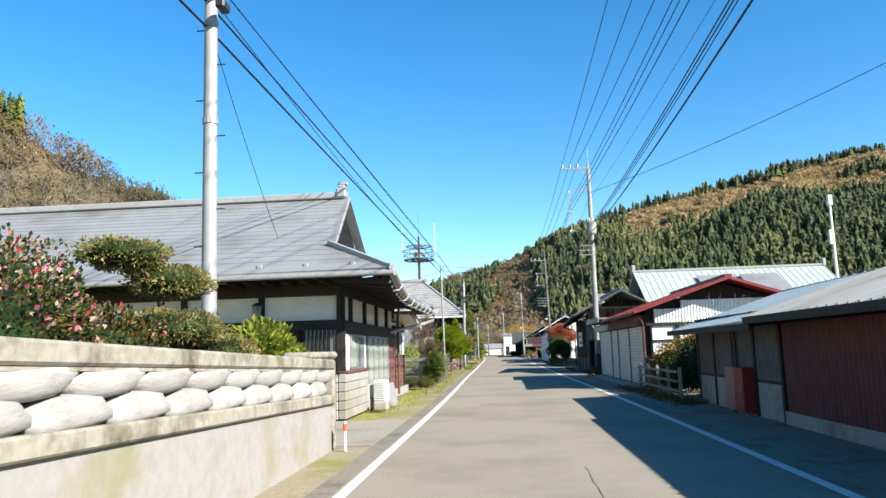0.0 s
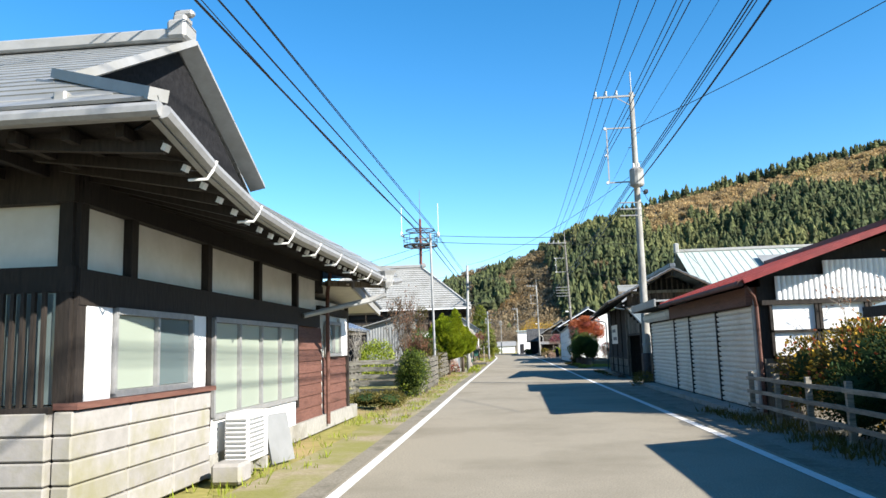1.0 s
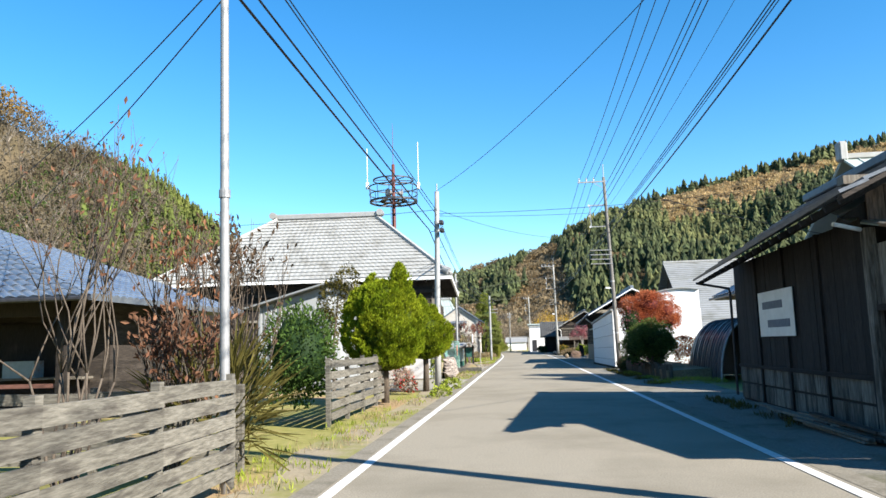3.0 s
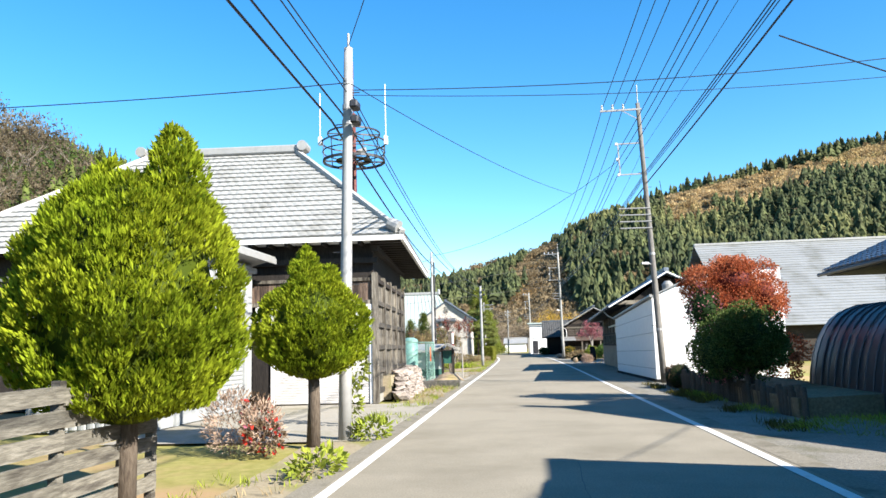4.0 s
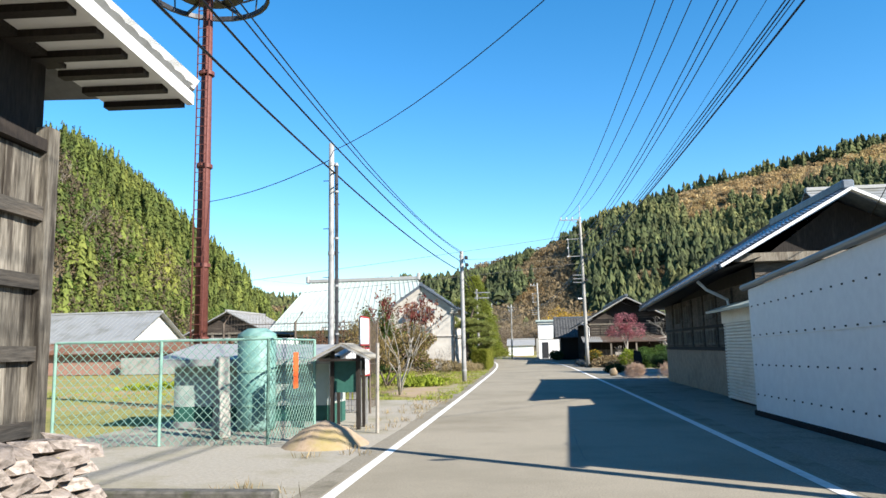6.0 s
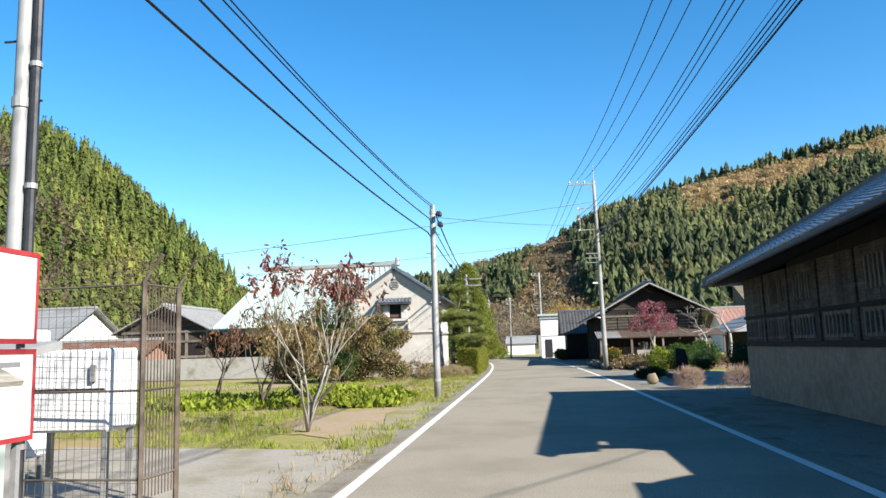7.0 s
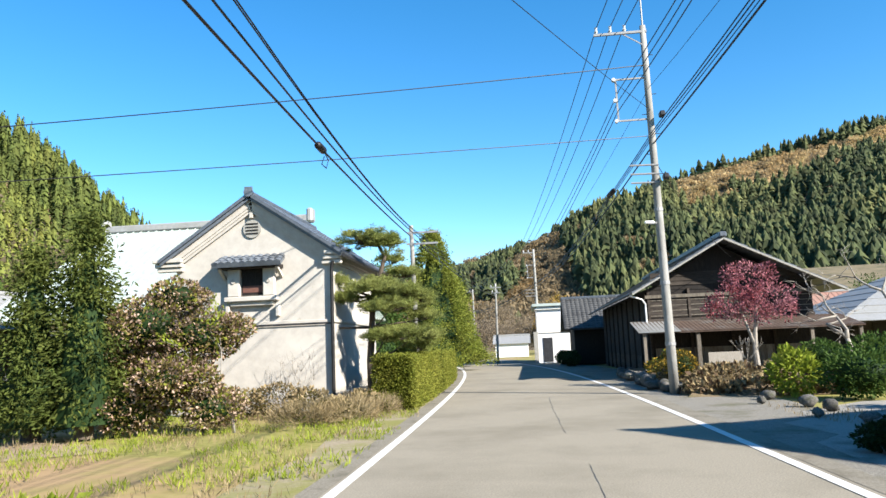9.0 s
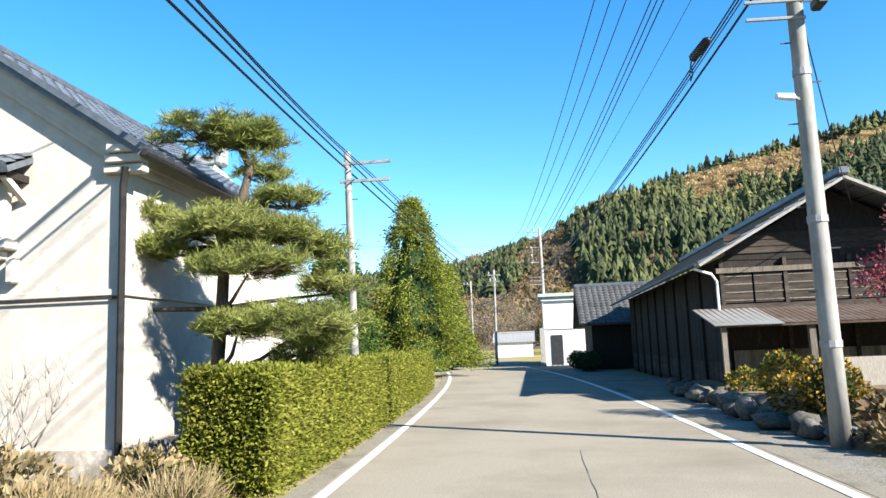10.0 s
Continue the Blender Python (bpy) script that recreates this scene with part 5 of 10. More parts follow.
        part("rafter", Build().box(-0.05, x1 - 0.08, y, y + 0.13, eave(y) - 0.2, eave(y) - 0.13), DARK_WOOD, h)
    for i in range(24):
        x = -0.4 - i * 0.55
        part("rafter", Build().box(x, x + 0.1, y0 + 0.06, 0.05, ez - 0.24, ez - 0.13), DARK_WOOD, h)
    part("wall_plate", Build().box(-0.08, 0.12, -0.1, L, 4.55, 4.75), DARK_WOOD, h)
    part("beam", Build().box(-9, 0.1, -0.16, 0.02, 4.2, 4.36), DARK_WOOD, h)
barn()

def stone_wall():
    w = thing("dry_stone_wall", "low dry wall of flat broken field stones", "wall", (-4.3, 76, 0))
    meshes = [pebble(i, False) for i in range(8)]
    for m in meshes:
        m.materials.append(RUBBLE)
    r = random.Random(5)
    z = 0.0
    for k in range(7):
        hgt = r.uniform(0.11, 0.19)
        y = 73.0
        while y < 79.6:
            l = r.uniform(0.18, 0.5)
            depth = 0.42 - 0.05 * k
            if z < 0.86 - max(0, 74.4 - y) * 0.45 + 0.12 * noise.noise((y * 1.1, 0, 5)):
                piece("stone", meshes[r.randrange(8)], w, Matrix.LocRotScale((-4.52 - (y - 73) * 0.062 + 4.3 + depth * 0.55 + 0.3 + r.uniform(-0.07, 0.07), y + l / 2 - 76, z + hgt * 0.5 + r.uniform(-0.02, 0.02)),
                      Euler((r.gauss(0, 0.12), r.gauss(0, 0.12), r.gauss(0, 0.35))), (r.uniform(0.28, 0.5), l * 1.08, hgt * r.uniform(0.95, 1.25))))
            y += l * 0.97
        z += hgt * 0.9
    part("fill", Build().box(-4.75, -4.4, 73.6, 79.4, 0, 0.75), DIRT, w, "earth packed behind the stones")
stone_wall()
solo("ditch_wall", Build().box(-5.2, -2.85, 80.3, 80.5, -0.05, 0.26), MOSS_STONE, "low dark concrete culvert wall across the verge", "wall", kind="structure", bevel=0.02)
solo("barn_forecourt", Build().add([(-2.4, 63.5, -0.006), (-2.5, 72.1, -0.006), (-8.0, 72.1, -0.006), (-8.0, 63.5, -0.006)], [(0, 1, 2, 3)]), SAND, "pale gravel forecourt before the garage", "yard", kind="structure", at=(0, 0, 0))
solo("yard_track", Build().add([(-2.65, 80.7, -0.006), (-2.75, 96.5, -0.006), (-9.0, 97.5, -0.006), (-9.5, 80.7, -0.006)], [(0, 1, 2, 3)]), SAND, "sandy yard beside the mesh fence", "yard", kind="structure", at=(0, 0, 0))

# ---- siren tower ----
def tower():
    t = thing("siren_tower", "tall red-brown steel mast with a round platform and antennas", "tower", (-10.6, 95, 0))
    X, Y = -10.6, 95.0
    part("mast", Build().tube([(X, Y, 0), (X, Y, 7.6), (X, Y, 16.6)], [0.21, 0.19, 0.13], 12), RED_STEEL, t, smooth=True)
    for z in (2.0, 4.3, 7.5, 10.6):
        part("flange", Build().tube([(X, Y, z), (X, Y, z + 0.12)], 0.25, 12), RED_STEEL, t)
    lad = Build()
    for s in (-0.18, 0.18):
        lad.beam((X + s, Y - 0.32, 0.5), (X + s, Y - 0.28, 13.4), 0.035, 0.035)
    for i in range(42):
        lad.beam((X - 0.18, Y - 0.31, 0.7 + i * 0.3), (X + 0.18, Y - 0.31, 0.7 + i * 0.3), 0.02, 0.02, up=(0, 0, 1))
    part("ladder", lad, RED_STEEL, t)
    def ring(z, r, w, hh, n=28):
        b = Build()
        for i in range(n):
            c, q = math.cos(6.2832 * i / n), math.sin(6.2832 * i / n)
            b.v += [(X + (r + d) * c, Y + (r + d) * q, z + e) for d, e in ((-w / 2, -hh / 2), (w / 2, -hh / 2), (w / 2, hh / 2), (-w / 2, hh / 2))]
        for i in range(n):
            k, m = 4 * i, 4 * ((i + 1) % n)
            b.f += [(k + j, m + j, m + (j + 1) % 4, k + (j + 1) % 4) for j in range(4)]
        return b
    part("platform_ring", ring(13.45, 1.93, 0.1, 0.16), DARK_STEEL, t, "dark platform ring")
    part("platform_ring", ring(13.48, 0.9, 0.5, 0.05), DARK_STEEL, t)
    part("guard_rail", ring(14.05, 1.98, 0.05, 0.06), DARK_STEEL, t)
    part("guard_rail", ring(14.65, 2.03, 0.06, 0.08), DARK_STEEL, t)
    part("guard_rail", ring(15.25, 1.66, 0.06, 0.1), DARK_STEEL, t)
    for i in range(12):
        a = 6.2832 * i / 12
        part("baluster", Build().beam((X + 1.93 * math.cos(a), Y + 1.93 * math.sin(a), 13.45), (X + 2.03 * math.cos(a), Y + 2.03 * math.sin(a), 14.65), 0.04, 0.04), DARK_STEEL, t)
    for i in range(6):
        a = 6.2832 * i / 6 + 0.3
        part("spoke", Build().beam((X, Y, 13.4), (X + 1.93 * math.cos(a), Y + 1.93 * math.sin(a), 13.45), 0.06, 0.1), DARK_STEEL, t)
        part("spoke", Build().beam((X, Y, 15.25), (X + 1.66 * math.cos(a), Y + 1.66 * math.sin(a), 15.25), 0.05, 0.06), DARK_STEEL, t)
    part("antenna", Build().tube([(X, Y, 16.4), (X, Y, 20.1)], [0.03, 0.015], 6), RED_STEEL, t)
    for dx, z0, z1 in ((2.13, 14.8, 18.3), (-2.13, 15.0, 18.0)):
        part("antenna", Build().tube([(X + dx, Y - 0.3, z0), (X + dx, Y - 0.3, z1)], 0.035, 6), WHITE, t, "white rod antenna")
        part("antenna_box", Build().box(X + dx - 0.12, X + dx + 0.12, Y - 0.42, Y - 0.18, z0 - 0.45, z0 + 0.1), WHITE, t, bevel=0.03)
    for a in (0.6, 2.4, 4.2):
        part("horn", Build().tube([(X + 0.2 * math.cos(a), Y + 0.2 * math.sin(a), 14.2), (X + 0.75 * math.cos(a), Y + 0.75 * math.sin(a), 14.2)], [0.05, 0.28], 10), STEEL, t, "grey loudspeaker horn")
tower()

# ---- mesh fence, notice board, yard things ----
def mesh_fence(x0, y0, x1, y1, h, seed):
    f = thing("mesh_fence", "green wire mesh fence on thin posts", "fence", (x0, y0, 0), "green mesh fences")
    a, b_ = Vector((x0, y0, 0)), Vector((x1, y1, 0))
    n = max(1, round((b_ - a).length / 2.0))
    for i in range(n + 1):
        p = a.lerp(b_, i / n)
        part("post", Build().tube([p, p + Vector((0, 0, h))], 0.03, 8), GREEN_MESH, f)
    part("top_rail", Build().tube([a + Vector((0, 0, h)), b_ + Vector((0, 0, h))], 0.022, 6), GREEN_MESH, f)
    w = Build()
    l = (b_ - a).length
    d = (b_ - a).normalized()
    s = 0.16
    k = -h
    while k < l:
        for sgn in (1, -1):
            t0, t1 = max(0, k), min(l, k + h)
            z0, z1 = t0 - k, t1 - k
            if sgn < 0:
                z0, z1 = h - z0, h - z1
            if t1 - t0 > 0.05:
                w.beam(a + d * t0 + Vector((0, 0, z0)), a + d * t1 + Vector((0, 0, z1)), 0.009, 0.009)
        k += s
    part("wire_mesh", w, GREEN_MESH, f, kind="stuff")
mesh_fence(-8.9, 85.6, -5.0, 85.9, 1.85, 1)
mesh_fence(-5.0, 85.9, -4.95, 88.5, 1.85, 2)

def notice_board():
    t = thing("notice_board", "roofed wooden notice board on two posts", "notice board", (-4.2, 88.3, 0))
    for x in (-4.5, -3.95):
        part("post", Build().box(x - 0.04, x + 0.04, 88.26, 88.34, 0, 1.6), DARK_WOOD, t)
    part("panel", Build().box(-4.5, -3.95, 88.3, 88.34, 0.75, 1.4), GREEN_PAINT, t)
    for x in (-4.5, -3.95):
        part("post", Build().box(x - 0.03, x + 0.03, 88.75, 88.81, 0, 1.5), DARK_WOOD, t)
    for xe in (-4.83, -3.62):
        quad = [(xe, 87.95, 1.44), (-4.225, 87.95, 1.74), (-4.225, 88.95, 1.74), (xe, 88.95, 1.44)]
        part("roof_board", Build().slab(quad if xe > -4.2 else quad[::-1], 0.035), GREY_PLANK, t)
        part("verge_board", Build().beam((xe, 87.94, 1.42), (-4.225, 87.94, 1.72), 0.03, 0.07, up=(0, 1, 0)), PALE_METAL, t)
    part("tie_beam", Build().box(-4.7, -3.75, 87.98, 88.02, 1.4, 1.45), DARK_WOOD, t)
notice_board()
solo("marker_stake", Build().tube([(-3.4, 87.6, 0), (-3.38, 87.6, 1.75)], 0.035, 8), PALE_BARK, "pale wooden stake beside the road", "stake")
solo("stone_pillar", Build().tube([(-6.3, 86.9, 0), (-6.3, 86.9, 1.55)], [0.2, 0.15], 4), CONC, "leaning grey stone pillar behind the fence", "pillar", bevel=0.02)
solo("orange_banner", Build().box(-4.985, -4.96, 87.2, 87.45, 0.9, 1.6), ORANGE, "faded orange banner strip on the fence", "banner")

def green_hut():
    t = thing("green_hut", "low pale green hut with a grey sheet roof", "hut", (-6.4, 89.6, 0))
    part("wall", Build().box(-8.3, -4.75, 88.9, 90.3, 0.45, 1.4), MINT_METAL, t, "pale green sheet wall")
    part("wall_base", Build().box(-8.3, -4.75, 88.9, 90.3, 0, 0.445), GREEN_PAINT, t, "dark green base")
    part("roof", Build().slab([(-8.6, 88.55, 1.5), (-4.5, 88.55, 1.44), (-4.5, 90.6, 1.75), (-8.6, 90.6, 1.85)], 0.07), PALE_METAL, t, "grey sheet roof")
    part("fascia", Build().box(-8.6, -4.5, 88.52, 88.56, 1.34, 1.46), PALE_METAL, t)
    part("trim", Build().box(-8.3, -4.75, 88.87, 88.9, 0.0, 0.12), PALE_METAL, t)
green_hut()

def sign_board():
    t = thing("sign_board", "two white notice panels with red borders on a steel frame", "sign", (-4.0, 89.2, 0))
    x, y0, y1 = -4.0, 88.82, 89.57
    for y in (y0 + 0.08, y1 - 0.08):
        part("post", Build().box(x - 0.07, x - 0.03, y - 0.02, y + 0.02, 0, 2.36), STEEL, t)
    for z0, z1 in ((1.06, 1.66), (1.72, 2.34)):
        pn = part("panel", Build().box(x - 0.028, x, y0, y1, z0, z1), WHITE, t, "blank white notice panel", bevel=0.004)
        for q0, q1 in ((z0 - 0.012, z0 + 0.022), (z1 - 0.022, z1 + 0.012)):
            part("border", Build().box(x - 0.026, x + 0.006, y0 - 0.012, y1 + 0.012, q0, q1), RED_INK, pn)
        part("border", Build().box(x - 0.024, x + 0.005, y1 - 0.014, y1 + 0.012, z0, z1), RED_INK, pn)
    part("text_bar", Build().box(x, x + 0.003, y0 + 0.12, y1 - 0.14, 1.55, 1.585), INK, t)
sign_board()

def machine(name, label, x0, x1, y0, y1, z0, h):
    t = thing(name, label, "cabinet", ((x0 + x1) / 2, y0, 0))
    part("body", Build().box(x0, x1, y0, y1, z0, h), WHITE, t, bevel=0.03)
    for x in (x0 + 0.06, x1 - 0.06):
        for y in (y0 + 0.06, y1 - 0.06):
            part("leg", Build().box(x - 0.03, x + 0.03, y - 0.03, y + 0.03, 0, z0), STEEL, t)
    part("door_seam", Build().box(x0 + 0.05, x1 - 0.05, y0 - 0.008, y0, lerp(z0, h, 0.5), lerp(z0, h, 0.5) + 0.02), DARK_STEEL, t)
    part("handle", Build().box(x1 - 0.2, x1 - 0.15, y0 - 0.04, y0, lerp(z0, h, 0.6), lerp(z0, h, 0.8)), STEEL, t)
machine("storage_cabinet", "white steel storage cabinet on legs in the yard", -6.2, -5.1, 92.3, 92.9, 0.8, 1.7)
machine("storage_cabinet", "pale steel cabinet beside the green hut", -8.6, -7.2, 93.6, 94.3, 0.3, 2.0)

def rack():
    t = thing("wire_enclosure", "tall brown wire enclosure with cranked post tops", "fence", (-4.5, 92.3, 0))
    A, B, C = Vector((-4.55, 92.0, 0)), Vector((-4.48, 92.62, 0)), Vector((-8.6, 92.15, 0))
    for p in (A, B, A.lerp(C, 0.5), C):
        part("post", Build().tube([p, p + Vector((0, 0, 2.38)), p + Vector((0.2, 0, 2.66))], 0.03, 6), WIRE_BROWN, t)
    for z in (0.35, 1.25, 2.35):
        part("rail", Build().tube([A + Vector((0, 0, z)), B + Vector((0, 0, z))], 0.014, 5), WIRE_BROWN, t)
        part("rail", Build().tube([A + Vector((0, 0, z)), C + Vector((0, 0, z))], 0.012, 5), WIRE_BROWN, t)
    for i in range(11):
        p = A.lerp(B, (i + 0.5) / 11)
        part("bar", Build().beam(p + Vector((0, 0, 0.15)), p + Vector((0, 0, 2.36)), 0.01, 0.01, up=(0, 1, 0)), WIRE_BROWN, t)
    w = Build()
    for i in range(46):
        p = A.lerp(C, (i + 0.5) / 46)
        w.beam(p + Vector((0, 0, 0.1)), p + Vector((0, 0, 2.6)), 0.004, 0.004, up=(0, 1, 0))
    for k in range(22):
        z = 0.2 + k * 0.115
        w.beam(A + Vector((0, 0, z)), C + Vector((0, 0, z)), 0.004, 0.004)
    part("wire_mesh", w, WIRE_BROWN, t, kind="stuff")
rack()

# ---- white storehouse ----
def storehouse():
    k = thing("storehouse", "white plaster storehouse with a tiled gable roof and small window", "storehouse", (-8.7, 131, 0))
    x0, x1, y0, y1, ez, m, rz = -11.05, -6.4, 126.9, 133.0, 4.56, -8.72, 6.1
    wl = Build().box(x0, x1, y0, y1, 0, ez)
    wl.add([(x0, y0, ez), (x1, y0, ez), (m, y0, rz), (x0, y1, ez), (x1, y1, ez), (m, y1, rz)], [(0, 1, 2), (5, 4, 3), (1, 4, 5, 2), (3, 0, 2, 5)])
    part("wall", wl, PLASTER, k, "thick cream-white plaster wall")
    part("string_course", Build().box(x0 - 0.05, x1 + 0.05, y0 - 0.05, y1, 2.47, 2.56), PLASTER, k, "projecting plaster band", bevel=0.01)
    part("plinth", Build().box(x0 - 0.1, x1 + 0.1, y0 - 0.1, y1, 0, 0.45), STONE, k, "stone plinth")
    # stepped cornice along the gable
    for s, xe in ((-1, x0), (1, x1)):
        for i in range(3):
            d = 0.07 + 0.07 * i
            off = -0.36 + 0.13 * i
            part("cornice", Build().beam((xe + s * 0.12, y0 - d / 2, ez + off - 0.02), (m, y0 - d / 2, rz + off + 0.09), d, 0.1, up=(0, 1, 0)), PLASTER, k)
        for i in range(3):
            part("eave_bracket", Build().box(xe - 0.55 + 0.32 * (s > 0) + (0.0 if s > 0 else 0.0) + 0.1 * i * s * 0.5, xe + 0.35 - 0.0 * i - (0.12 if s < 0 else 0), y0 - 0.12 - 0.06 * i, y0 + 0.05, ez - 0.42 + 0.13 * i, ez - 0.3 + 0.13 * i), PLASTER, k, bevel=0.015)
        for i in range(3):
            part("cornice", Build().box(xe + (0 if s > 0 else -0.08 - 0.07 * i), xe + (0.08 + 0.07 * i if s > 0 else 0), y0, y1, ez - 0.36 + 0.12 * i, ez - 0.24 + 0.12 * i), PLASTER, k)
    tiled_slope(k, [(x0 - 0.42, y1 + 0.3, ez - 0.15), (x0 - 0.42, y0 - 0.26, ez - 0.15), (m, y0 - 0.26, rz + 0.16), (m, y1 + 0.3, rz + 0.16)], TILE, 0.28, 0.26)
    tiled_slope(k, [(x1 + 0.42, y0 - 0.26, ez - 0.15), (x1 + 0.42, y1 + 0.3, ez - 0.15), (m, y1 + 0.3, rz + 0.16), (m, y0 - 0.26, rz + 0.16)], TILE, 0.28, 0.26)
    part("ridge_cap", Build().beam((m, y0 - 0.28, rz + 0.22), (m, y1 + 0.3, rz + 0.22), 0.2, 0.17), TILE, k, bevel=0.05)
    part("ridge_finial", Build().tube([(m, y0 - 0.36, rz + 0.24), (m, y0 - 0.25, rz + 0.24)], 0.14, 10).box(m - 0.11, m + 0.11, y0 - 0.35, y0 - 0.26, rz + 0.28, rz + 0.4), TILE, k, "dark ornamental ridge-end tile")
    for s, xe in ((-1, x0), (1, x1)):
        part("verge_tile", Build().beam((xe + s * 0.43, y0 - 0.27, ez - 0.13), (m, y0 - 0.27, rz + 0.19), 0.09, 0.11, up=(0, 1, 0)), TILE, k)
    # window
    # Projecting black panel; the shade of a window recess is its colour.
    part("reveal", Build().box(-9.03, -8.38, y0 - 0.06, y0 + 0.02, 3.35, 4.15), BLACK_WOOD, k, "black panel standing for the window's shaded recess")
    part("window_bar", Build().box(-9.0, -8.4, y0 - 0.075, y0 - 0.062, 3.42, 3.62), BROWN_WOOD, k)
    for xa, xb in ((-9.42, -9.05), (-8.36, -8.0)):
        sh = part("window_shutter", Build().box(xa, xb, y0 - 0.2, y0 - 0.04, 3.3, 4.15), PLASTER, k, "thick plaster window leaf", bevel=0.03)
        part("boss", Build().tube([((xa + xb) / 2, y0 - 0.23, 3.75), ((xa + xb) / 2, y0 - 0.2, 3.75)], 0.07, 10), STONE, sh)
    part("window_sill", Build().box(-9.5, -7.92, y0 - 0.26, y0, 3.16, 3.3), PLASTER, k, bevel=0.02)
    part("window_sill", Build().box(-9.35, -8.07, y0 - 0.16, y0, 3.03, 3.16), PLASTER, k, bevel=0.02)
    for x in (-9.5, -8.0):
        part("bracket", Build().box(x, x + 0.12, y0 - 0.16, y0, 2.7, 3.05), PLASTER, k, bevel=0.02)
    tiled_slope(k, [(-9.72, y0 - 0.62, 4.22), (-7.68, y0 - 0.62, 4.22), (-7.75, y0, 4.5), (-9.65, y0, 4.5)], TILE, 0.2, 0.22, "awning_tiles")
    part("awning_beam", Build().box(-9.6, -7.8, y0 - 0.45, y0, 4.1, 4.2), DARK_WOOD, k)
    for x in (-9.55, -7.85):
        part("awning_bracket", Build().beam((x, y0, 3.85), (x, y0 - 0.45, 4.12), 0.08, 0.08), PLASTER, k)
    # round vent
    v = part("vent", Build().tube([(m, y0 - 0.05, 5.3), (m, y0, 5.3)], 0.27, 24), CONC, k, "round grey louvred vent")
    for i in range(4):
        part("louvre", Build().box(m - 0.19, m + 0.19, y0 - 0.065, y0 - 0.05, 5.14 + i * 0.095, 5.18 + i * 0.095), DARK_PIPE, v)
    part("lug", Build().box(m - 0.05, m + 0.05, y0 - 0.12, y0, 5.62, 5.78), PLASTER, k)
    part("downpipe", Build().tube([(x1 + 0.1, y0 - 0.12, ez - 0.35), (x1 + 0.06, y0 - 0.1, ez - 0.6), (x1 + 0.06, y0 - 0.1, 0.1)], 0.05, 8), DARK_PIPE, k, "dark downpipe at the corner")
    gutter(k, (x1 + 0.46, y0 - 0.28, ez - 0.2), (x1 + 0.46, y1 + 0.3, ez - 0.2), 0.05, DARK_STEEL)
    part("tie_band", Build().box(x0 - 0.02, x1 + 0.02, y0 - 0.056, y0 - 0.05, 2.42, 2.46), DARK_STEEL, k)
    k.location.x += 0.16
storehouse()

# ---- houses beyond the field ----
def main_house():
    h = thing("main_house", "large house with a pale seamed metal hipped roof", "house", (-17, 141, 0))
    part("wall", Build().box(-21.4, -10.4, 136, 147, 0, 3.6), CREAM, h, "plaster wall in shade")
    part("veranda", Build().box(-21.3, -12, 135.95, 136.0, 0.4, 2.8), BLACK_WOOD, h, "dark veranda front")
    hip_house(h, -23.0, -9.0, 134, 149, 3.35, -21.3, -11.2, 141, 8.1, lambda p, q: ribbed_slope(p, q, 0.55, MINT_METAL, 0.06))
    part("ridge_cap", Build().beam((-21.6, 141, 8.2), (-11.0, 141, 8.2), 0.5, 0.35), PALE_METAL, h, bevel=0.05)
    for x in (-21.7, -11.0):
        part("ridge_finial", Build().box(x - 0.15, x + 0.15, 140.7, 141.3, 8.0, 8.7), PALE_METAL, h, bevel=0.08)
main_house()

def farm_sheds():
    h = gable_house("open_farm_shed", "timber farm shed with a pale grey gable roof", -30.4, -23.7, 135.2, 143, 3.5, 5.2, "y", OLD_WOOD,
                    lambda p, q: ribbed_slope(p, q, 0.5, PALE_METAL), "metal", category="shed")
    for i in range(5):
        part("post", Build().box(-30.2 + i * 1.55, -30.0 + i * 1.55, 135.1, 135.2, 0, 3.4), GREY_WOOD, h)
    for z in (1.4, 2.5, 3.2):
        part("rail", Build().box(-30.4, -23.7, 135.06, 135.14, z, z + 0.16), GREY_WOOD, h)
    # Thin black sheet in place of the shade inside the shed.
    part("opening", Build().box(-30.0, -24.1, 135.15, 135.19, 1.6, 2.4), BLACK_WOOD, h)
    gable_house("low_farmhouse", "low farmhouse with a grey roof", -52, -38, 138, 148, 3.2, 5.8, "x", CREAM, lambda p, q: ribbed_slope(p, q, 0.5, GREY_METAL), "metal")
    gable_house("brown_roofed_shed", "long low shed with a red-brown sheet roof", -46, -26.5, 131.0, 134.3, 2.0, 2.7, "x", PINK_PANEL, lambda p, q: ribbed_slope(p, q, 0.5, RUST), "metal", category="shed")
farm_sheds()
solo("field_wall", Build().box(-34, -16.9, 130.0, 130.3, 0, 1.35), CONC, "grey concrete field wall", "wall", kind="structure")
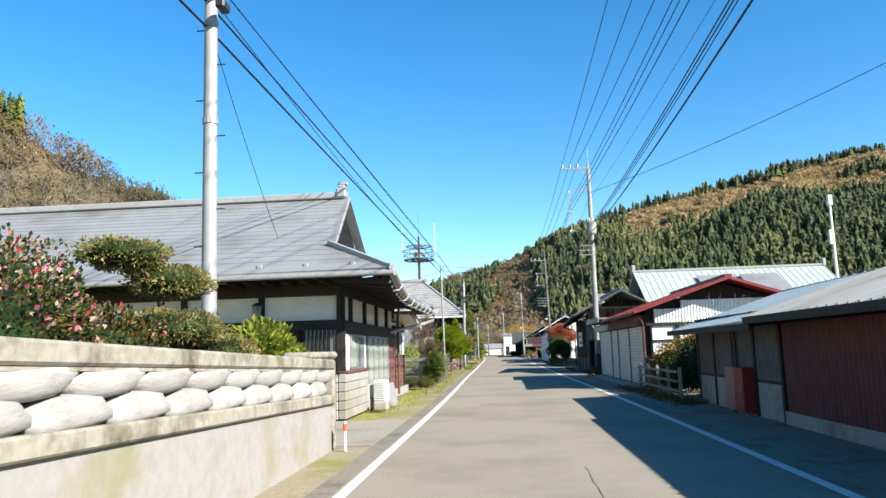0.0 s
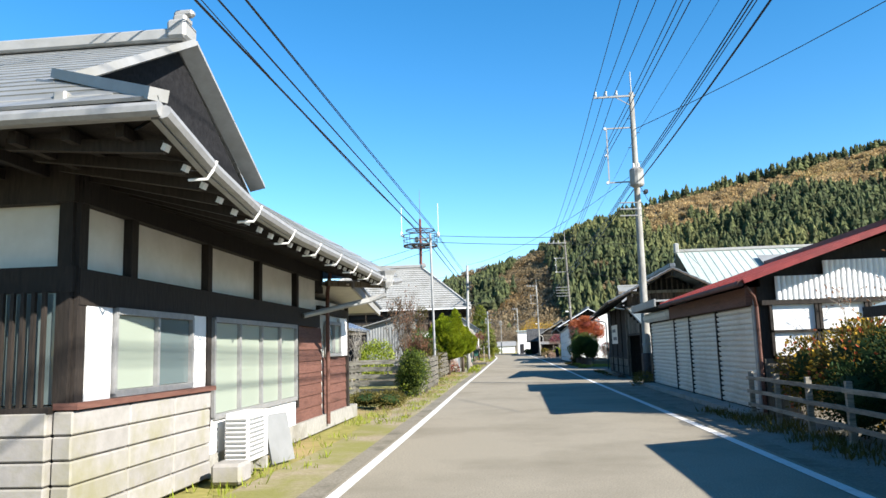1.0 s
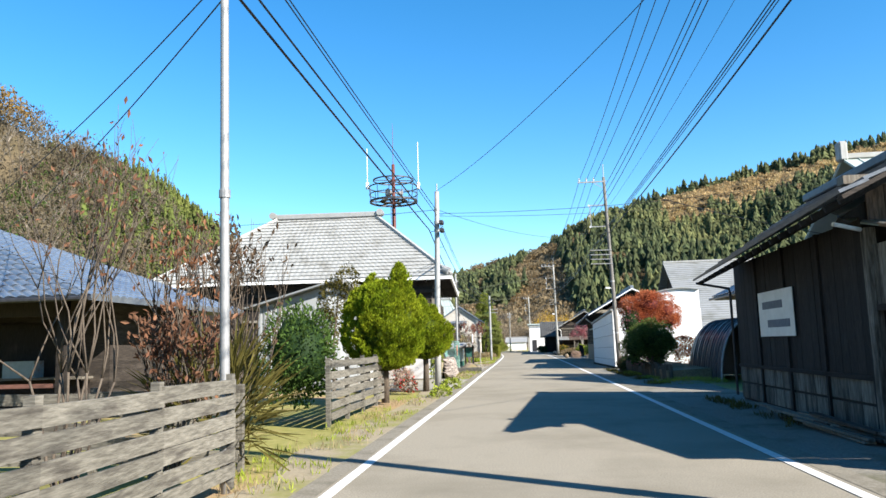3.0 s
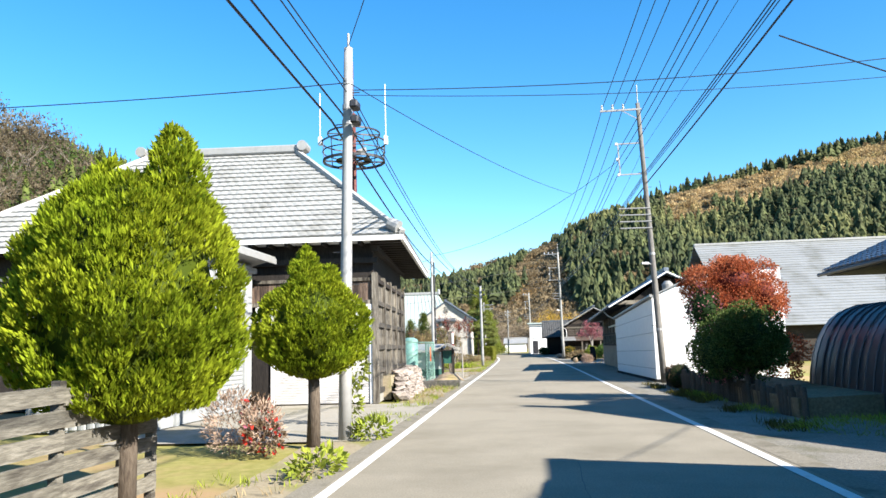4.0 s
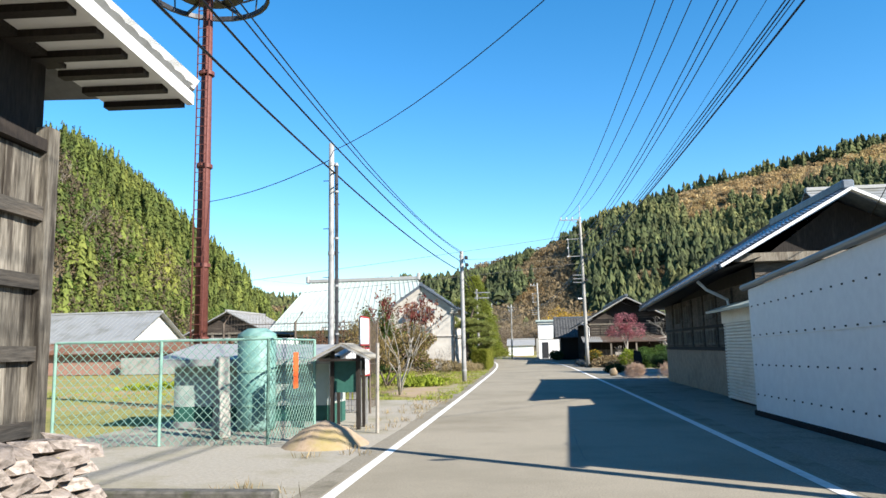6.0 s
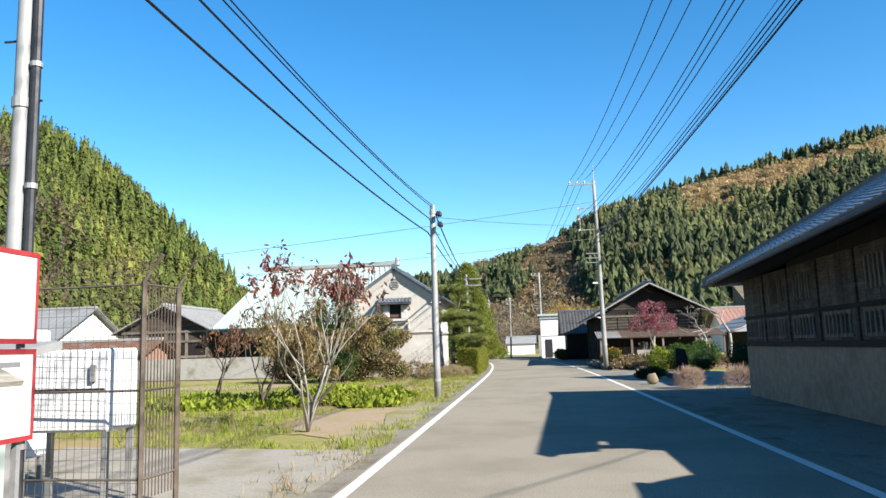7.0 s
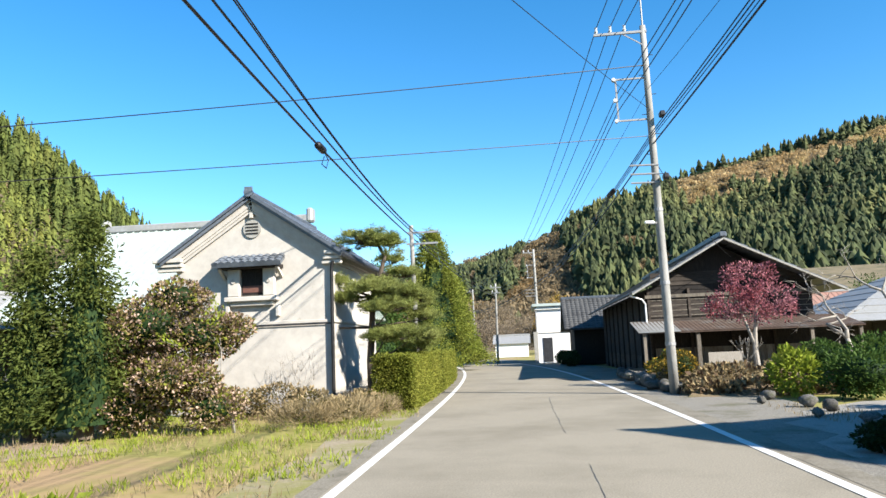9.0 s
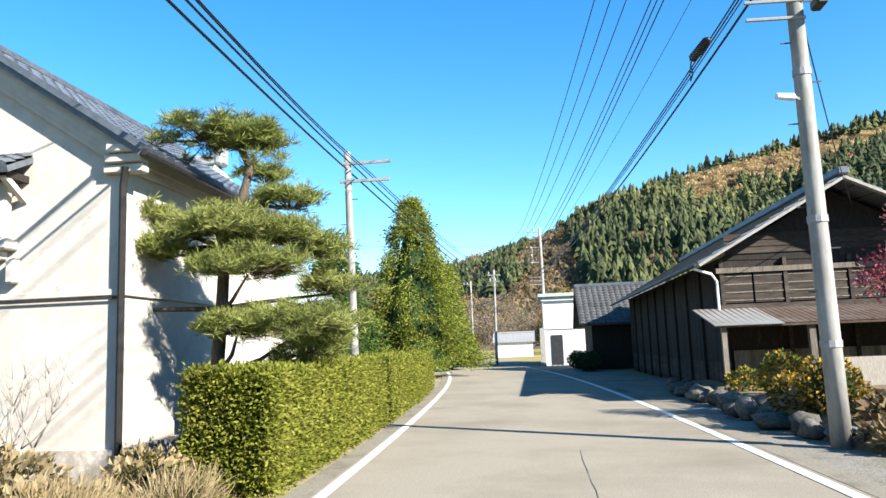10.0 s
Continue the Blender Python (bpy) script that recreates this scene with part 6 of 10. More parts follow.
# ---- red-brown shed ----
def red_shed():
    s = thing("sheet_shed", "long low shed of red-brown corrugated sheet and dark boards", "shed", (7, 10, 0))
    X = 5.6
    part("wall", Build().box(X + 0.02, 11, -8, 21.8, 0, 2.3), DARK_WOOD, s, "dark boarded wall")
    part("concrete_base", Build().box(X - 0.03, X + 0.05, 15.4, 21.85, -0.05, 0.74), CONC, s, "pale concrete lower wall")
    part("sill", Build().box(X - 0.05, X + 0.04, 15.4, 21.85, 0.74, 0.80), DARK_WOOD, s)
    for y0 in (15.52, 17.1, 18.68, 20.26):
        part("corrugated_sheet", Build().sheet((X - 0.01, y0, 0.8), (0, 1.46, 0), (0, 0, 1.42), (-1, 0, 0), 0.09, 0.025), DARK_SHEET, s, "weathered dark grey corrugated sheet")
    for y in (15.45, 17.03, 18.61, 20.19, 21.78):
        part("post", Build().box(X - 0.06, X + 0.06, y - 0.06, y + 0.06, 0, 2.3), DARK_WOOD, s)
    for i in range(5):
        y0 = 15.3 - (i + 1) * 4.2
        part("corrugated_sheet", Build().sheet((X - 0.03, y0 + 0.05, 0.22), (0, 4.1, 0), (0, 0, 1.95), (-1, 0, 0), 0.17, 0.05), RED_CORR, s, "red-brown corrugated sheet")
        part("batten", Build().box(X - 0.09, X, y0 - 0.03, y0 + 0.05, 0.2, 2.25), RED_CORR, s)
    part("footing", Build().box(X - 0.08, X + 0.05, -8, 15.35, -0.05, 0.24), CONC, s, "pale concrete footing")
    part("roof", Build().slab([(4.85, 22.3, 1.98), (4.85, 14.9, 2.06), (8.2, 14.9, 3.12), (8.2, 22.3, 3.05)], 0.06), MINT_METAL, s, "pale blue-grey sheet roof")
    ribbed_slope(s, [(4.8, 15.3, 2.10), (4.8, -9, 2.20), (8.3, -9, 3.3), (8.3, 15.3, 3.2)], 0.33, GREY_METAL)
    ribbed_slope(s, [(11.5, -9, 2.2), (11.5, 22.3, 2.1), (8.2, 22.3, 3.08), (8.2, -9, 3.25)], 0.5, GREY_METAL)
    part("fascia", Build().box(4.83, 4.88, 15.0, 22.3, 1.86, 2.0), DARK_WOOD, s)
    part("fascia", Build().box(4.79, 4.84, -9, 15.2, 1.98, 2.12), DARK_WOOD, s)
    part("gable", Build().slab([(11, 21.8, 2.2), (5.6, 21.8, 2.2), (8.2, 21.8, 2.98)], 0.08), DARK_WOOD, s)
    part("soffit", Build().add([(4.85, -9, 2.0), (4.85, 22.3, 1.9), (5.6, 22.3, 2.15), (5.6, -9, 2.25)], [(0, 1, 2, 3)]), DARK_WOOD, s)
    part("downpipe", Build().tube([(5.45, 18.2, 2.1), (5.5, 18.2, 1.7), (5.5, 18.2, 0.9)], 0.04, 8), DARK_STEEL, s)
red_shed()
bx = thing("red_box", "dark red steel cabinet standing against the shed wall", "cabinet", (5.4, 17.6, 0))
part("body", Build().box(5.28, 5.55, 17.1, 17.75, 0.06, 1.05), RED_PAINT, bx, bevel=0.015)
part("side_panel", Build().box(5.3, 5.55, 17.78, 18.5, 0.06, 1.05), mat("salmon_paint", (0.42, 0.20, 0.14), (0.5, 0.26, 0.19), 6, 0.6), bx, "faded salmon panel", bevel=0.01)
part("handle", Build().box(5.25, 5.28, 17.2, 17.24, 0.5, 0.65), STEEL, bx)
for y in (17.2, 17.65, 18.3):
    part("foot", Build().box(5.33, 5.5, y - 0.04, y + 0.04, -0.02, 0.06), CONC, bx)

def rail_fence():
    f = thing("rail_fence", "pale weathered rail fence along the shoulder", "fence", (5.0, 25, 0))
    for i in range(5):
        y = 21.9 + i * 1.55
        part("post", Build().box(4.98, 5.07, y - 0.04, y + 0.04, 0, 0.95), GREY_PLANK, f)
    for k in range(3):
        for i in range(4):
            y = 21.9 + i * 1.55
            z = 0.28 + 0.27 * k
            part("rail", Build().beam((4.94, y, z + 0.01 * (i % 2)), (4.94, y + 1.55, z - 0.01 * (i % 2)), 0.035, 0.07), GREY_PLANK, f)
rail_fence()

# ---- garage with red roof ----
def garage():
    h = thing("garage", "garage row with ribbed shutters and a red sheet roof", "garage", (8, 33, 0))
    X = 5.25
    part("wall", Build().box(X + 0.02, 11.0, 28.0, 40.7, 0, 2.72), DARK_WOOD, h, "dark boarded wall")
    edges = [28.2, 31.2, 34.2, 36.3, 40.55]
    for a, b_ in zip(edges, edges[1:]):
        shutter(h, (X - 0.01, b_ - 0.07, 0.12), (0, -(b_ - a - 0.14), 0), 2.2, (-1, 0, 0), SHUTTER, 0.12)
        part("shutter_rail", Build().box(X - 0.06, X + 0.02, b_ - 0.05, b_ + 0.05, 0.05, 2.4), DARK_WOOD, h)
    part("shutter_rail", Build().box(X - 0.06, X + 0.02, 28.08, 28.24, 0.05, 2.5), PALE_METAL, h)
    part("shutter_head", Build().box(X - 0.2, X + 0.05, 28.1, 36.2, 2.34, 2.72), BROWN_WOOD, h, "brown shutter head box")
    part("sill", Build().box(X - 0.45, X + 0.1, 28.0, 40.75, -0.04, 0.1), CONC, h, "concrete sill")
    ap, e0, e1 = 8.2, 4.75, 11.9
    ribbed_slope(h, [(e0, 36.0, 2.82), (e0, 27.2, 2.82), (ap, 27.2, 3.98), (ap, 36.0, 3.98)], 0.42, RED_METAL, 0.035)
    ribbed_slope(h, [(e1, 27.2, 2.75), (e1, 36.0, 2.75), (ap, 36.0, 3.98), (ap, 27.2, 3.98)], 0.42, RED_METAL, 0.035)
    for a, b_ in (((e0, 27.2, 2.78), (ap, 27.2, 3.94)), ((e1, 27.2, 2.7), (ap, 27.2, 3.94))):
        part("bargeboard", Build().beam(a, b_, 0.08, 0.2, up=(0, 1, 0)), RED_METAL, h, "dark red bargeboard")
    part("ridge_cap", Build().beam((ap, 27.15, 4.02), (ap, 36.0, 4.02), 0.25, 0.12), RED_METAL, h)
    gutter(h, (e0 - 0.05, 27.2, 2.74), (e0 - 0.05, 35.8, 2.74), 0.06, BROWN_WOOD, "brown gutter")
    part("gable_panel", Build().slab([(5.35, 28.02, 2.6), (10.9, 28.02, 2.6), (10.9, 28.02, 2.95), (ap, 28.02, 3.8), (5.35, 28.02, 2.95)], 0.1), DARK_WOOD, h)
    part("corrugated_sheet", Build().sheet((5.6, 27.86, 2.42), (4.4, 0, 0), (0, 0, 0.5), (0, -1, 0), 0.11, 0.03), WHITE, h, "pale corrugated gable sheet")
    part("corrugated_sheet", Build().sheet((6.6, 27.87, 2.9), (3.0, 0, 0), (0, 0, 0.32), (0, -1, 0), 0.11, 0.03), WHITE, h)
    part("lintel", Build().box(5.3, 8.6, 27.84, 28.0, 2.32, 2.42), DARK_WOOD, h)
    for i in range(3):
        x = 5.45 + i * 1.0
        w = part("window_frame", Build().box(x, x + 0.06, 27.86, 27.96, 1.2, 2.34).box(x, x + 0.96, 27.86, 27.96, 1.2, 1.26).box(x, x + 0.96, 27.86, 27.96, 1.74, 1.79).box(x + 0.92, x + 0.98, 27.86, 27.96, 1.2, 2.34), DARK_WOOD, h, "dark window frame")
        part("pane", Build().box(x + 0.06, x + 0.92, 27.93, 27.945, 1.26, 1.74), WHITE, w, "white covered pane")
        part("pane", Build().box(x + 0.06, x + 0.92, 27.93, 27.945, 1.79, 2.32), WHITE, w)
    part("lower_panel", Build().box(5.3, 8.6, 27.95, 28.0, 0, 1.2), GREY_WOOD, h)
    part("downpipe", Build().tube([(4.85, 27.35, 2.68), (5.1, 27.7, 2.5), (5.2, 27.9, 2.3), (5.2, 27.9, 0.1)], 0.04, 8), BROWN_WOOD, h)
    # low annexe beside the pole
    part("flat_roof", Build().slab([(4.62, 40.85, 2.97), (4.62, 36.05, 2.97), (10.9, 36.05, 3.05), (10.9, 40.85, 3.05)], 0.06), GREY_METAL, h, "flat grey sheet roof of the end bay")
    part("roof_fascia", Build().box(4.57, 4.62, 36.0, 40.9, 2.76, 3.0), GREY_METAL, h, "grey sheet fascia")
    part("roof_fascia", Build().box(4.62, 10.9, 40.86, 40.9, 2.76, 3.04), GREY_METAL, h)
    part("soffit", Build().box(4.63, 5.3, 36.05, 40.85, 2.74, 2.78), DARK_WOOD, h)
    part("head_beam", Build().box(X - 0.3, X + 0.02, 36.25, 40.72, 2.36, 2.68), CREAM, h, "cream shutter housing with a rounded edge", bevel=0.1)
    part("bargeboard", Build().beam((e0, 36.03, 2.78), (ap, 36.03, 3.94), 0.06, 0.2, up=(0, 1, 0)), RED_METAL, h, "dark red bargeboard")
    part("far_gable", Build().slab([(5.3, 36.0, 2.75), (10.9, 36.0, 2.75), (ap, 36.0, 3.85)], 0.08), DARK_WOOD, h)
garage()

# ---- dark barn ----
def dark_barn():
    h = thing("dark_barn", "blackened timber barn with a low gable roof", "barn", (8, 51, 0))
    X, F, L, Y1 = 5.55, 49.0, 45.1, 56.8
    part("wall", Build().box(X + 0.03, 10.4, F, Y1, 0, 3.5), BLACK_WOOD, h, "black boarded wall")
    for i in range(4):
        y0 = F + 0.1 + i * 1.95
        board_row(h, (X + 0.03, y0, 0), (0, 1.87, 0), 0.9, 3.45, (-1, 0, 0), 6, BLACK_WOOD, seed=i)
        board_row(h, (X + 0.03, y0, 0), (0, 1.87, 0), 0.47, 0.85, (-1, 0, 0), 3, BARN_BOARD, seed=i + 9)
        board_row(h, (X + 0.03, y0, 0), (0, 1.87, 0), 0.05, 0.42, (-1, 0, 0), 3, BARN_BOARD, seed=i + 19)
        part("post", Build().box(X - 0.05, X + 0.05, y0 - 0.09, y0 + 0.0, 0, 3.5), BLACK_WOOD, h)
    part("rail", Build().box(X - 0.05, X + 0.03, F, Y1, 0.84, 0.92), BLACK_WOOD, h)
    part("corner_post", Build().box(X - 0.08, X + 0.08, F - 0.2, F - 0.02, 0, 3.3), BARN_BOARD, h, "weathered corner post")
    # open lean-to before the gable
    part("bay_back", Build().box(7.0, 7.1, L + 0.1, F, 0, 2.9), BLACK_WOOD, h)
    for i in range(3):
        part("bay_panel", Build().box(6.94, 7.0, L + 0.4 + i * 1.15, L + 1.4 + i * 1.15, 0.1, 1.1), BARN_RAIL, h)
    part("corner_post", Build().box(X - 0.02, X + 0.1, L - 0.02, L + 0.1, 0, 2.4), OLD_WOOD, h)
    part("lintel", Build().box(X - 0.02, X + 0.08, L, F, 1.96, 2.06), OLD_WOOD, h)
    for i in range(4):
        y0 = L + 0.05 + i * 0.95
        board_row(h, (X + 0.03, y0, 0), (0, 0.93, 0), 2.06, 2.5 + 0.17 * i, (-1, 0, 0), 6, BARN_BOARD, seed=31 + i)
    part("front_band", Build().box(X + 0.1, 8.4, L - 0.01, L + 0.05, 2.0, 2.45), BLACK_WOOD, h)
    part("corrugated_sheet", Build().sheet((5.78, L - 0.04, 0.02), (2.4, 0, 0), (0, 0, 2.02), (0, -1, 0), 0.12, 0.03), SHUTTER, h, "pale corrugated door sheet")
    part("door_frame", Build().box(5.62, 5.78, L - 0.1, L - 0.02, 0, 2.08), WHITE, h, "white door post")
    lean = Build().slab([(5.5, L - 0.4, 2.48), (8.6, L - 0.4, 2.48), (8.6, F, 3.42), (5.5, F, 3.42)], 0.03)
    lean.sheet((5.5, L - 0.4, 2.49), (3.1, 0, 0), (0, F - L + 0.4, 0.94), (0, -0.3, 1), 0.1, 0.025)
    part("lean_to_roof", lean, BLUE_SHEET, h, "faded blue corrugated lean-to roof with rust")
    # front gable
    board_row(h, (5.6, F - 0.02, 0), (4.7, 0, 0), 3.42, 4.05, (0, -1, 0), 16, FRONT_BOARD, seed=21)
    part("tie_beam", Build().box(5.2, 10.5, F - 0.25, F, 4.02, 4.16), GREY_WOOD, h)
    part("gable", Build().slab([(5.2, F, 3.5), (10.2, F, 3.5), (7.55, F, 4.95)], 0.1), BLACK_WOOD, h)
    for i in range(9):
        part("gable_slat", Build().box(6.5 + i * 0.26, 6.56 + i * 0.26, F - 0.2, F - 0.12, 4.16, 4.4 + 0.45 * (1 - abs(i - 4) / 4.5)), OLD_WOOD, h)
    for x, z in ((6.2, 4.2), (7.55, 4.82), (8.9, 4.2)):
        part("purlin", Build().beam((x, F, z), (x, 47.25, z), 0.14, 0.18), OLD_WOOD, h)
    # roof
    slope_courses(h, [(4.45, 56.6, 3.12), (4.45, 47.1, 3.58), (7.55, 47.1, 5.12), (7.55, 56.6, 5.12)], 9, TILE, 0.05, 0.04)
    slope_courses(h, [(10.9, 47.1, 3.4), (10.9, 56.6, 3.2), (7.55, 56.6, 5.12), (7.55, 47.1, 5.12)], 9, TILE, 0.05, 0.04)
    for a, b_ in (((4.45, 47.12, 3.5), (7.55, 47.12, 5.04)), ((10.9, 47.12, 3.32), (7.55, 47.12, 5.04))):
        part("bargeboard", Build().beam(a, b_, 0.06, 0.18, up=(0, 1, 0)), OLD_WOOD, h)
    part("ridge_cap", Build().beam((7.55, 47.1, 5.2), (7.55, 56.6, 5.2), 0.28, 0.2), TILE, h, bevel=0.03)
    for i in range(18):
        y = 47.3 + i * 0.52
        z = lerp(3.48, 3.02, i / 17)
        part("rafter", Build().beam((4.5, y, z), (5.55, y, z + 0.5), 0.06, 0.09), BLACK_WOOD, h)
    part("bracket_lamp", Build().tube([(5.45, 48.9, 3.28), (4.95, 48.7, 3.36)], 0.035, 8), WHITE, h, "small white outdoor lamp")
    sg = part("notice", Build().box(X - 0.055, X - 0.04, 52.4, 54.7, 1.6, 2.62), SHUTTER, h, "faded white notice sheet")
    for i in range(2):
        part("text_bar", Build().box(X - 0.062, X - 0.055, 52.65 + 0.4 * i, 54.1 + 0.3 * i, 1.8 + i * 0.42, 1.97 + i * 0.42), INK, sg)
    part("downpipe", Build().tube([(4.5, 56.5, 3.05), (5.4, 56.8, 2.9), (5.45, 56.9, 2.75), (5.45, 56.9, 0.1)], 0.035, 8), DARK_STEEL, h)
dark_barn()

def timber_pile():
    t = thing("timber_pile", "heap of long weathered boards at the foot of the barn", "timber pile", (4.95, 50, 0))
    r = random.Random(12)
    for i in range(11):
        a, l = r.uniform(47.6, 50.2), r.uniform(2.0, 3.6)
        x, z = r.uniform(4.8, 5.35), 0.03 + 0.05 * (i // 3)
        part("board", Build().beam((x, a, z), (x + r.uniform(-0.25, 0.12), a + l, z + r.uniform(-0.01, 0.08)), r.uniform(0.08, 0.18), 0.04), GREY_WOOD if i % 3 else OLD_WOOD, t)
timber_pile()

# ---- houses behind ----
def big_pale_house():
    h = gable_house("pale_roofed_house", "large house with a pale green-white metal roof", 12.0, 26.0, 57, 69, 4.3, 7.7, "x", OLD_WOOD,
                    lambda p, q: ribbed_slope(p, q, 0.5, MINT_METAL), "metal", 0.8)
    for x in (11.2, 26.8):
        part("ridge_finial", Build().box(x - 0.15, x + 0.15, 62.8, 63.2, 7.6, 8.3), PALE_METAL, h, bevel=0.06)
    for i in range(2):
        part("solar_panel", Build().slab([(16 + i * 3.4, 57.4, 5.02), (19 + i * 3.4, 57.4, 5.02), (19 + i * 3.4, 61.5, 7.1), (16 + i * 3.4, 61.5, 7.1)], 0.05), GREY_METAL, h, "darker grey roof panel")
big_pale_house()
ms = thing("radio_mast", "slender pale antenna mast with a box", "mast", (32, 72.5, 0))
part("mast", Build().tube([(32, 72.5, 0), (32, 72.5, 15.4)], [0.2, 0.1], 8), WHITE, ms)
part("antenna_box", Build().box(31.8, 32.2, 72.3, 72.7, 14.4, 15.4), WHITE, ms, bevel=0.04)
part("antenna_box", Build().box(31.6, 32.0, 72.3, 72.6, 10.6, 12.0), WHITE, ms, bevel=0.04)

def tile_corner_house():
    h = thing("tiled_farmhouse", "farmhouse with a heavy grey tiled roof and deep eaves", "house", (15, 72, 0))
    part("wall", Build().box(10.6, 21, 67, 73.5, 0, 3.3), BLACK_WOOD, h)
    part("post", Build().box(10.5, 10.65, 66.95, 67.1, 0, 3.3), DARK_WOOD, h)
    hip_house(h, 9.2, 22.5, 62.6, 74.5, 3.6, 13.5, 18.5, 68.5, 6.0, lambda p, q: tiled_slope(p, q, BLUE_TILE, 0.3, 0.3))
    part("soffit", Build().box(9.3, 22.4, 62.7, 74.4, 3.45, 3.52), DARK_WOOD, h)
    gutter(h, (9.1, 62.6, 3.5), (9.1, 74.5, 3.5), 0.06, DARK_STEEL)
tile_corner_house()

def arch_hut():
    h = thing("arched_hut", "arched storage hut under a dark tarpaulin", "hut", (8.6, 68, 0))
    cx, r, y0, y1 = 8.65, 1.65, 64.7, 70.2
    b = Build()
    n, rows = 18, 22
    for j in range(rows + 1):
        y = lerp(y0, y1, j / rows)
        bulge = 0.03 * math.sin(j * math.pi * 6 / rows) ** 2
        for i in range(n + 1):
            a = math.pi * i / n
            s = r + bulge
            z = math.sin(a) * (s + 0.7)
            b.v.append((cx - math.copysign(abs(math.cos(a)) ** 0.7, math.cos(a)) * s, y, z))
    w = n + 1
    b.f = [(j * w + i, j * w + i + 1, (j + 1) * w + i + 1, (j + 1) * w + i) for j in range(rows) for i in range(n)]
    part("tarpaulin", b, TARP, h, "glossy dark blue tarpaulin", smooth=True)
    rim = []
    for i in range(n + 1):
        a = math.pi * i / n
        rim.append((cx - math.copysign(abs(math.cos(a)) ** 0.7, math.cos(a)) * (r + 0.02), y0, math.sin(a) * (r + 0.72)))
    part("hoop", Build().tube(rim, 0.04, 6), STEEL, h, "steel end hoop")
    for k in range(1, 14):
        y = lerp(y0, y1, k / 14)
        part("hoop", Build().tube([(p[0], y, p[2] + 0.01) for p in rim], 0.022, 6), TARP, h)
    part("back_sheet", Build().slab([(p[0], y1, max(0.0, p[2] - 0.03)) for p in rim], 0.03), TARP, h)
arch_hut()

def big_grey_roof():
    gable_house("long_grey_house", "long house with a wide grey sheet roof", 14.5, 36, 102.6, 121.4, 2.9, 9.2, "x", OLD_WOOD,
                lambda p, q: slope_courses(p, q, 32, GREY_METAL, 0.05, 0.04), "metal", 0.8)
big_grey_roof()

# ---- white walled shed ----
def white_shed():
    h = thing("white_shed", "white sheet-walled shed with a curved grey roof", "shed", (8, 85, 0))
    A, B_ = Vector((4.95, 80.66, 0)), Vector((4.62, 90.7, 0))
    part("wall", Build().add([(A.x, A.y, 0.02), (10, A.y, 0.02), (10, 90.7, 0.02), (B_.x, B_.y, 0.02), (A.x, A.y, 3.3), (10, A.y, 3.3), (10, 90.7, 3.0), (B_.x, B_.y, 2.8)],
                             [(3, 2, 1, 0), (4, 5, 6, 7), (0, 1, 5, 4), (1, 2, 6, 5), (2, 3, 7, 6), (3, 0, 4, 7)]), WHITE, h, "smooth white sheet wall")
    def arch(x):
        return 3.36 + 1.15 * math.sin(math.pi * max(0.0, min(1.0, (x - A.x) / 8.0)))
    xs = [lerp(A.x, 9.95, i / 16) for i in range(17)]
    part("front_wall", Build().slab([(9.95, 80.6, 0.05)] + [(x, 80.6, arch(x)) for x in reversed(xs)] + [(A.x, 80.6, 0.05)], 0.05), WHITE, h, "white front wall with a curved top")
    roof = Build()
    for x in xs:
        for dz in (0.05, 0.0):
            roof.v += [(x - 0.02, 80.45, arch(x) + dz), (x - 0.32, 91.0, arch(x) - 0.55 + dz)]
    for i in range(len(xs) - 1):
        k = 4 * i
        roof.f += [(k, k + 4, k + 5, k + 1), (k + 2, k + 3, k + 7, k + 6), (k, k + 2, k + 6, k + 4), (k + 1, k + 5, k + 7, k + 3)]
    roof.f += [(0, 1, 3, 2), (k + 4, k + 6, k + 7, k + 5)]
    part("roof", roof, GREY_METAL, h, "thin curved grey sheet roof")
    part("edge_roll", Build().tube([(4.58, 91.0, 2.86), (4.9, 80.42, 3.4)], 0.07, 8), GREY_METAL, h, "rolled grey roof edge")
    for k in range(4):
        z = 0.45 + 0.72 * k
        for i in range(24):
            p = A.lerp(B_, (i + 0.5) / 24)
            piece("bolt", BOLT, h, Matrix.Translation((p.x - 0.01 - 8, p.y - 85, z * (1 - 0.1 * (i / 24)) + 0.05)))
    part("seam", Build().beam(A + Vector((-0.01, 0, 1.9)), B_ + Vector((-0.01, 0, 1.7)), 0.01, 0.015), SHUTTER, h)
    part("footing", Build().add([(4.9, 80.6, -0.03), (5.1, 80.6, -0.03), (4.8, 90.7, -0.03), (4.57, 90.7, -0.03), (4.9, 80.6, 0.1), (5.1, 80.6, 0.1), (4.8, 90.7, 0.1), (4.57, 90.7, 0.1)],
                                [(3, 2, 1, 0), (4, 5, 6, 7), (0, 1, 5, 4), (1, 2, 6, 5), (2, 3, 7, 6), (3, 0, 4, 7)]), DARK_STONE_SHADE, h)
    part("roof_vent", Build().tube([(5.9, 82.2, 3.6), (5.9, 82.2, 3.95), (5.9, 82.2, 4.1)], [0.22, 0.24, 0.12], 12), PALE_METAL, h, "round sheet vent")
BOLT = mesh_of("bolt", Build().box(-0.012, 0.012, -0.016, 0.016, -0.016, 0.016), DARK_STEEL)
white_shed()

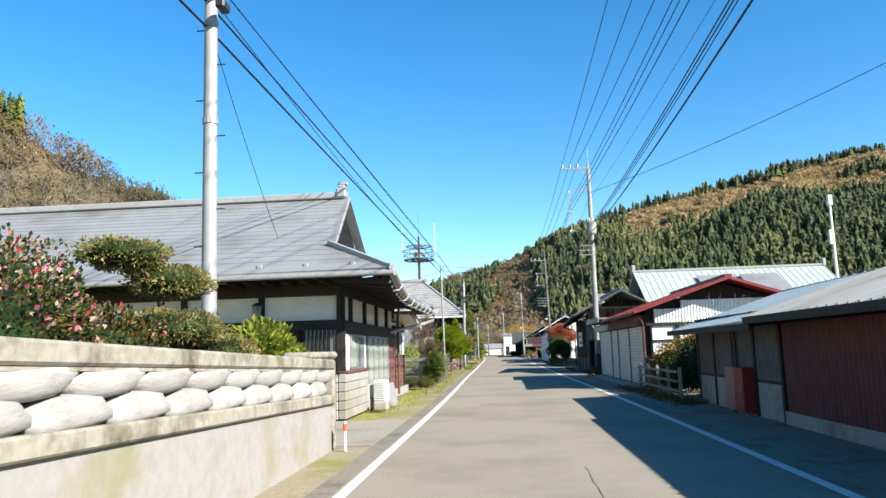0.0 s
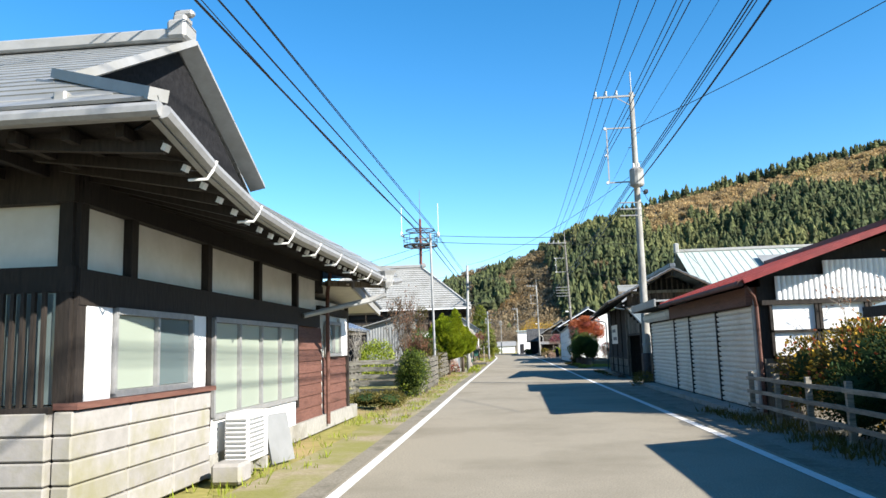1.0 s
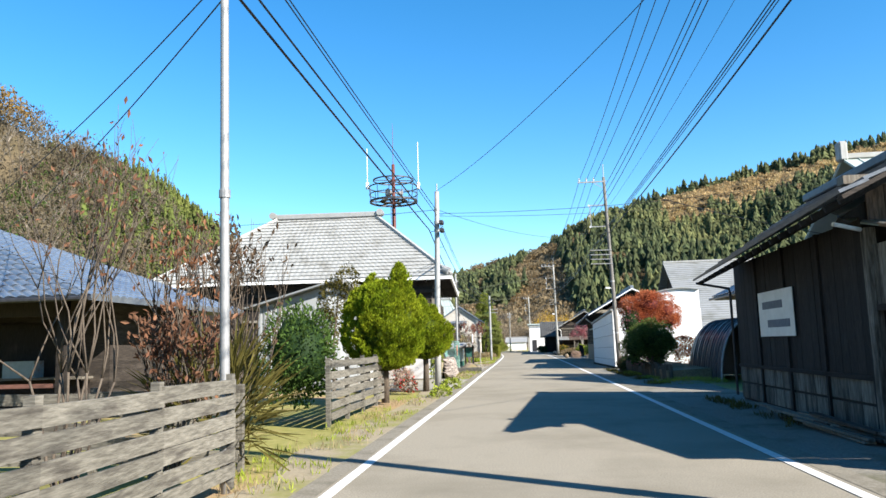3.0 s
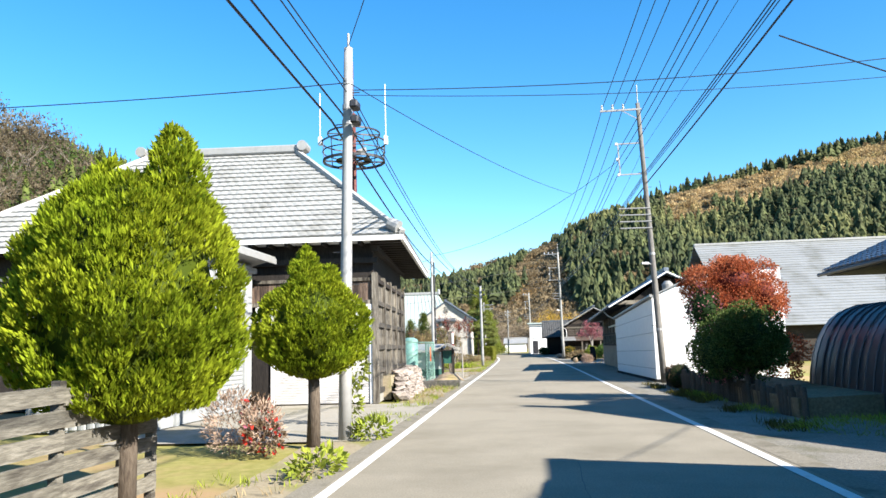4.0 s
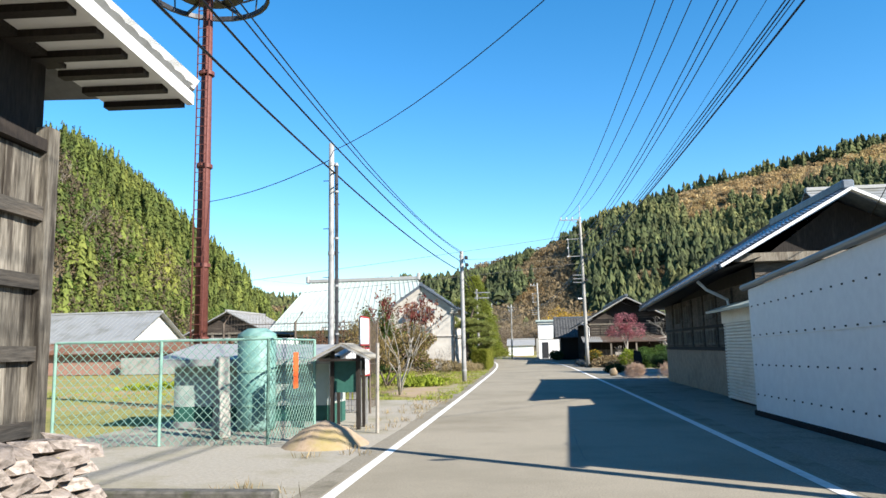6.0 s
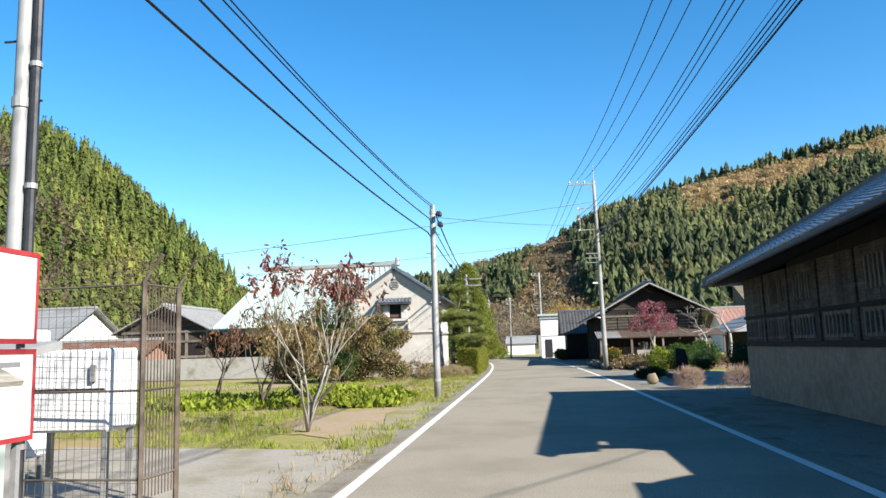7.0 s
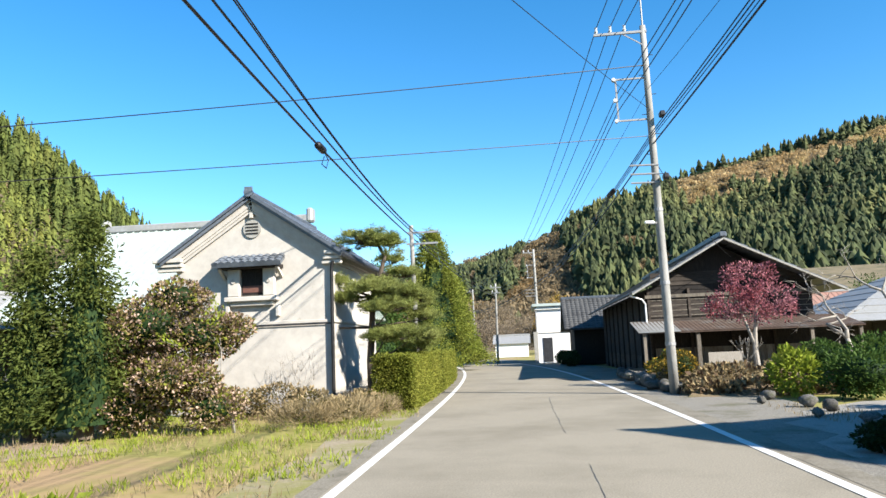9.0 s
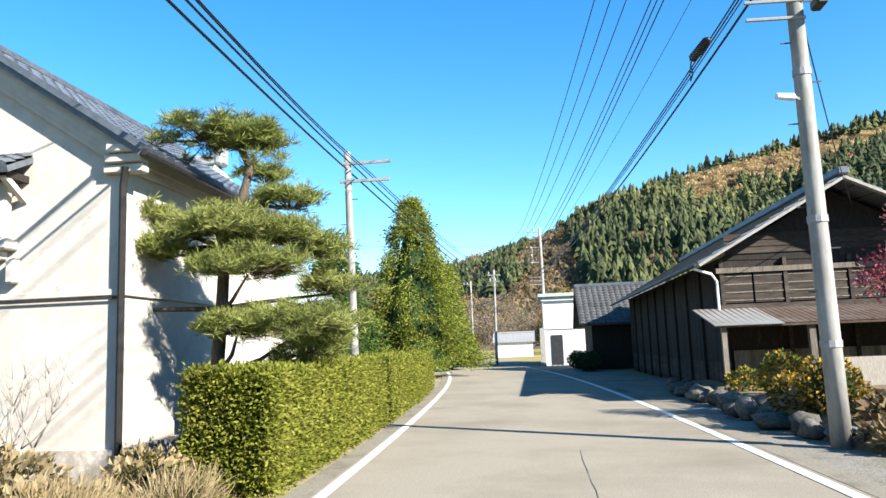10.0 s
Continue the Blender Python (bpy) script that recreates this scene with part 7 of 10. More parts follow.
# ---- dark house with earth plaster ----
def earth_house():
    h = thing("earth_walled_house", "dark timber house with earth plaster walls and blue-grey tiles", "house", (8, 100, 0))
    X, Y0, Y1 = 5.5, 93.4, 106.6
    part("wall", Build().box(X, 12, Y0, Y1, 0, 3.22), EARTH_WOOD, h, "dark timber wall")
    part("upper_wall", Build().box(X, 12, Y0, 103, 3.224, 3.6), BLACK_WOOD, h, "dark timber wall")
    part("earth_wall", Build().box(X - 0.06, X + 0.02, 95.4, Y1 + 0.02, 0, 1.36), MUD, h, "brown earth plaster lower wall")
    for i in range(6):
        y0 = 95.5 + i * 1.87
        board_row(h, (X, y0, 0), (0, 1.8, 0), 1.5, 3.2, (-1, 0, 0), 6, EARTH_WOOD, seed=50 + i)
        part("post", Build().box(X - 0.07, X + 0.03, y0 - 0.06, y0 + 0.05, 1.36, 3.2), EARTH_WOOD, h)
        lat = part("lattice", Build().box(X - 0.06, X - 0.03, y0 + 0.25, y0 + 1.6, 1.55, 1.62).box(X - 0.06, X - 0.03, y0 + 0.25, y0 + 1.6, 2.0, 2.07), GREY_WOOD, h, "dark window lattice")
        for j in range(7):
            part("slat", Build().box(X - 0.075, X - 0.045, y0 + 0.3 + j * 0.2, y0 + 0.34 + j * 0.2, 1.55, 2.04), GREY_WOOD, lat)
        if i in (1, 3, 4):
            up = part("lattice", Build().box(X - 0.05, X - 0.03, y0 + 0.4, y0 + 1.4, 2.45, 2.5), EARTH_WOOD, h)
            for j in range(6):
                part("slat", Build().box(X - 0.07, X - 0.04, y0 + 0.42 + j * 0.18, y0 + 0.46 + j * 0.18, 2.4, 3.0), GREY_WOOD, up)
    part("rail", Build().box(X - 0.09, X, 95.4, Y1, 1.36, 1.48), BLACK_WOOD, h)
    part("rail", Build().box(X - 0.09, X, 95.4, Y1, 2.1, 2.18), BLACK_WOOD, h)
    shutter(h, (5.15, 95.2, 0.05), (0, -3.2, 0), 2.1, (-1, 0, 0), SHUTTER, 0.085, "grey ribbed roller shutter")
    part("shutter_box", Build().box(5.1, 5.5, 91.6, 95.3, 2.15, 2.5), SHUTTER, h)
    part("porch_wall", Build().box(5.2, 5.5, 91.7, 95.25, 0, 2.2), BLACK_WOOD, h)
    part("porch_roof", Build().slab([(4.75, 95.7, 2.52), (4.75, 91.2, 2.52), (6.2, 91.2, 2.95), (6.2, 95.7, 2.95)], 0.07), MINT_METAL, h, "pale porch roof sheet")
    tiled_slope(h, [(4.5, 107.0, 3.2), (4.45, 92.6, 3.58), (7.8, 92.6, 5.45), (7.8, 98.5, 5.45)], BLUE_TILE, 0.3, 0.28)
    tiled_slope(h, [(12.4, 92.6, 3.2), (12.4, 107.0, 3.2), (7.8, 98.5, 5.45), (7.8, 92.6, 5.45)], BLUE_TILE, 0.3, 0.28)
    tiled_slope(h, [(12.4, 107.0, 3.2), (4.5, 107.0, 3.2), (7.79, 98.5, 5.45), (7.81, 98.5, 5.45)], BLUE_TILE, 0.3, 0.28)
    for x in (4.5, 12.4):
        part("hip_cap", Build().beam((x, 107.0, 3.26), (7.8, 98.5, 5.5), 0.2, 0.14), TILE, h)
    part("ridge_cap", Build().beam((7.8, 92.6, 5.55), (7.8, 98.6, 5.55), 0.3, 0.25), TILE, h, bevel=0.04)
    part("soffit", Build().add([(4.55, 92.7, 3.48), (4.55, 106.9, 3.08), (5.6, 106.6, 3.2), (5.6, 92.7, 3.8)], [(0, 1, 2, 3)]), DARK_WOOD, h)
    for a, b_ in (((4.5, 92.55, 3.55), (7.8, 92.55, 5.42)), ((12.4, 92.55, 3.12), (7.8, 92.55, 5.42))):
        part("bargeboard", Build().beam(a, b_, 0.07, 0.22, up=(0, 1, 0)), WHITE, h, "white bargeboard")
    part("gable", Build().slab([(5.5, Y0, 3.6), (12, Y0, 3.4), (7.8, Y0, 5.25)], 0.1), BLACK_WOOD, h)
    lap_boards(h, (5.55, Y0 - 0.08, 0), (4.5, 0, 0), 3.15, 3.75, (0, -1, 0), 3, EARTH_WOOD)
    part("tie_beam", Build().box(5.0, 12, Y0 - 0.35, Y0 - 0.1, 3.7, 3.92), GREY_WOOD, h)
    part("gutter", Build().tube([(4.4, 92.6, 3.5), (4.43, 107.0, 3.12)], 0.06, 8), DARK_STEEL, h)
    part("downpipe", Build().tube([(4.5, 95.3, 3.4), (4.75, 95.35, 3.15), (5.36, 95.5, 2.85), (5.38, 95.5, 2.5)], 0.045, 8), WHITE, h, "white bent downpipe")
earth_house()

# ---- old timber house ----
def old_house():
    h = thing("old_timber_house", "large old unpainted timber house with a gable roof", "house", (8, 148, 0))
    x0, x1, y0, y1, m = 4.45, 11.2, 138.6, 158, 7.55
    part("wall", Build().box(x0 + 0.04, x1, y0 + 0.04, y1, 0, 3.75), BLACK_WOOD, h, "dark timber wall")
    part("gable", Build().slab([(x0, y0 + 0.02, 3.7), (x1, y0 + 0.02, 3.5), (m, y0 + 0.02, 5.5)], 0.1), BLACK_WOOD, h)
    lap_boards(h, (x0 + 0.2, y0 + 0.02, 0), (6.2, 0, 0), 3.85, 4.4, (0, -1, 0), 3, OLD_WOOD)
    for i in range(4):
        a = x0 + 0.1 + i * 1.68
        for j in range(2):
            p = part("storm_panel", Build().box(a + j * 0.8, a + 0.74 + j * 0.8, y0 - 0.05, y0, 2.5, 3.3), OLD_WOOD, h, "timber storm panel")
            for k in range(4):
                part("batten", Build().box(a + j * 0.8, a + 0.74 + j * 0.8, y0 - 0.065, y0 - 0.05, 2.55 + k * 0.22, 2.58 + k * 0.22), GREY_WOOD, p)
        part("post", Build().box(a - 0.1, a, y0 - 0.09, y0 + 0.02, 0, 3.7), OLD_WOOD, h)
    part("beam", Build().box(x0 - 0.1, x1, y0 - 0.12, y0, 3.32, 3.46), GREY_WOOD, h, "pale weathered beam")
    part("beam", Build().box(x0 - 0.1, x1, y0 - 0.1, y0, 2.34, 2.46), OLD_WOOD, h)
    board_row(h, (x0 + 0.2, y0 - 0.02, 0), (6.0, 0, 0), 0.3, 1.2, (0, -1, 0), 24, GREY_WOOD, seed=77)
    for i in range(9):
        yy = y0 + 0.2 + i * 2.1
        part("post", Build().box(x0 - 0.06, x0 + 0.05, yy, yy + 0.13, 0, 3.6), BLACK_WOOD, h)
        board_row(h, (x0 + 0.04, yy + 0.15, 0), (0, 1.9, 0), 0.9, 3.5, (-1, 0, 0), 7, BLACK_WOOD, seed=90 + i)
        board_row(h, (x0 + 0.04, yy + 0.15, 0), (0, 1.9, 0), 0.2, 0.85, (-1, 0, 0), 7, OLD_WOOD, seed=190 + i)
    part("rust_roof", Build().slab([(3.7, 136.3, 1.86), (12.2, 136.3, 1.86), (12.2, y0, 2.34), (3.7, y0, 2.34)], 0.05).sheet((3.7, 136.3, 1.865), (8.5, 0, 0), (0, 2.3, 0.48), (0, -0.2, 1), 0.16, 0.02), OLD_RUST, h, "rusty brown sheet lean-to roof")
    part("tin_roof", Build().slab([(3.66, 136.25, 1.875), (5.3, 136.25, 1.875), (5.3, y0, 2.36), (3.66, y0, 2.36)], 0.02), GREY_METAL, h, "grey patched tin sheet")
    part("lean_post", Build().box(5.9, 6.05, 136.4, 136.55, 0, 1.85), GREY_WOOD, h)
    for x in (3.85, 8.0, 10.2, 12.0):
        part("lean_post", Build().box(x, x + 0.12, 136.4, 136.52, 0, 1.85), GREY_WOOD, h)
    part("lean_panel", Build().box(6.3, 7.6, 136.45, 136.5, 0.25, 1.0), PALE_BARK, h, "pale leaning boards")
    slope_courses(h, [(3.7, 158.8, 3.55), (3.7, 137.6, 3.55), (m, 137.6, 5.7), (m, 158.8, 5.7)], 10, TILE, 0.05, 0.04)
    slope_courses(h, [(12.2, 137.6, 3.35), (12.2, 158.8, 3.35), (m, 158.8, 5.7), (m, 137.6, 5.7)], 10, TILE, 0.05, 0.04)
    for a, b_ in (((3.7, 137.58, 3.48), (m, 137.58, 5.62)), ((12.2, 137.58, 3.28), (m, 137.58, 5.62))):
        part("bargeboard", Build().beam(a, b_, 0.07, 0.2, up=(0, 1, 0)), CONC, h, "pale weathered bargeboard")
    part("ridge_cap", Build().beam((m, 137.5, 5.8), (m, 158.8, 5.8), 0.3, 0.22), TILE, h, bevel=0.04)
    part("gutter", Build().tube([(3.62, 137.6, 3.5), (3.62, 158.8, 3.5)], 0.05, 8), DARK_STEEL, h)
    part("downpipe", Build().tube([(3.66, 138.1, 3.45), (4.2, 138.4, 3.3), (4.35, 138.5, 3.1), (4.35, 138.5, 1.9)], 0.035, 8), WHITE, h, "pale bent downpipe")
old_house()
gable_house("tiled_gatehouse", "small dark house with a grey pan-tiled roof", 2.6, 6.5, 160.2, 166, 3.0, 4.9, "x", BLACK_WOOD, lambda p, q: tiled_slope(p, q, GREY_TILE, 0.32, 0.3), "tile", 0.7)

def white_building():
    h = thing("white_building", "plain white two-storey building with a flat sheet roof", "building", (1.5, 174, 0))
    part("wall", Build().box(0.1, 5.2, 169, 181, 0, 4.75), WHITE, h, "white rendered wall")
    part("roof", Build().slab([(-0.25, 168.6, 4.95), (5.6, 168.6, 4.95), (5.6, 181.4, 5.1), (-0.25, 181.4, 5.1)], 0.22), MINT_METAL, h, "pale flat roof edge")
    part("band", Build().box(0.04, 5.2, 168.92, 169, 2.5, 2.65), SHUTTER, h)
    for y, z in ((169.8, 3.1), (172, 3.1), (174, 3.1)):
        w = part("window_frame", Build().box(0.04, 0.1, y, y + 1.1, z, z + 1.1), DARK_STEEL, h, "dark window frame")
        part("pane", Build().box(0.025, 0.04, y + 0.07, y + 1.03, z + 0.07, z + 1.03), GLASS, w)
    part("pillar", Build().box(-0.25, 0.1, 168.8, 169.2, 0, 2.6), CONC, h)
    part("cornice", Build().box(-0.05, 5.3, 168.8, 169.0, 4.45, 4.6), SHUTTER, h)
    part("downpipe", Build().tube([(0.02, 168.92, 4.6), (0.02, 168.92, 0.1)], 0.05, 8), STEEL, h)
    part("door", Build().box(0.5, 1.3, 168.95, 169.0, 0.1, 2.1), DARK_STEEL, h, "dark ground-floor door")
    part("stair_stringer", Build().beam((3.0, 168.7, 0.1), (5.2, 168.7, 2.5), 0.06, 0.25), DARK_STEEL, h, "dark outside stair")
    for i in range(9):
        part("tread", Build().box(3.15 + i * 0.235, 3.4 + i * 0.235, 168.4, 168.95, 0.3 + i * 0.255, 0.34 + i * 0.255), DARK_STEEL, h)
white_building()
gable_house("far_garage", "small white garage at the bend of the road", -5.2, -0.8, 206, 211, 1.9, 2.9, "x", WHITE, lambda p, q: ribbed_slope(p, q, 0.4, PALE_METAL), "metal", 0.3, "garage")
wh = thing("white_roofed_house", "house with a low pale hipped sheet roof beyond the yard", "house", (25, 154, 0))
part("wall", Build().box(17.5, 34, 149.5, 159, 0, 2.4), OLD_WOOD, wh)
hip_house(wh, 15.6, 36, 147.6, 161, 2.1, 23.0, 30.0, 154.3, 5.4, lambda p, q: slope_courses(p, q, 8, PALE_METAL))
part("ridge_cap", Build().beam((22.8, 154.3, 5.5), (30.2, 154.3, 5.5), 0.35, 0.25), PALE_METAL, wh, bevel=0.04)
for i in range(5):
    part("window_frame", Build().box(18.2 + i * 3, 20.2 + i * 3, 149.44, 149.5, 0.6, 2.0), DARK_WOOD, wh)
solo("field_terrace", Build().slab([(29, 188, 4.5), (70, 188, 4.0), (70, 214, 11.0), (33, 214, 10.5)], 4.0), TERRACE, "dry tan field terrace below the wooded hill", "field", kind="structure")
gable_house("red_roofed_house", "far house with a faded pink-red roof", 22, 30.5, 176, 184, 3.3, 5.4, "x", CREAM, lambda p, q: ribbed_slope(p, q, 0.5, PINK_PANEL), "metal", 0.7)

def tiled_annexe():
    h = thing("tiled_annexe", "small dark outbuilding with a blue-grey tiled hipped roof", "outbuilding", (10, 112, 0))
    part("wall", Build().box(8.5, 11.7, 110.4, 113.2, 0, 2.4), BLACK_WOOD, h, "dark timber wall")
    hip_house(h, 7.7, 12.5, 109.6, 114.0, 2.42, 9.8, 10.4, 111.8, 3.9, lambda p, q: tiled_slope(p, q, BLUE_TILE, 0.3, 0.28))
    part("soffit", Build().box(7.8, 12.4, 109.7, 113.9, 2.3, 2.37), DARK_WOOD, h)
    for x, y, r in ((7.7, 109.6, 9.8), (12.5, 109.6, 10.4), (7.7, 114.0, 9.8), (12.5, 114.0, 10.4)):
        part("hip_cap", Build().beam((x, y, 2.49), (r, 111.8, 3.97), 0.18, 0.12), TILE, h)
tiled_annexe()

# ---- yard things ----
st = Build().add([(5.22, 116.5, -0.02), (5.74, 116.45, -0.02), (5.76, 116.72, -0.02), (5.25, 116.75, -0.02), (5.24, 116.52, 0.85), (5.71, 116.48, 0.8), (5.73, 116.7, 0.8), (5.26, 116.72, 0.85),
                  (5.24, 116.54, 1.28), (5.64, 116.52, 1.2), (5.66, 116.66, 1.2), (5.26, 116.68, 1.28)],
                 [(0, 1, 5, 4), (1, 2, 6, 5), (2, 3, 7, 6), (3, 0, 4, 7), (4, 5, 9, 8), (5, 6, 10, 9), (6, 7, 11, 10), (7, 4, 8, 11), (8, 9, 10, 11)])
solo("stone_stele", st, DARK_STONE_SHADE, "upright dark natural stone slab", "stone", bevel=0.03)
def rock(x, y, s, hgt, seed, label, material):
    me = pebble(seed)
    me.materials.append(material)
    ob = new("rock", me)
    ob.matrix_world = Matrix.LocRotScale((x, y, hgt * 0.42), Euler((0, 0, seed)), (s, s * 0.85, hgt))
    tagged(ob, label, "rock", "garden rocks")
rock(3.74, 113.2, 0.46, 0.46, 3, "tan boulder at the edge of the yard", mat("tan_stone", (0.34, 0.26, 0.17), (0.45, 0.35, 0.235), 6, 0.9, c3=(0.34, 0.24, 0.15), big=2, bump=0.4))
rr = random.Random(8)
for i in range(26):
    y = 129.3 + i * 0.48
    rock(3.25 + 0.25 * rr.random() + (0.5 if i % 3 == 0 else 0), y, rr.uniform(0.4, 0.8), rr.uniform(0.28, 0.5), 20 + i, "dark mossy stone edging the garden bank", MOSS_STONE)
for i in range(9):
    rock(4.6 + rr.random() * 1.5, 117 + i * 1.1, rr.uniform(0.25, 0.5), rr.uniform(0.18, 0.3), 60 + i, "low dark mossy stone in the yard", MOSS_STONE)
gb = Build()
for i in range(25):
    x = 3.5 + i * 0.4
    for y, z in ((127.2, -0.03), (128.2, 0.12), (129.4, 0.3), (136.4 + max(0, 13 - x) * 0.5, 0.32)):
        gb.v.append((x, y + 0.3 * noise.noise((x * 0.7, y, 0)), z + (0.09 * noise.noise((x * 1.3, y * 1.3, 4)) if z > 0 else 0) - (0.33 if i == 0 and z > 0 else 0)))
gb.f = [(i * 4 + j, i * 4 + 4 + j, i * 4 + 5 + j, i * 4 + 1 + j) for i in range(24) for j in range(3)]
solo("garden_bank", gb, LITTER, "earth bank with leaf litter before the old house", "bank", kind="structure")
solo("maple_bank", Build().slab([(5.35, 66.2, 0.38), (7.2, 66.2, 0.45), (7.2, 78.6, 0.45), (5.05, 78.6, 0.38)], 0.5), LITTER, "low earth bank behind the log edging", "bank", kind="structure")

def log_edge():
    f = thing("log_edging", "row of short upright logs edging the bank", "edging", (5.2, 72, 0))
    me = mesh_of("log", Build().tube([(0, 0, 0), (0, 0, 0.92), (0, 0, 1.0)], [0.5, 0.48, 0.4], 8), BARK)
    r = random.Random(4)
    n = 92
    for i in range(n):
        y = lerp(66.0, 78.8, i / n)
        x = lerp(5.42, 4.98, i / n) + 0.05 * math.sin(i * 0.7)
        piece("log", me, f, Matrix.LocRotScale((x - 5.2, y - 72, -0.03), Euler((r.gauss(0, 0.05), r.gauss(0, 0.06), r.random() * 6)), (0.13, 0.13, r.uniform(0.5, 0.68))))
log_edge()
# ---- poles and cables ----
def pole(base, top, r0, r1, label, arms=(), group="utility poles", steps=True, material=None, frame_at=None, drum=None, low_bars=None, box_at=None, lamp_at=None, spike=0.0, bracket=None):
    """A tapered pole. arms: (height, reach to the left, reach to the right, insulators)."""
    a, b_ = Vector(base), Vector(top)
    h = b_.z
    t = thing("utility_pole", label, "utility pole", base, group)
    at = lambda z: a.lerp(b_, z / h)
    rad = lambda z: lerp(r0, r1, z / h)
    part("shaft", Build().tube([at(h * i / 6) - Vector((0, 0, 0.1 if i == 0 else 0)) for i in range(7)], [rad(h * i / 6) for i in range(7)], 16), material or POLE_CONC, t, smooth=True)
    if spike:
        part("lightning_rod", Build().tube([at(h), at(h) + Vector((0, 0, spike))], 0.025, 6), STEEL, t)
    for z, lft, rgt, ins in arms:
        p = at(z)
        part("crossarm", Build().beam(p + Vector((-lft, -0.05, 0)), p + Vector((rgt, -0.05, 0)), 0.07, 0.07), STEEL, t, "galvanised crossarm")
        part("brace", Build().beam(p + Vector((-lft * 0.45, -0.05, 0)), p + Vector((0, -0.05, -0.45)), 0.03, 0.03), STEEL, t)
        for i in range(ins):
            q = p + Vector((-lft + 0.08 + 0.43 * i, -0.05, 0.03))
            part("insulator", Build().tube([q, q + Vector((0, 0, 0.08)), q + Vector((0, 0, 0.12)), q + Vector((0, 0, 0.22))], [0.02, 0.06, 0.035, 0.045], 8), CERAMIC, t, "white ceramic insulator")
    if frame_at:
        z0, z1, reach = frame_at
        p, q = at(z0), at(z1)
        part("side_frame", Build().beam(p, p + Vector((-reach, 0, 0)), 0.05, 0.05).beam(q, q + Vector((-reach, 0, 0)), 0.05, 0.05).beam(p + Vector((-reach, 0, 0)), q + Vector((-reach, 0, 0)), 0.05, 0.05, up=(0, 1, 0)), STEEL, t, "galvanised cable frame")
        for i in range(3):
            c = p.lerp(q, i / 2) + Vector((-reach - 0.06, 0, 0))
            part("insulator", Build().tube([c - Vector((0, 0.06, 0)), c + Vector((0, 0.06, 0))], 0.06, 8), CERAMIC, t)
    if drum:
        p = at(drum) + Vector((-0.05, -0.42, 0))
        d = part("transformer", Build().tube([p, p + Vector((0, 0, 0.06)), p + Vector((0, 0, 0.7)), p + Vector((0, 0, 0.78))], [0.24, 0.28, 0.28, 0.18], 14), PALE_METAL, t, "grey cylindrical transformer", smooth=False)
        for s in (-0.1, 0.1):
            c = p + Vector((s, 0, 0.78))
            part("bushing", Build().tube([c, c + Vector((0, 0, 0.2))], [0.05, 0.03], 8), CERAMIC, d)
        part("transformer_hanger", Build().beam(at(drum + 0.2), p + Vector((0, 0.2, 0.2)), 0.06, 0.08).beam(at(drum + 0.6), p + Vector((0, 0.2, 0.6)), 0.06, 0.08), STEEL, t)
    if low_bars:
        z0, n, reach = low_bars
        for i in range(n):
            p = at(z0 - i * 0.27)
            part("service_arm", Build().tube([p + Vector((0.1, -0.1, 0)), p + Vector((-reach, -0.1, 0.02))], 0.028, 6), STEEL, t, "thin pale service arm")
    if box_at:
        for z, dx in box_at:
            p = at(z)
            part("junction_box", Build().box(p.x + dx - 0.08, p.x + dx + 0.08, p.y - 0.4, p.y - 0.1, z - 0.08, z + 0.08), DARK_STEEL, t, "black cable closure", bevel=0.03)
    if lamp_at:
        p = at(lamp_at)
        lm = part("street_lamp", Build().tube([p, p + Vector((-0.16, -0.1, 0.05)), p + Vector((-0.22, -0.12, 0.04))], 0.025, 6), STEEL, t)
        part("lamp_head", Build().tube([p + Vector((-0.2, -0.12, 0.05)), p + Vector((-0.46, -0.2, 0.06))], [0.06, 0.045], 8), WHITE, lm, "white lamp head")
    if bracket:
        for z in bracket:
            p = at(z)
            part("band", Build().tube([p, p + Vector((0, 0, 0.1))], rad(z) + 0.015, 12), STEEL, t)
    if steps:
        i = 0
        z = 2.2
        while z < h - 0.6:
            p = at(z)
            s = 1 if i % 2 else -1
            part("step_bolt", Build().beam(p, p + Vector((s * (rad(z) + 0.14), 0, 0)), 0.018, 0.018), DARK_STEEL, t)
            z += 0.62
            i += 1
    return t

R = [Vector((4.1, -14.0, 0)), Vector((5.25, 42.0, 0)), Vector((5.13, 80.0, 0)), Vector((3.48, 128.8, 0)), Vector((0.2, 171.0, 0)), Vector((-8.5, 214.0, 0))]
RT = [Vector((4.1, -14.0, 12.0)), Vector((5.3, 42.0, 12.0)), Vector((4.86, 80.4, 11.35)), Vector((3.35, 128.5, 11.2)), Vector((0.15, 171, 9.9)), Vector((-8.5, 214, 10))]
pole(R[0], RT[0], 0.18, 0.11, "tall concrete utility pole at the roadside", [(11.7, 1.5, 0.2, 3)])
guarded = pole(R[1], RT[1], 0.17, 0.10, "tall concrete utility pole with a transformer", [(11.85, 1.55, 0.15, 3)], frame_at=(8.2, 10.5, 1.1), drum=7.9, low_bars=(7.3, 3, 0.75), spike=0.9, box_at=((7.7, 0.3),), bracket=(1.5, 3.0, 7.0))
pole(R[2], RT[2], 0.13, 0.085, "leaning grey-brown utility pole darkened for its shaded side, with service arms", [(11.08, 1.55, 0.12, 3)], frame_at=(8.35, 9.65, 0.95), low_bars=(6.9, 4, 1.15), spike=0.8, lamp_at=4.6, bracket=(2.0, 5.0), material=POLE_SHADED)
part("guard_sleeve", Build().tube([(5.25, 42, 0), (5.25, 42, 1.15), (5.25, 42, 1.2)], [0.22, 0.205, 0.175], 16), DARK_STEEL, guarded, "dark guard sleeve round the foot")
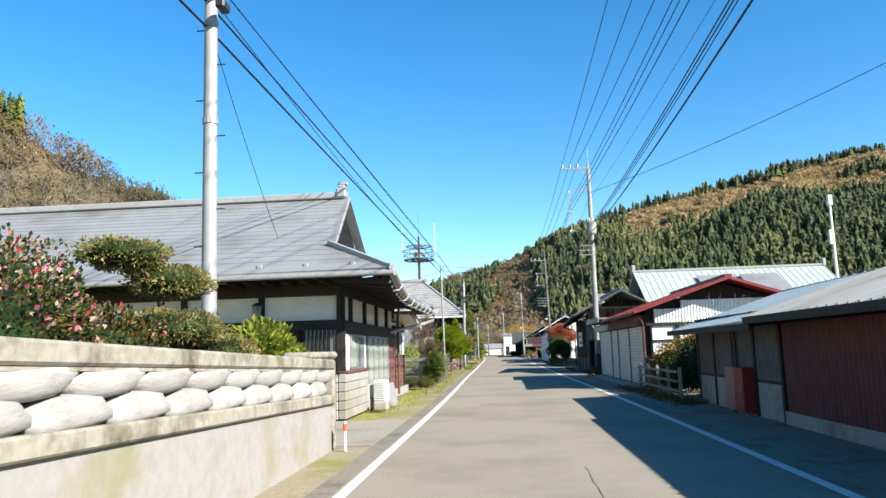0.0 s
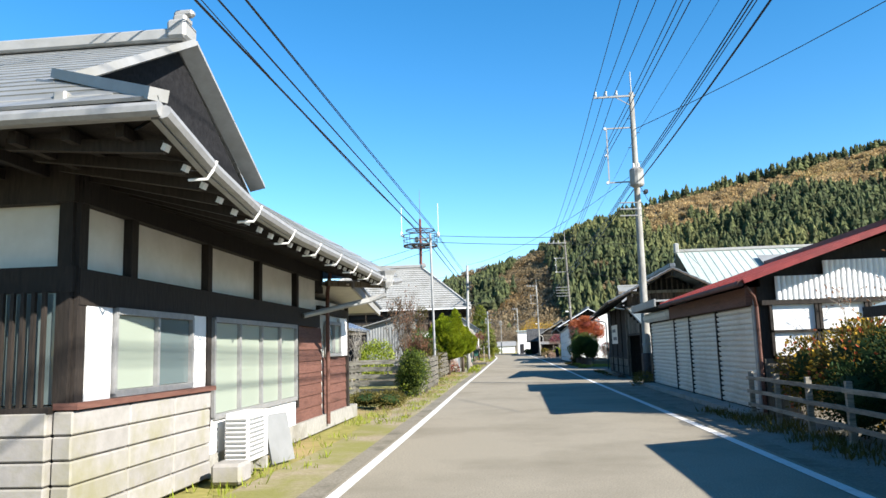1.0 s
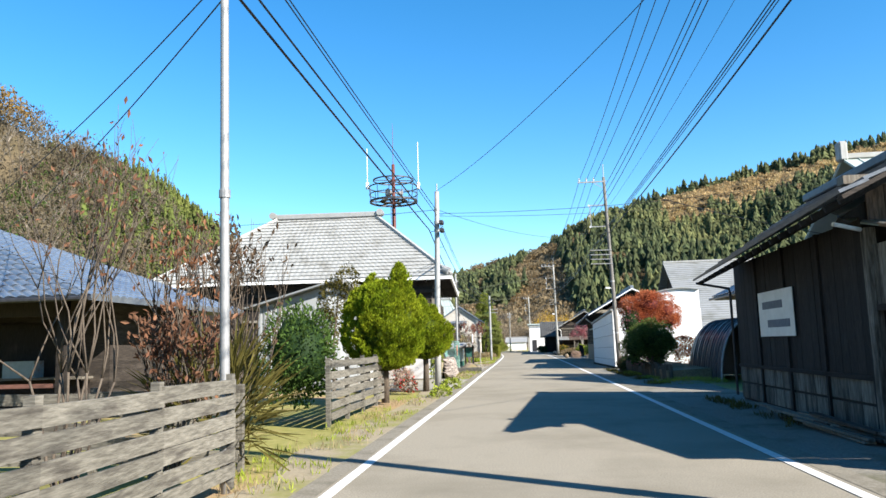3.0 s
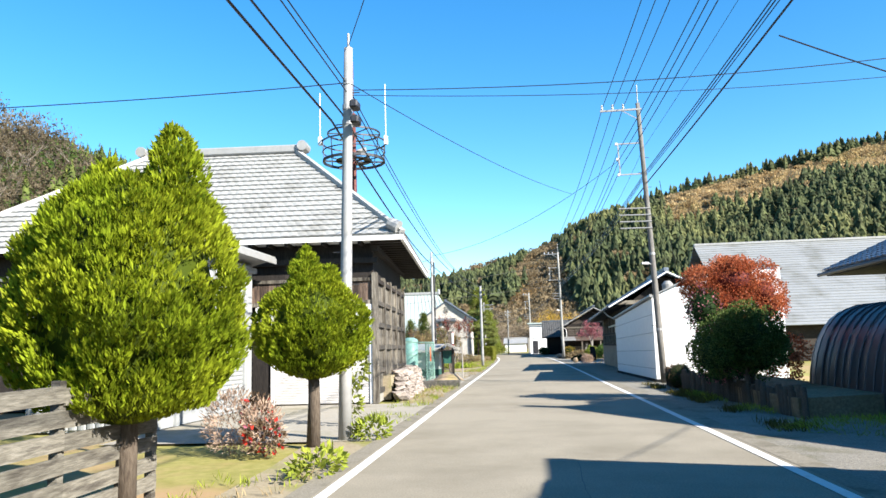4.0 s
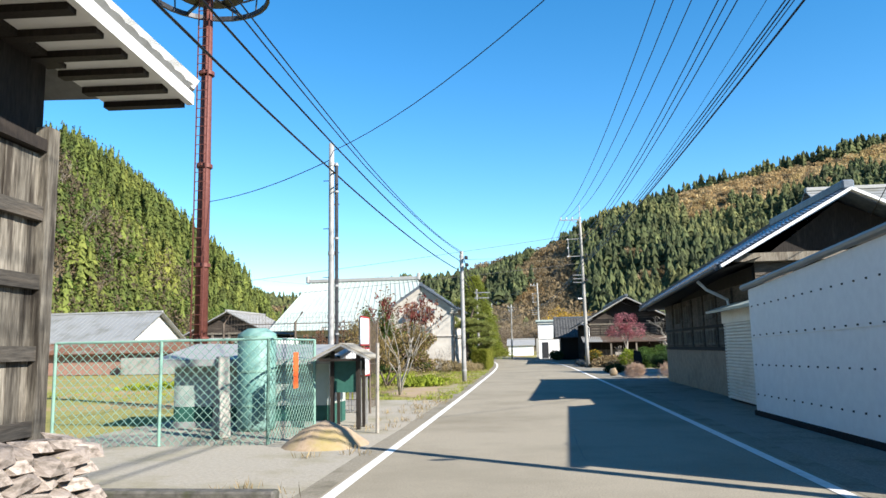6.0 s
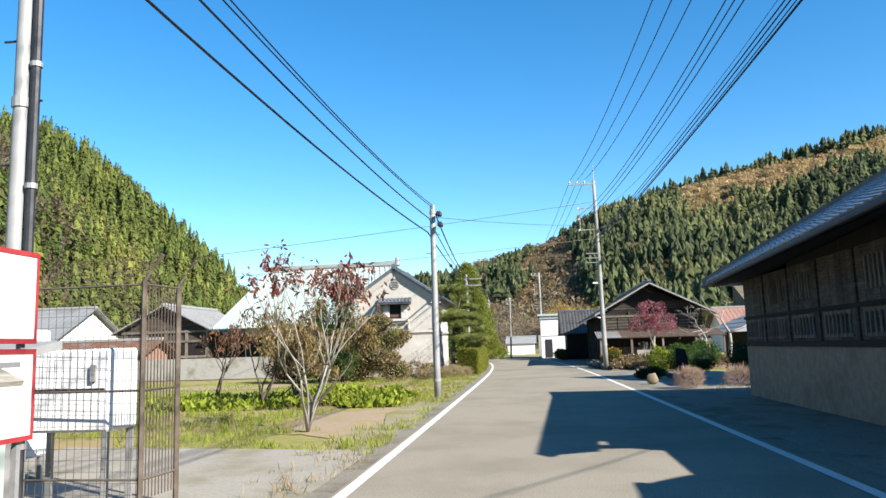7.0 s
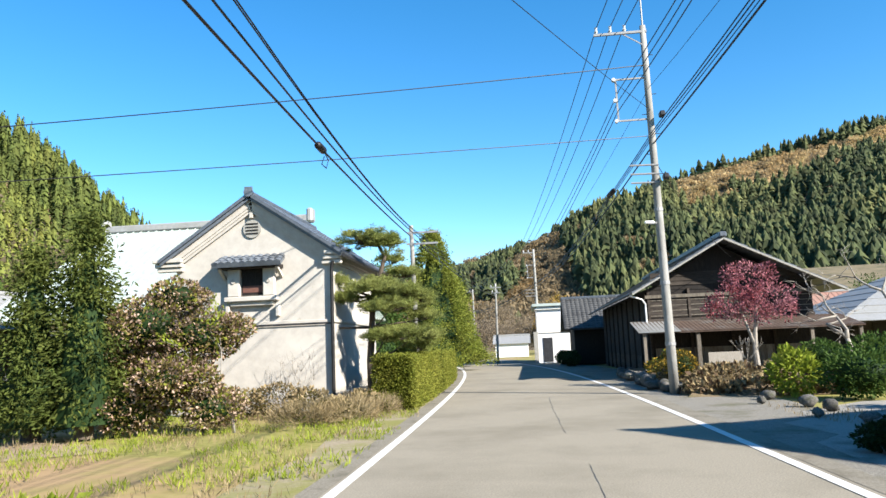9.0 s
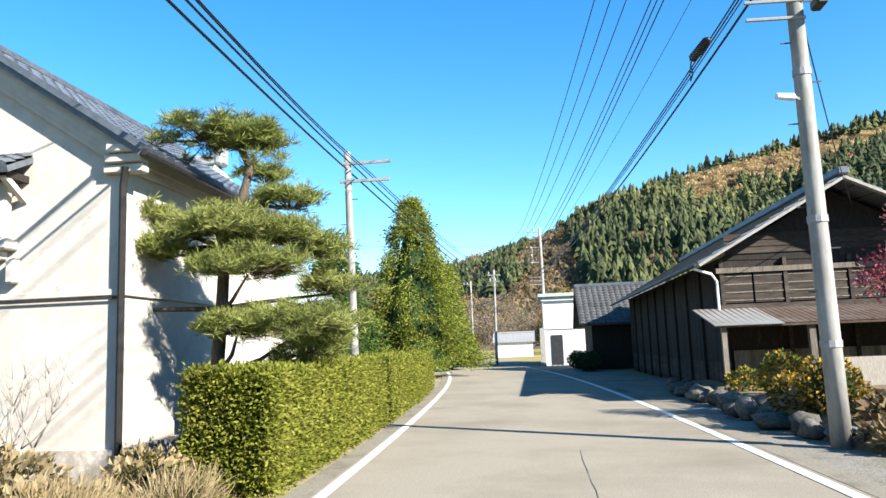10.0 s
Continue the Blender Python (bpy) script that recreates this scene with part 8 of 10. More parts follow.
pole(R[3], RT[3], 0.145, 0.09, "concrete utility pole with cable closures", [(11.0, 1.5, 0.1, 3)], frame_at=(8.25, 9.55, 0.95), low_bars=(6.8, 3, 0.75), spike=0.9, box_at=((8.3, 0.3), (6.4, 0.25)), lamp_at=5.0, bracket=(1.4, 3.2, 5.4))
pole(R[4], RT[4], 0.16, 0.1, "distant utility pole beside the white building", [(9.6, 0.95, 0.1, 3)], frame_at=(7.4, 8.5, 0.6), low_bars=(6.3, 3, 0.9))
pole(R[5], RT[5], 0.16, 0.1, "far utility pole at the bend", [(9.6, 0.95, 0.1, 3)])
LP = [Vector((-4.7, 11.5, 0)), Vector((-3.4, 63.8, 0)), Vector((-5.3, 91.0, 0)), Vector((-3.72, 108.6, 0)), Vector((-5.0, 135.0, 0)), Vector((-3.6, 175.0, 0))]
pole(LP[0], (-4.75, 11.5, 8.4), 0.13, 0.105, "smooth pale utility pole behind the garden wall", [], steps=True, material=PALE_METAL, box_at=((7.9, 0.25), (7.45, 0.3)), bracket=(5.5, 7.2))
pole((-3.6, 45.0, 0), (-3.68, 45.0, 6.9), 0.06, 0.05, "thin steel service pole at the fence", [], steps=False, material=STEEL, bracket=(3.5, 6.5))
pole(LP[1], (-3.25, 63.8, 7.45), 0.125, 0.085, "slim pale utility pole at the roadside", [], material=PALE_METAL, box_at=((6.2, 0.2), (5.9, 0.22)), bracket=(5.9, 6.2, 6.7), spike=0.3)
pole(LP[2], (-5.28, 91.0, 6.9), 0.085, 0.065, "slim utility pole with a conduit beside the yard", [], material=PALE_METAL, bracket=(2.4, 4.0, 6.3))
pole(LP[3], (-3.72, 108.6, 6.3), 0.115, 0.088, "pale utility pole at the edge of the field", [], material=PALE_METAL, box_at=((5.95, 0.25), (5.6, 0.28)), bracket=(0.5, 5.5, 6.0))
pole(LP[4], (-5.1, 135.0, 6.5), 0.11, 0.08, "slim utility pole with two crossarms above the hedge", [(6.2, 0.15, 1.1, 0), (5.75, 0.2, 1.05, 0)], material=POLE_CONC)
pole(LP[5], (-3.5, 175.0, 7.4), 0.12, 0.08, "distant slim utility pole", [(7.0, 0.5, 0.5, 2), (6.5, 0.4, 0.4, 2)], material=POLE_CONC)
cd_ = thing("conduit", "dark steel conduit strapped beside the pole", "conduit", (-5.15, 91.0, 0))
part("pipe", Build().tube([(-5.15, 91.0, 0), (-5.15, 91.0, 6.3)], 0.045, 10), DARK_STEEL, cd_)
for z in (0.8, 2.0, 3.2, 4.4, 5.6):
    part("strap", Build().tube([(-5.15, 91.0, z), (-5.15, 91.0, z + 0.05)], 0.058, 10), STEEL, cd_)
part("cap", Build().tube([(-5.15, 91.0, 6.3), (-5.15, 91.0, 6.38)], [0.06, 0.03], 10), STEEL, cd_)

def wire(a, b_, sag, r=0.012, label="thin black overhead cable", n=14):
    a, b_ = Vector(a), Vector(b_)
    pts = [a.lerp(b_, i / n) - Vector((0, 0, sag * 4 * (i / n) * (1 - i / n))) for i in range(n + 1)]
    solo("overhead_cable", Build().tube(pts, r, 5), CABLE, label, "cable", "overhead cables")

# right-hand run: three high wires, three on the side frames, a thin one, a bundle of three and a thick cable
RUN = [
    [(2.77, -14, 12.1), (3.92, -14, 12.1), (4.96, -14, 12.1), (4.12, -14, 10.1), (4.12, -14, 9.7), (4.17, -14, 9.3), (4.94, -14, 9.9), (3.58, -14, 8.6), (3.64, -14, 8.55), (3.69, -14, 8.5), (3.72, -14, 8.1)],
    [(3.79, 42, 12.08), (4.22, 42, 12.08), (4.65, 42, 12.08), (4.3, 42, 10.1), (4.2, 42, 9.68), (4.1, 42, 9.26), (5.25, 41.9, 9.95), (5.33, 41.85, 8.62), (5.36, 41.85, 8.56), (5.38, 41.85, 8.5), (5.4, 41.85, 8.2)],
    [(3.45, 80.3, 11.3), (3.88, 80.3, 11.3), (4.31, 80.3, 11.3), (3.95, 80.3, 9.34), (4.01, 80.3, 9.04), (4.07, 80.3, 8.74), (5.0, 80.2, 9.47), (4.98, 80.2, 8.42), (5.0, 80.2, 8.36), (5.02, 80.2, 8.3), (5.05, 80.2, 8.0)],
    [(1.95, 128.5, 11.25), (2.38, 128.5, 11.25), (2.81, 128.5, 11.25), (2.5, 128.5, 9.2), (2.45, 128.5, 8.85), (2.4, 128.5, 8.5), (3.4, 128.4, 9.2), (3.38, 128.35, 7.8), (3.4, 128.35, 7.74), (3.42, 128.35, 7.68), (3.45, 128.35, 7.5)],
    [(-1.2, 171, 9.85), (-0.8, 171, 9.85), (-0.35, 171, 9.85), (-0.5, 171, 8.4), (-0.5, 171, 8.0), (-0.5, 171, 7.6), (0.15, 170.9, 8.2), (0.15, 170.9, 6.9), (0.17, 170.9, 6.85), (0.19, 170.9, 6.8), (0.2, 170.9, 6.6)],
    [(-9.9, 214, 9.85), (-9.5, 214, 9.85), (-9.0, 214, 9.85), (-9.2, 214, 8.2), (-9.2, 214, 7.8), (-9.2, 214, 7.4), (-8.5, 213.9, 8.0), (-8.5, 213.9, 6.8), (-8.48, 213.9, 6.75), (-8.46, 213.9, 6.7), (-8.44, 213.9, 6.5)]]
GAUGE = (0.014, 0.014, 0.014, 0.013, 0.013, 0.013, 0.007, 0.016, 0.016, 0.012, 0.024)
SAG = ((0.6,) * 7 + (0.7, 0.7, 0.72, 0.7), (0.55, 0.45, 0.4, 0.6, 0.6, 0.6, 0.4, 0.2, 0.22, 0.24, 0.2), (1.35, 1.45, 1.55, 1.4, 1.3, 1.2, 1.5, 0.45, 0.5, 0.55, 0.35), (0.6,) * 11, (0.6,) * 11)
for i in range(5):
    for k in range(11):
        wire(RUN[i][k], RUN[i + 1][k], SAG[i][k], GAUGE[k], "thick black overhead cable" if k > 6 else "thin black overhead cable")
# left-hand run: two thin wires on top, a thick cable and the lowest cable on hangers
LEFT = [[(-4.5, -20, 8.4), (-4.4, -20, 8.35), (-4.75, -20, 7.9), (-4.75, -20, 7.6)],
        [(-4.72, 11.4, 8.1), (-4.64, 11.4, 8.0), (-4.8, 11.4, 7.65), (-4.8, 11.4, 7.2)],
        [(-3.55, 45, 7.19), (-3.5, 45, 7.02), (-3.6, 45, 6.61), (-3.7, 45, 6.4)],
        [(-3.3, 63.7, 6.75), (-3.28, 63.7, 6.55), (-3.36, 63.65, 6.1), (-3.55, 63.65, 5.95)],
        [(-4.32, 91, 6.3), (-4.4, 91, 6.25), (-4.62, 91, 6.2), (-5.2, 90.9, 6.12)],
        [(-3.7, 108.5, 6.28), (-3.7, 108.5, 6.2), (-3.83, 108.5, 5.85), (-3.88, 108.5, 5.38)],
        [(-4.6, 134.9, 6.02), (-4.65, 134.9, 6.0), (-4.9, 134.9, 6.1), (-5.1, 134.9, 6.05)],
        [(-3.2, 174.9, 6.9), (-3.3, 174.9, 6.8), (-3.5, 174.9, 6.4), (-3.6, 174.9, 6.2)]]
for i, (p, q) in enumerate(zip(LEFT, LEFT[1:])):
    for k in range(4):
        wire(p[k], q[k], ((0.4,) * 4, (0.03,) * 4, (0.02,) * 4, (0.25, 0.25, 0.25, 0.3), (0.25, 0.2, 0.2, 0.2), (0.6, 0.55, 0.35, 0.2), (0.35,) * 4)[i][k], (0.012, 0.012, 0.018, 0.022)[k])
# service drops and crossings
wire((-3.66, 45, 6.8), (5.1, 42, 5.95), 0.08)
wire((5.0, 42, 8.4), (-3.25, 63.8, 7.5), 0.6, 0.009)
wire((-3.66, 45, 6.5), (5.1, 42, 5.63), 0.08)
wire((-3.66, 45, 6.45), (-16, 56, 6.0), 0.3, 0.01)
wire((-3.66, 45, 6.15), (-16, 57, 5.4), 0.3, 0.01)
wire((-3.66, 45, 6.6), (-4.7, 11.5, 7.7), 0.5, 0.009)
wire((-3.25, 63.8, 6.75), (2.15, 82.5, 8.1), 0.25, 0.009)
wire((-3.28, 63.8, 6.75), (-14.5, 62.0, 6.2), 0.1, 0.01)
wire((-3.25, 63.8, 6.6), (10.5, 66.0, 7.5), 0.25, 0.009)
wire((-3.25, 63.8, 6.5), (10.5, 66.2, 7.1), 0.25, 0.007)
wire((4.5, 63, 6.75), (12.0, 66.2, 5.4), 0.1, 0.014)
wire((-5.25, 91, 6.7), (4.0, 80.4, 9.0), 0.7, 0.01)
wire((-5.25, 91, 6.5), (-10.42, 95, 6.4), 0.15)
wire((-3.7, 108.6, 5.9), (3.4, 128.5, 8.5), 0.12, 0.008)
wire((3.35, 128.4, 9.9), (-20, 119, 6.15), 0.1, 0.014)
wire((3.3, 128.5, 7.7), (-16, 120, 5.4), 0.05, 0.012)
wire((0.1, 171, 8.6), (-40, 165, 11.5), 0.6, 0.01)
wire((3.35, 128.5, 7.0), (8.0, 138.3, 4.9), 0.3)
wire((5.5, 80.2, 8.0), (9.0, 95, 4.6), 0.3)
wire((5.3, 42, 8.2), (12, 60, 6.4), 0.4)
wire((5.3, 42, 10.4), (16, 20, 11.5), 0.4, 0.014)
wire((-4.72, 11.5, 7.2), (-9.6, 24.0, 6.5), 0.15, 0.009)
wire((-4.7, 11.5, 7.0), (-5.6, 18.0, 4.6), 0.1, 0.007)

def closure(a, b_):
    a, b_ = Vector(a), Vector(b_)
    c = thing("cable_closure", "black cable closure hanging on the line", "cable closure", tuple(a.lerp(b_, 0.5)), "cable closures")
    part("loop", Build().tube([b_, b_ + Vector((0.02, 0.25, -0.12)), b_ + Vector((0, 0.15, -0.3)), b_ + Vector((-0.02, -0.1, -0.28)), b_ + Vector((0, 0.02, -0.1))], 0.012, 5), CABLE, c)
    part("casing", Build().tube([a, a.lerp(b_, 0.12), a.lerp(b_, 0.88), b_], [0.03, 0.075, 0.075, 0.03], 10), CABLE, c, smooth=True)
closure((-4.38, 119.32, 5.461), (-4.405, 119.85, 5.472))
closure((2.2, 128.9, 6.2), (2.05, 129.5, 6.1))
# ---- plants ----
def add_leaf(b, c, d, size, rnd, slim=0.55):
    """A small folded leaf at c that points along d."""
    d = d.normalized()
    s = d.cross(Vector((rnd.gauss(0, 1), rnd.gauss(0, 1), rnd.gauss(0, 1))))
    if s.length < 1e-3:
        return
    s.normalize()
    n = s.cross(d)
    k = len(b.v)
    l, w = size * (0.7 + 0.6 * rnd.random()), size * slim
    b.v += [tuple(c), tuple(c + d * l * 0.5 + s * w * 0.5 + n * w * 0.18), tuple(c + d * l), tuple(c + d * l * 0.5 - s * w * 0.5 + n * w * 0.18)]
    b.f += [(k, k + 1, k + 2), (k, k + 2, k + 3)]

def blob_leaves(b, blob, n, size, rnd, slim=0.55, up=0.25, inner=0.45, rough=0.28, fan=1):
    cx, cy, cz, rx, ry, rz = blob
    c0 = Vector((cx, cy, cz))
    for _ in range(n // fan):
        v = Vector((rnd.gauss(0, 1), rnd.gauss(0, 1), rnd.gauss(0, 1))).normalized()
        q = (inner + (1 - inner) * rnd.random() ** 0.5) * (1 + rough * noise.noise((v.x * 2.3 + cx, v.y * 2.3 + cy, v.z * 2.3 + cz)) + 0.12 * noise.noise((v.x * 7 + cx, v.y * 7, v.z * 7)))
        p = c0 + Vector((v.x * rx * q, v.y * ry * q, v.z * rz * q))
        if p.z < 0.03:
            continue
        d = v + Vector((rnd.gauss(0, 0.5), rnd.gauss(0, 0.5), rnd.gauss(0, 0.5) + up))
        if fan == 1:
            add_leaf(b, p, d, size, rnd, slim)
            continue
        d.normalize()
        side = d.cross(Vector((rnd.gauss(0, 1), rnd.gauss(0, 1), rnd.gauss(0, 1)))).normalized()
        for j in range(fan):
            t = rnd.random()
            add_leaf(b, p + d * (t * size * 2.2 - size) + side * rnd.gauss(0, 0.35 * size), d + side * rnd.uniform(-0.9, 0.9), size * (1.1 - 0.5 * t), rnd, slim)

def lobed(blobs, seed, k=5, f=0.4):
    """Adds smaller lobes round the outside of the main masses of a crown."""
    r = random.Random(seed)
    out = list(blobs)
    for cx, cy, cz, rx, ry, rz in blobs:
        for _ in range(k):
            v = Vector((r.gauss(0, 1), r.gauss(0, 1), abs(r.gauss(0, 0.8)) - 0.2)).normalized()
            s = f * r.uniform(0.7, 1.2)
            out.append((cx + v.x * rx * 0.85, cy + v.y * ry * 0.85, cz + v.z * rz * 0.85, rx * s, ry * s, rz * s * 1.15))
    return out

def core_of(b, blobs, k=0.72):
    """Rough inner masses that block light; their dark colour stands for crown shade."""
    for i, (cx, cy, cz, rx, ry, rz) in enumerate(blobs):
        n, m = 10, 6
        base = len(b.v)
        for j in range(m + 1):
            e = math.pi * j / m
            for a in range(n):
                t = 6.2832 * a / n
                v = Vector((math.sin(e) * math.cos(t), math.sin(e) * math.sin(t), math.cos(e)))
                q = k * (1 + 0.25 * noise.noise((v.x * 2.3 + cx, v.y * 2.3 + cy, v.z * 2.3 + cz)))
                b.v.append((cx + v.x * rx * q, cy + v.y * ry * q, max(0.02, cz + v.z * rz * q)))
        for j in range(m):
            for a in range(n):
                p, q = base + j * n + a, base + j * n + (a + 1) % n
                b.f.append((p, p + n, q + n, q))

def shrub(name, label, blobs, n, size, material, seed, trunk=None, extra=(), slim=0.55, core=L_DARK, category="shrub", group="", k=0.7, up=0.25, fan=1, lobes=0):
    rnd = random.Random(seed)
    x, y = blobs[0][0], blobs[0][1]
    main = blobs
    if lobes:
        blobs = lobed(blobs, seed, lobes)
    t = thing(name, label, category, (x, y, 0), group)
    b = Build()
    vol = sum((q[3] * q[4] * q[5]) ** 0.67 for q in blobs)
    for q in blobs:
        blob_leaves(b, q, int(n * (q[3] * q[4] * q[5]) ** 0.67 / vol), size, rnd, slim, up, fan=fan)
    part("crown", b, material, t)
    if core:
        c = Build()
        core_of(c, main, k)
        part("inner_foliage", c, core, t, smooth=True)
    for nm, m2, n2, s2 in extra:
        e = Build()
        for q in blobs:
            blob_leaves(e, q, int(n2 * (q[3] * q[4] * q[5]) ** 0.67 / vol), s2, rnd, 0.8, up, 0.85)
        part(nm, e, m2, t)
    for tr in (trunk or ()):
        part("trunk", Build().tube(tr[0], tr[1], 8), tr[2] if len(tr) > 2 else BARK, t)
    return t

def branch(b, tips, p, d, length, r, depth, rnd, spread=0.6, lift=0.15):
    n = 3
    pts, rad = [p.copy()], [r]
    for i in range(n):
        d = (d + Vector((rnd.gauss(0, 0.16), rnd.gauss(0, 0.16), rnd.gauss(0, 0.1) + lift * 0.3))).normalized()
        p = p + d * length / n
        pts.append(p.copy())
        rad.append(r * (1 - 0.45 * (i + 1) / n))
    b.tube(pts, rad, 5 if depth < 3 else 6)
    if depth <= 1:
        tips += [(q, d) for q in pts[1:]]
    if depth == 0:
        return
    for _ in range(rnd.choice((2, 3))):
        v = Vector((rnd.gauss(0, spread), rnd.gauss(0, spread), rnd.gauss(0, spread * 0.6) + lift))
        branch(b, tips, p, (d + v).normalized(), length * rnd.uniform(0.6, 0.85), r * 0.55, depth - 1, rnd, spread, lift)

def bare_tree(name, label, base, height, depth, seed, bark=PALE_BARK, leaf_mat=None, per_tip=0, size=0.12, group="", lean=(0, 0), stems=1, spread=0.6, r=0.07, slim=0.4, droop=0.0, lift=0.15, thick=1.0, tip_mat=None):
    rnd = random.Random(seed)
    t = thing(name, label, "tree", base, group)
    b, tips = Build(), []
    for s in range(stems):
        d = Vector((lean[0] + (rnd.gauss(0, 0.3) if stems > 1 else 0), lean[1] + (rnd.gauss(0, 0.3) if stems > 1 else 0), 1)).normalized()
        branch(b, tips, Vector(base) - Vector((0, 0, 0.05)), d, height * 0.36, r, depth, rnd, spread, lift)
    part("trunk", b, bark, t, smooth=True)
    if leaf_mat:
        l = Build()
        for p, d in tips:
            tuft = droop > 1.0
            if rnd.random() > (thick * 0.45 if tuft else thick):
                continue
            for _ in range(per_tip * (3 if tuft else 1)):
                c = p + Vector((rnd.gauss(0, 1), rnd.gauss(0, 1), rnd.gauss(0, 1))) * size * (0.5 if tuft else 0.35)
                v = Vector((rnd.gauss(0, 0.5), rnd.gauss(0, 0.5), rnd.gauss(-1.0, 0.4))) if tuft else d + Vector((rnd.gauss(0, 0.6), rnd.gauss(0, 0.6), rnd.gauss(0, 0.6) - droop))
                add_leaf(l, c, v, size, rnd, slim)
        part("leaves", l, leaf_mat, t)
    if tip_mat:
        high = max(p.z for p, _ in tips)
        l = Build()
        for p, d in tips:
            if p.z < base[2] + 0.72 * (high - base[2]) or rnd.random() < 0.82:
                continue
            for _ in range(8):
                add_leaf(l, p + Vector((rnd.gauss(0, 0.04), rnd.gauss(0, 0.04), rnd.gauss(0, 0.05))), Vector((rnd.gauss(0, 0.45), rnd.gauss(0, 0.45), rnd.gauss(-0.8, 0.3))), size, rnd, slim)
        part("red_leaves", l, tip_mat, t, "wine-red drooping leaf tufts")
    return t

# garden behind the wall
shrub("camellia", "flowering garden shrub with pink and red blossom", [(-4.6, 6.0, 1.75, 0.95, 1.3, 0.85), (-4.3, 7.6, 1.6, 0.7, 0.9, 0.6), (-5.4, 7.2, 2.2, 0.9, 1.1, 0.8), (-5.0, 4.2, 1.8, 1.0, 1.1, 0.9)], 16000, 0.062, L_OLIVE, 1,
      extra=(("blossom", L_PINK, 800, 0.058), ("red_blossom", L_FLAME, 420, 0.062), ("pale_blossom", L_BLUSH, 2200, 0.06), ("dark_leaves", L_DARK, 5000, 0.06)))
shrub("cloud_pruned_shrub", "clipped garden pine in rounded tiers", [(-4.0, 8.6, 2.0, 0.6, 0.75, 0.22), (-4.2, 9.0, 2.62, 0.5, 0.65, 0.2), (-3.9, 9.7, 1.72, 0.5, 0.85, 0.22), (-4.5, 8.4, 2.9, 0.5, 0.6, 0.18)], 15000, 0.05, L_PINE, 2, extra=(("brown_needles", L_TAN, 3500, 0.05),),
      trunk=[([(-4.3, 9.0, 0.8), (-4.2, 8.9, 1.8), (-4.3, 8.8, 2.9)], [0.07, 0.06, 0.04])], slim=0.3, k=0.85)
shrub("nandina", "bright lime-green shrub beside the entrance", [(-3.85, 11.6, 1.75, 0.5, 0.6, 0.42), (-4.3, 12.3, 1.65, 0.5, 0.5, 0.35), (-3.75, 12.6, 1.5, 0.35, 0.4, 0.3)], 1900, 0.13, L_LIME, 3, slim=0.42, core=None, extra=(("yellow_leaves", L_HEDGE, 500, 0.13),),
      trunk=[([(-4.0, 11.9, 0.8), (-3.95, 11.8, 1.6)], [0.05, 0.03])])
# fence corner
shrub("round_bush", "round glossy green bush at the fence corner", [(-3.4, 36.9, 0.85, 0.54, 0.54, 0.78), (-3.65, 37.05, 0.55, 0.4, 0.4, 0.5)], 8000, 0.06, L_BUSH, 4, lobes=6, extra=(("yellow_leaves", L_LIME, 900, 0.06),))
shrub("yellow_bush", "yellow-green shrub behind the fence", [(-5.2, 39.6, 1.3, 0.7, 0.8, 0.7), (-5.8, 41.6, 1.2, 0.6, 0.7, 0.7)], 2600, 0.10, L_LIME, 5, core=None)
shrub("low_bush", "low clipped bush on the verge", [(-3.6, 32.9, 0.22, 0.5, 0.8, 0.26), (-4.4, 33.4, 0.2, 0.5, 0.6, 0.24)], 2200, 0.06, L_OLIVE, 6)
bare_tree("dry_stalks", "tall dry stalks with brown and red leaves", (-4.9, 47.0, 0), 4.3, 2, 7, BARK, L_BROWN, 2, 0.12, "garden trees", stems=11, r=0.022, spread=0.3, lift=0.6, thick=0.6)
bare_tree("dry_stalks", "tall dry stalks with reddish leaves", (-5.2, 49.2, 0), 4.7, 2, 8, BARK, L_DUSK, 2, 0.13, "garden trees", stems=11, r=0.022, spread=0.3, lift=0.6, thick=0.6)
bare_tree("dry_stalks", "tall spreading dry stalks with dusky pink leaves", (-5.0, 44.0, 0), 4.2, 3, 109, BARK, L_CHESTNUT, 1, 0.1, "garden trees", stems=9, r=0.022, spread=0.35, lift=0.5, thick=0.35)
bare_tree("dry_stalks", "tall dry stalks behind the fence", (-4.6, 45.6, 0), 2.6, 2, 9, BARK, L_CHESTNUT, 3, 0.12, "garden trees", stems=10, r=0.02, spread=0.35, lift=0.5)
bare_tree("bare_shrub", "leafless pale shrub behind the fence", (-7.2, 40.6, 0), 2.4, 3, 10, PALE_BARK, None, 0, 0.1, "garden trees", stems=7, r=0.025, spread=0.5, lift=0.3)
bare_tree("bare_shrub", "leafless pale shrub with upright twigs before the white wall", (-6.0, 39.2, 0), 2.5, 3, 111, PALE_BARK, None, 0, 0.1, "garden trees", stems=9, r=0.022, spread=0.4, lift=0.4)
bare_tree("bare_shrub", "leafless pale shrub by the white shed", (-9.2, 40.9, 0), 2.4, 3, 11, PALE_BARK, None, 0, 0.1, "garden trees", stems=6, r=0.025, spread=0.5, lift=0.3)
bare_tree("slender_tree", "slender tree with tufts of dark leaves", (-5.6, 50.5, 0), 4.6, 3, 12, BARK, L_DUSK, 5, 0.15, "garden trees", r=0.05, spread=0.45, lift=0.4)
